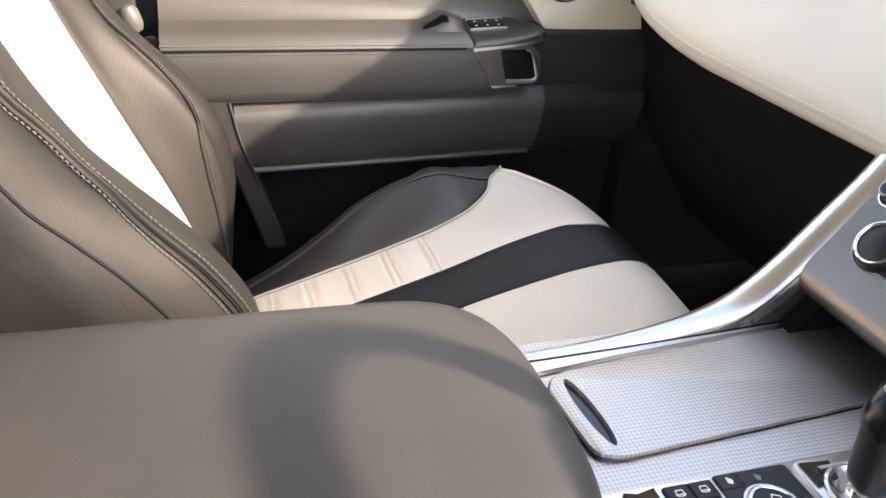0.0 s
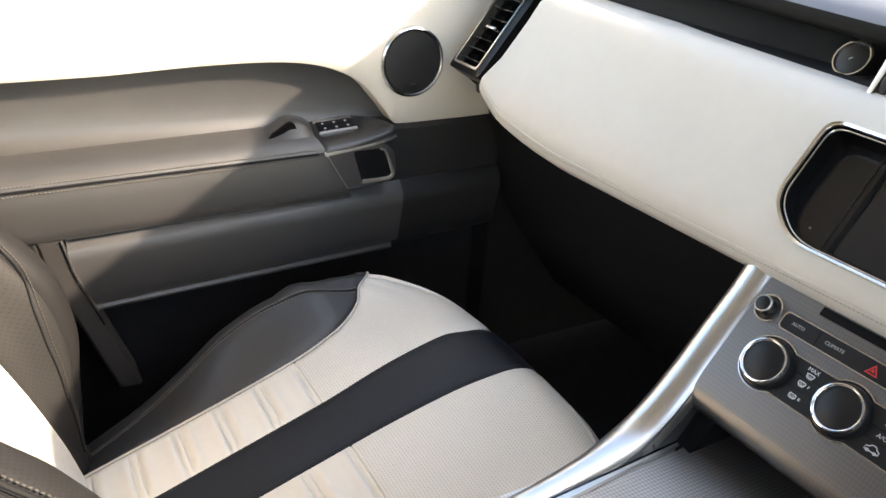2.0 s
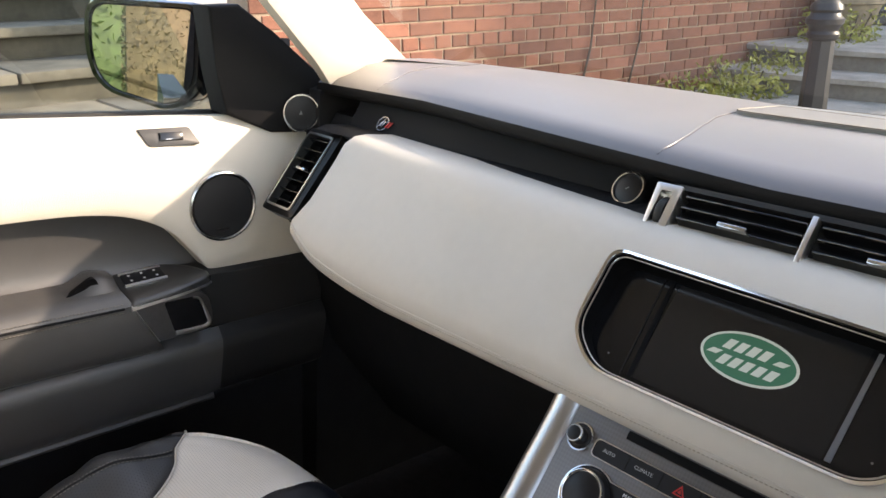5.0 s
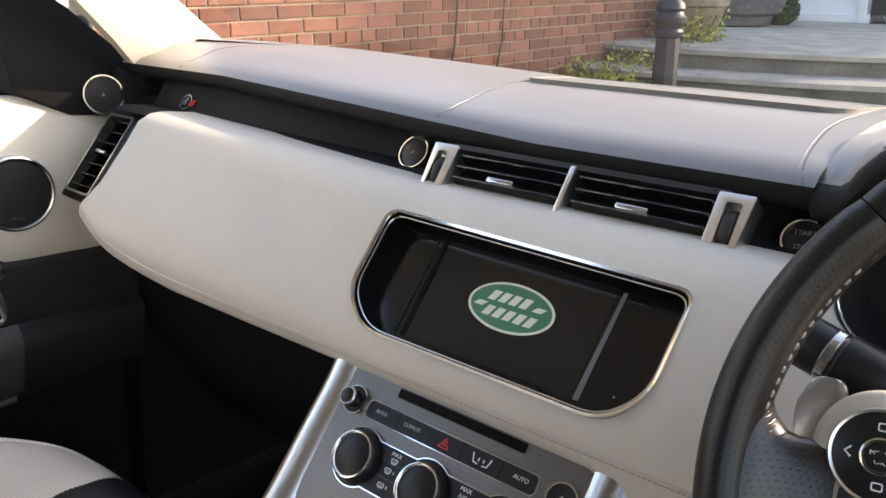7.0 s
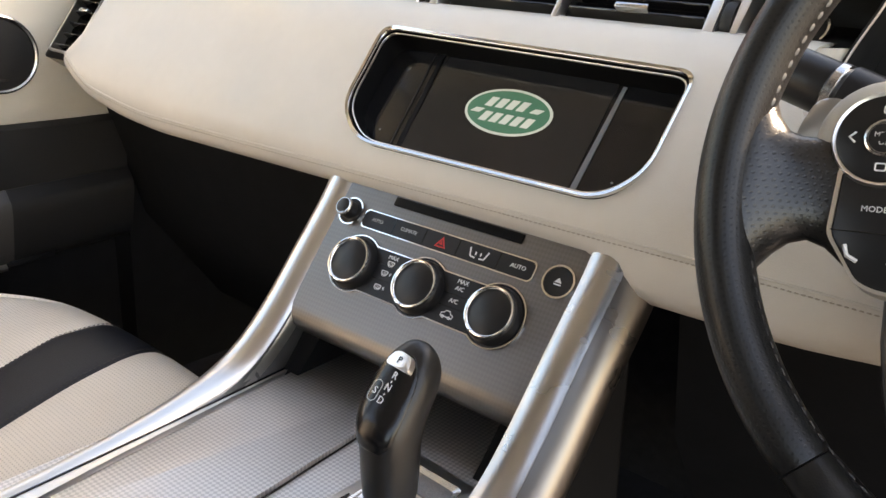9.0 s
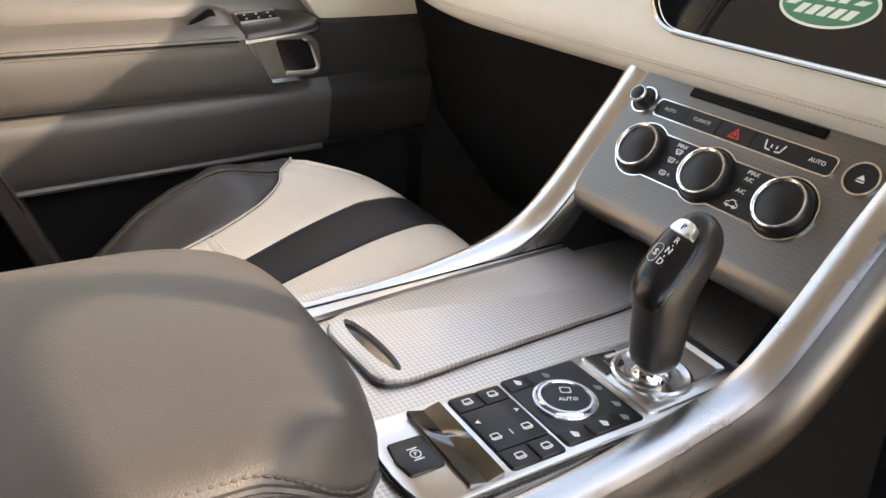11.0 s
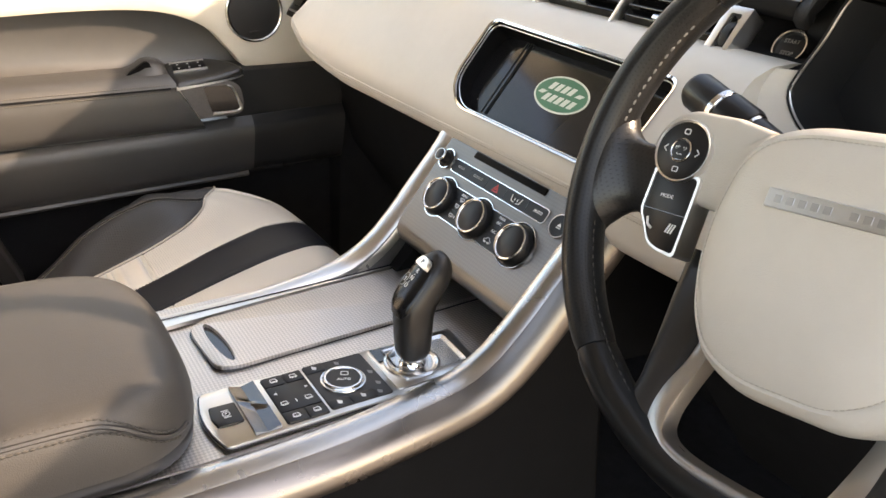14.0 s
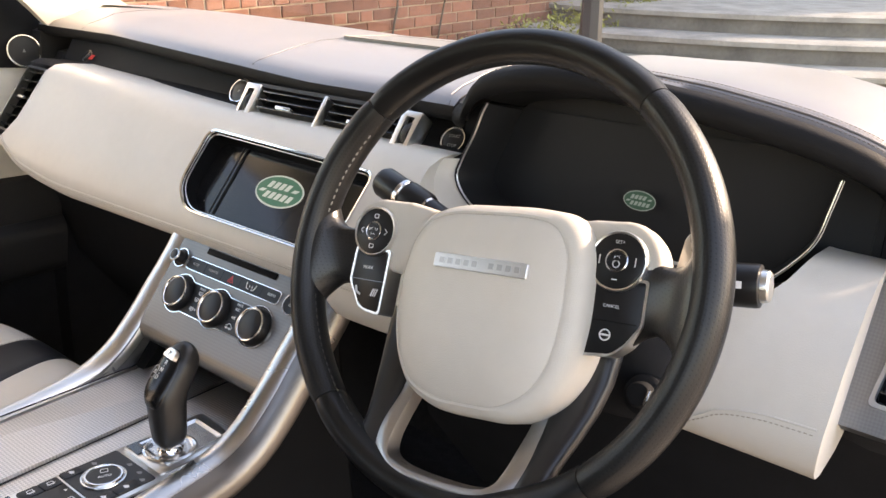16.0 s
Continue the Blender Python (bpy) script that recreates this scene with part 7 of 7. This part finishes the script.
leaf = mat("evergreen_leaf", (0.05, 0.085, 0.02), 0.6, var=0.5, vscale=4)
leaf_y = mat("spurge_leaf", (0.27, 0.27, 0.055), 0.6, var=0.4, vscale=8)
leaf_b = mat("beech_leaf", (0.10, 0.075, 0.035), 0.7, var=0.4, vscale=6)
wood_grey = mat("grey_stem", (0.10, 0.08, 0.06), 0.9, var=0.3, vscale=30)
iron = mat("black_cast_iron", (0.02, 0.02, 0.021), 0.4, var=0.2, vscale=20)
clay = mat("weathered_clay", (0.28, 0.22, 0.15), 0.9, var=0.35, vscale=14)
lead = mat("grey_stone_urn", (0.12, 0.115, 0.115), 0.8, var=0.35, vscale=18)
GS = Matrix.Translation((0.3, -0.5, 1.3)) @ pose(0, 0, 0, 6) @ Matrix.Translation((-0.3, 0.5, -1.3))
EYE_O = Vector((0.32, -0.49, 0))


def place(az, d, z=0.0):
    """A spot by bearing (degrees left of ahead) and distance from the driver's eye."""
    return Vector((EYE_O.x - d * math.sin(radians(az)), EYE_O.y + d * math.cos(radians(az)), z))


def outside(name, bm, material, label, category, kind="structure"):
    return tagged(part(name, bm, material, m=GS), label, category, kind=kind)


def leaves(count, spot, size, seed):
    """Many small folded leaves; spot(rng) gives the place of each."""
    rng = np.random.default_rng(seed)
    verts, faces = [], []
    for _ in range(count):
        c = spot(rng)
        a, b = rng.normal(size=3), rng.normal(size=3)
        a /= np.linalg.norm(a)
        b -= a * (a @ b)
        b /= np.linalg.norm(b)
        n, s = np.cross(a, b), size * rng.uniform(0.6, 1.3)
        k = len(verts)
        verts += [c - a * s, c + b * s * 0.42 + n * s * 0.12, c + a * s, c - b * s * 0.42 + n * s * 0.12]
        faces += [(k, k + 1, k + 2), (k, k + 2, k + 3)]
    me = bpy.data.meshes.new("leaves")
    me.from_pydata([tuple(v) for v in verts], [], faces)
    return me


def plant_leaves(name, me, material, parent, label=""):
    ob = finish(name, me, material, parent, label, m=None)
    ob["kind"] = "stuff"
    return ob


def in_box(lo, hi):
    lo, hi = np.array(lo), np.array(hi)
    return lambda rng: GS_np(lo + (hi - lo) * rng.random(3))


def in_ball(c, r):
    def f(rng):
        v = rng.normal(size=3)
        v *= rng.uniform(0.82, 1.03) / np.linalg.norm(v)
        return GS_np(np.array(c) + v * np.array(r))
    return f


def GS_np(p):
    return np.array(GS @ Vector(p))


outside("ground", grid([[(x, y, 0.0) for x in (-400, -12, 0, 12, 400)] for y in (-400, -14, 0, 14, 400)]), gravel, "pale gravel drive reaching far off", "ground")
outside("lawn", slab([[(x, y, z + 0.02 * (x0 - x)) for x in (x0 - 40, x0 - 6, x0 - 2.5, x0 - 1, x0)] for x0, y, z in ((1.5, -70, 2.6), (1.2, -30, 2.2), (0.6, -18, 1.6), (-0.2, -13, 0.95), (-0.6, -8, 0.30), (-1.9, -3.2, 0.05))], 0.045, (0, 0, -1)), lawn, "green lawn rising behind the drive", "lawn")

# brick garden wall
WA, WH = Vector((-3.135, 1.25, 0)), radians(4)
WAY = Vector((math.sin(WH), math.cos(WH), 0))
WP = GS @ plane_at(WA, WAY, (0, 0, 1))
WLEN = 5.2
wall = tagged(part("wall_garden", box(WLEN, 2.3, 0.22, m=WP @ pose(WLEN / 2, 1.15, -0.1045)), mortar), "old red brick garden wall with pale joints", "brick wall", kind="structure")


# steps up the bank beside the passenger window
for k, (z, x) in enumerate(((0.66, -2.55), (0.81, -2.90), (0.955, -3.26), (1.10, -3.76), (1.26, -4.2), (1.42, -4.65))):
    st = thing("stone_step", "worn grey-brown stone garden step with a projecting tread", "stone step", GS @ Vector((x - 0.25, -0.4, z - 0.1)), group="garden steps")
    rk = random.Random(k)
    # the dark riser colour holds shade as well as dirt
    part("riser", box(0.60, 4.2, 0.95 if k == 0 else 0.2, 0.01, 2, m=GS @ pose(x - 0.33, -0.75, z - 0.045 - (0.475 if k == 0 else 0.1))), stone_dark, st, "dirty stone riser with shade in its colour")
    y = -2.9
    while y < 1.2:
        L = rk.uniform(0.7, 1.15)
        part("tread", box(0.62, L - 0.012, 0.045, 0.008, 2, m=GS @ pose(x - 0.29 + rk.uniform(-0.006, 0.006), y + L / 2, z - 0.0225 + rk.uniform(-0.003, 0.003), rk.uniform(-0.3, 0.3))), stone, st, "worn stone tread")
        y += L
# brick pier in front of the steps
pier = thing("brick_pier", "orange-red brick pier with pale joints beside the steps", "brick pier", GS @ Vector((-2.75, -0.62, 0)))
part("core", box(0.42, 0.40, 2.2, 0, m=GS @ pose(-2.78, -0.452, 1.1)), mortar, pier, "pale mortar core")

# terrace with curved steps, pots and the house
TC = place(15, 10.3)
for r, z0, z1, nm in ((4.85, 0.0, 0.45, "low"), (4.5, 0.45, 0.60, "mid"), (4.15, 0.60, 0.75, "top")):
    st = thing("terrace_step", "curved weathered stone terrace step, riser darkened for shade", "stone step", GS @ Vector((TC.x, TC.y, z0)), group="curved terrace steps")
    # shade below the nosing is put into the riser's colour
    part("riser", grid([[(TC.x + (r - 0.04) * math.cos(2 * math.pi * k / 72), TC.y + (r - 0.04) * math.sin(2 * math.pi * k / 72), z) for k in range(72)] for z in (z0, z1 - 0.05)], closed=True, caps=True), terrace_riser, st, "stone riser with shade in its colour", m=GS)
    part("tread", grid([[(TC.x + q * math.cos(2 * math.pi * k / 72), TC.y + q * math.sin(2 * math.pi * k / 72), z) for k in range(72)] for q, z in ((r - 0.05, z1 - 0.05), (r, z1 - 0.045), (r + 0.005, z1 - 0.01), (r - 0.02, z1))], closed=True, caps=True), terrace_stone, st, "pale stone tread", m=GS)
HM = plane_at(place(15, 10.1), (math.cos(radians(8)), math.sin(radians(8)), 0), (0, 0, 1))
house = thing("house_front", "white rendered house front with a dark panelled door", "house", GS @ place(15, 10.1))
part("wall", box(9.0, 6.0, 0.3, m=GS @ HM @ pose(0, 3.0, -0.15)), render_white, house, "white rendered wall")
dr = part("door", box(1.05, 2.2, 0.06, 0.01, 2, m=GS @ HM @ pose(1.02, 1.85, 0.03)), mat("dark_green_door", (0.02, 0.024, 0.022), 0.35), house, "dark painted front door")
part("letter_plate", box(0.22, 0.06, 0.02, 0.005, 1, m=GS @ HM @ pose(0.80, 1.45, 0.066)), dull_chrome, dr)
for x in (0.42, 1.62):
    part("door_frame", box(0.09, 2.3, 0.10, 0.01, 2, m=GS @ HM @ pose(x, 1.90, 0.04)), render_white, house)
part("plinth", box(9.0, 0.1, 0.06, 0.01, 1, m=GS @ HM @ pose(0, 0.80, 0.03)), render_white, house)

def round_thing(name, prof, at, material, label, category, group=""):
    t = thing(name, label, category, GS @ at, group=group)
    body = part("body", lathe(prof, 36, GS @ Matrix.Translation(at)), material, t)
    return t


pot = round_thing("clay_pot", [(0.16, 0.0), (0.17, 0.03), (0.235, 0.26), (0.262, 0.27), (0.262, 0.32), (0.235, 0.325), (0.22, 0.28), (0.05, 0.28)], place(22.6, 7.3, 0.75), clay, "weathered clay pot with a clipped shrub", "plant pot")
plant_leaves("shrub", leaves(1500, in_ball(place(22.4, 7.3, 1.25), (0.20, 0.20, 0.22)), 0.035, 1), mat("yellow_green_leaf", (0.16, 0.15, 0.03), 0.6, var=0.4), pot, "yellow-green clipped shrub")
part("stem", lathe([(0.02, 0.25), (0.015, 0.5)], 10, GS @ Matrix.Translation(place(22.5, 7.3, 0.75))), wood_grey, pot)
urn = round_thing("stone_urn", [(0.36, 0.0), (0.40, 0.02), (0.42, 0.10), (0.50, 0.14), (0.52, 0.24), (0.62, 0.40), (0.70, 0.50), (0.70, 0.56), (0.64, 0.56), (0.5, 0.40), (0.1, 0.38)], place(20.4, 9.2, 0.75), lead, "large grey carved stone urn on the terrace", "urn")
for k in range(28):
    a = 2 * math.pi * k / 28
    part("carved_boss", lathe([(0.03, 0), (0.025, 0.02), (0.005, 0.03)], 8, GS @ Matrix.Translation(place(20.4, 9.2, 0.94) + Vector((0.505 * math.cos(a), 0.505 * math.sin(a), 0)))), lead, urn)
ballt = thing("topiary_ball", "dark green clipped topiary ball on the terrace", "topiary", GS @ place(17.3, 9.4, 0.75))
plant_leaves("crown", leaves(2200, in_ball(place(17.3, 9.4, 0.90), (0.165, 0.165, 0.15)), 0.03, 2), leaf, ballt)
part("core", lathe([(0.05, 0.0), (0.12, 0.05), (0.145, 0.14), (0.12, 0.24), (0.03, 0.28)], 20, GS @ Matrix.Translation(place(17.3, 9.4, 0.75))), leaf, ballt)

# cast-iron post
PB = place(24.3, 4.6, 0.0)
post = thing("iron_post", "black cast-iron post with ringed collar by the drive", "post", GS @ PB)
bm = grid([[(PB.x + r * math.cos(radians(45 * k + 22)), PB.y + r * math.sin(radians(45 * k + 22)), z) for k in range(8)] for r, z in ((0.12, 0.0), (0.10, 0.05), (0.080, 0.15), (0.072, 0.6), (0.062, 0.955))], closed=True, caps=True)
part("shaft", bm, iron, post, "eight-sided tapered shaft", m=GS)
part("collar", lathe([(0.060, 0.95), (0.078, 0.965), (0.082, 0.985), (0.072, 1.0), (0.076, 1.02), (0.092, 1.035), (0.094, 1.06), (0.078, 1.075), (0.072, 1.09), (0.082, 1.105), (0.076, 1.13), (0.056, 1.15), (0.045, 1.165)], 32, GS @ Matrix.Translation(PB)), iron, post, "ringed collar")
part("upper_shaft", lathe([(0.046, 1.16), (0.054, 1.2), (0.052, 1.3), (0.045, 1.6), (0.04, 2.6), (0.02, 2.62)], 24, GS @ Matrix.Translation(PB)), iron, post)

# planting at the foot of the wall
def wall_spot(s, out, z):
    p = WA + WAY * s + Vector((out, 0, z))
    return p


for k, (s, w, h, n) in enumerate(((2.9, 0.35, 0.62, 1500), (3.5, 0.45, 0.68, 2400), (4.15, 0.45, 0.74, 2800), (4.75, 0.42, 1.0, 3600))):
    sh = thing("spurge_plant", "yellow-green leafy plant at the foot of the brick wall", "plant", GS @ wall_spot(s, 0.35, 0), group="plants along the wall")
    c = wall_spot(s, 0.38, 0)

    def spot(rng, c=c, w=w, h=h):
        f = rng.random() ** 0.7
        r = w * (0.35 + 0.65 * f) * math.sqrt(rng.random())
        a = rng.uniform(0, 2 * math.pi)
        return GS_np((c.x + 0.7 * r * math.cos(a), c.y + r * math.sin(a), h * f * rng.uniform(0.75, 1.05)))

    plant_leaves("foliage", leaves(n, spot, 0.024, 10 + k), leaf_y, sh)
    for q in range(7):
        a = random.uniform(0, 6.28)
        part("stem", tube([GS @ c, GS @ (c + Vector((0.1 * w * math.cos(a), 0.1 * w * math.sin(a), h * 0.5))), GS @ (c + Vector((0.5 * w * math.cos(a), 0.5 * w * math.sin(a), h * 0.95)))], 0.006, 5), wood_grey, sh)
vine = thing("wall_climber", "climber leaves on the brick wall with two added stems", "climber", GS @ wall_spot(1.9, 0.05, 0))
# added stems: thin dark lines in place of faint shadows on the wall
for s0, lean, r in ((2.15, 0.3, 0.008), (2.6, 0.35, 0.007)):
    part("stem", tube([GS @ (wall_spot(s0 + lean * q / 8 + 0.03 * math.sin(q * 1.7 + s0), 0.035, 0.28 * q)) for q in range(9)], r, 6), wood_grey, vine)
plant_leaves("foliage", leaves(120, lambda rng: GS_np(wall_spot(rng.normal(2.5, 0.12), 0.06, rng.uniform(1.5, 2.2))), 0.022, 5), leaf, vine)

# garden behind the car, for the mirror
def hedge(name, lo, hi, n, size, material, label, seed):
    t = thing(name, label, "hedge", GS @ Vector(((lo[0] + hi[0]) / 2, (lo[1] + hi[1]) / 2, 0)))
    part("core", box((hi[0] - lo[0]) * 0.9, (hi[1] - lo[1]) * 0.8, hi[2] * 0.94, 0.1, 2, m=GS @ pose((lo[0] + hi[0]) / 2, (lo[1] + hi[1]) / 2, hi[2] * 0.47)), material, t)
    plant_leaves("foliage", leaves(n, in_box(lo, hi), size, seed), material, t)


hedge("beech_hedge", (-1.6, -20.0, 0.0), (0.2, -18.6, 4.6), 9000, 0.055, leaf_b, "tall olive clipped beech hedge behind the lawn", 31)
hedge("evergreen_hedge", (-26, -34.0, 0.0), (6, -30.0, 10.0), 16000, 0.20, leaf, "dark green tree belt beyond the lawn", 32)
hedge("shrub_border", (-1.9, -13.5, 0.0), (-0.75, -9.5, 0.95), 5000, 0.028, mat("border_leaf", (0.075, 0.085, 0.035), 0.7, var=0.5), "low mixed shrub border along the lawn", 33)
for k in range(5):
    pp = thing("garden_stake", "thin pale wooden garden stake in the border", "stake", GS @ Vector((-1.8 - 0.45 * k, -10 - 0.7 * k, 0)), group="garden stakes")
    part("pole", lathe([(0.03, 0), (0.028, 1.5), (0.01, 1.55)], 10, GS @ Matrix.Translation((-1.8 - 0.45 * k, -10 - 0.7 * k, 0))), mat("pale_stake", (0.55, 0.5, 0.42), 0.8) if k == 0 else bpy.data.materials["pale_stake"], pp)

# bricks, one by one
def brick_mesh(w, seed):
    r = random.Random(seed)
    bm = box(w, 0.065, 0.10)
    bmesh.ops.bevel(bm, geom=[e for e in bm.edges if all(v.co.z > 0 for v in e.verts)], offset=0.004, segments=1, affect="EDGES")
    for v in bm.verts:
        v.co += Vector((r.uniform(-1, 1), r.uniform(-1, 1), r.uniform(-1, 1))) * 0.0016
    me = bpy.data.meshes.new("brick")
    bm.to_mesh(me)
    bm.free()
    me.materials.append(brick_mat)
    return me


long_b = [brick_mesh(0.215, k) for k in range(4)]
short_b = [brick_mesh(0.102, 10 + k) for k in range(3)]
rb = random.Random(4)
made, rest = 0, bmesh.new()
for c in range(29):
    z = 0.045 + 0.075 * c
    near = 0.42 < z < 1.62
    s, head = (0.0 if c % 2 else 0.06), c % 5 == 2
    while s < WLEN - 0.1:
        head_now = head or rb.random() < 0.12
        w = 0.1125 if head_now else 0.225
        m = Matrix.Translation((s + w / 2, z, -0.036)) @ pose(0, 0, 0, rb.uniform(-0.6, 0.6), rb.uniform(-0.6, 0.6), rb.uniform(-0.4, 0.4)) @ Matrix.Translation((0, 0, rb.uniform(-0.004, 0.003)))
        me = rb.choice(short_b if head_now else long_b)
        if near and s < 4.6 and made < 300:
            b = new("brick", me)
            b.parent = wall
            b.matrix_world = WP @ m
            made += 1
        else:
            q = bmesh.new()
            q.from_mesh(me)
            q.transform(WP @ m)
            tmp = bpy.data.meshes.new("tmp")
            q.to_mesh(tmp)
            q.free()
            rest.from_mesh(tmp)
            bpy.data.meshes.remove(tmp)
        s += w
ob = part("brickwork", rest, brick_mat, wall)
ob["kind"] = "stuff"
for c in range(26):
    z = 0.14 + 0.075 * c
    for k in range(2):
        m = GS @ plane_at((-2.57 - 0.046, -0.355 - 0.225 * k + (0.056 if c % 2 else 0) - 0.03, z), (0, 1, 0), (0, 0, 1))
        b = new("brick", rb.choice(long_b))
        b.parent = pier
        b.matrix_world = m @ pose(0, 0, 0, 0, 0, rb.uniform(-0.5, 0.5)) @ Matrix.Translation((0, 0, rb.uniform(-0.004, 0.004)))
    m = GS @ plane_at((-2.70 - (0.056 if c % 2 else 0.0), -0.268 - 0.036, z), (-1, 0, 0), (0, 0, 1))
    b = new("brick", rb.choice(long_b))
    b.parent = pier
    b.matrix_world = m @ pose(0, 0, 0, 0, 0, rb.uniform(-0.5, 0.5))
tuft = thing("grass_tuft", "small green grass tuft at the foot of the brick pier", "grass", GS @ Vector((-2.50, -0.40, 0.8)))
plant_leaves("blades", leaves(260, in_box((-2.56, -0.62, 0.80), (-2.46, -0.22, 0.93)), 0.02, 41), lawn, tuft)
part("earth", box(0.16, 0.50, 0.80, 0.02, 2, m=GS @ pose(-2.50, -0.42, 0.42)), stone_dark, tuft)
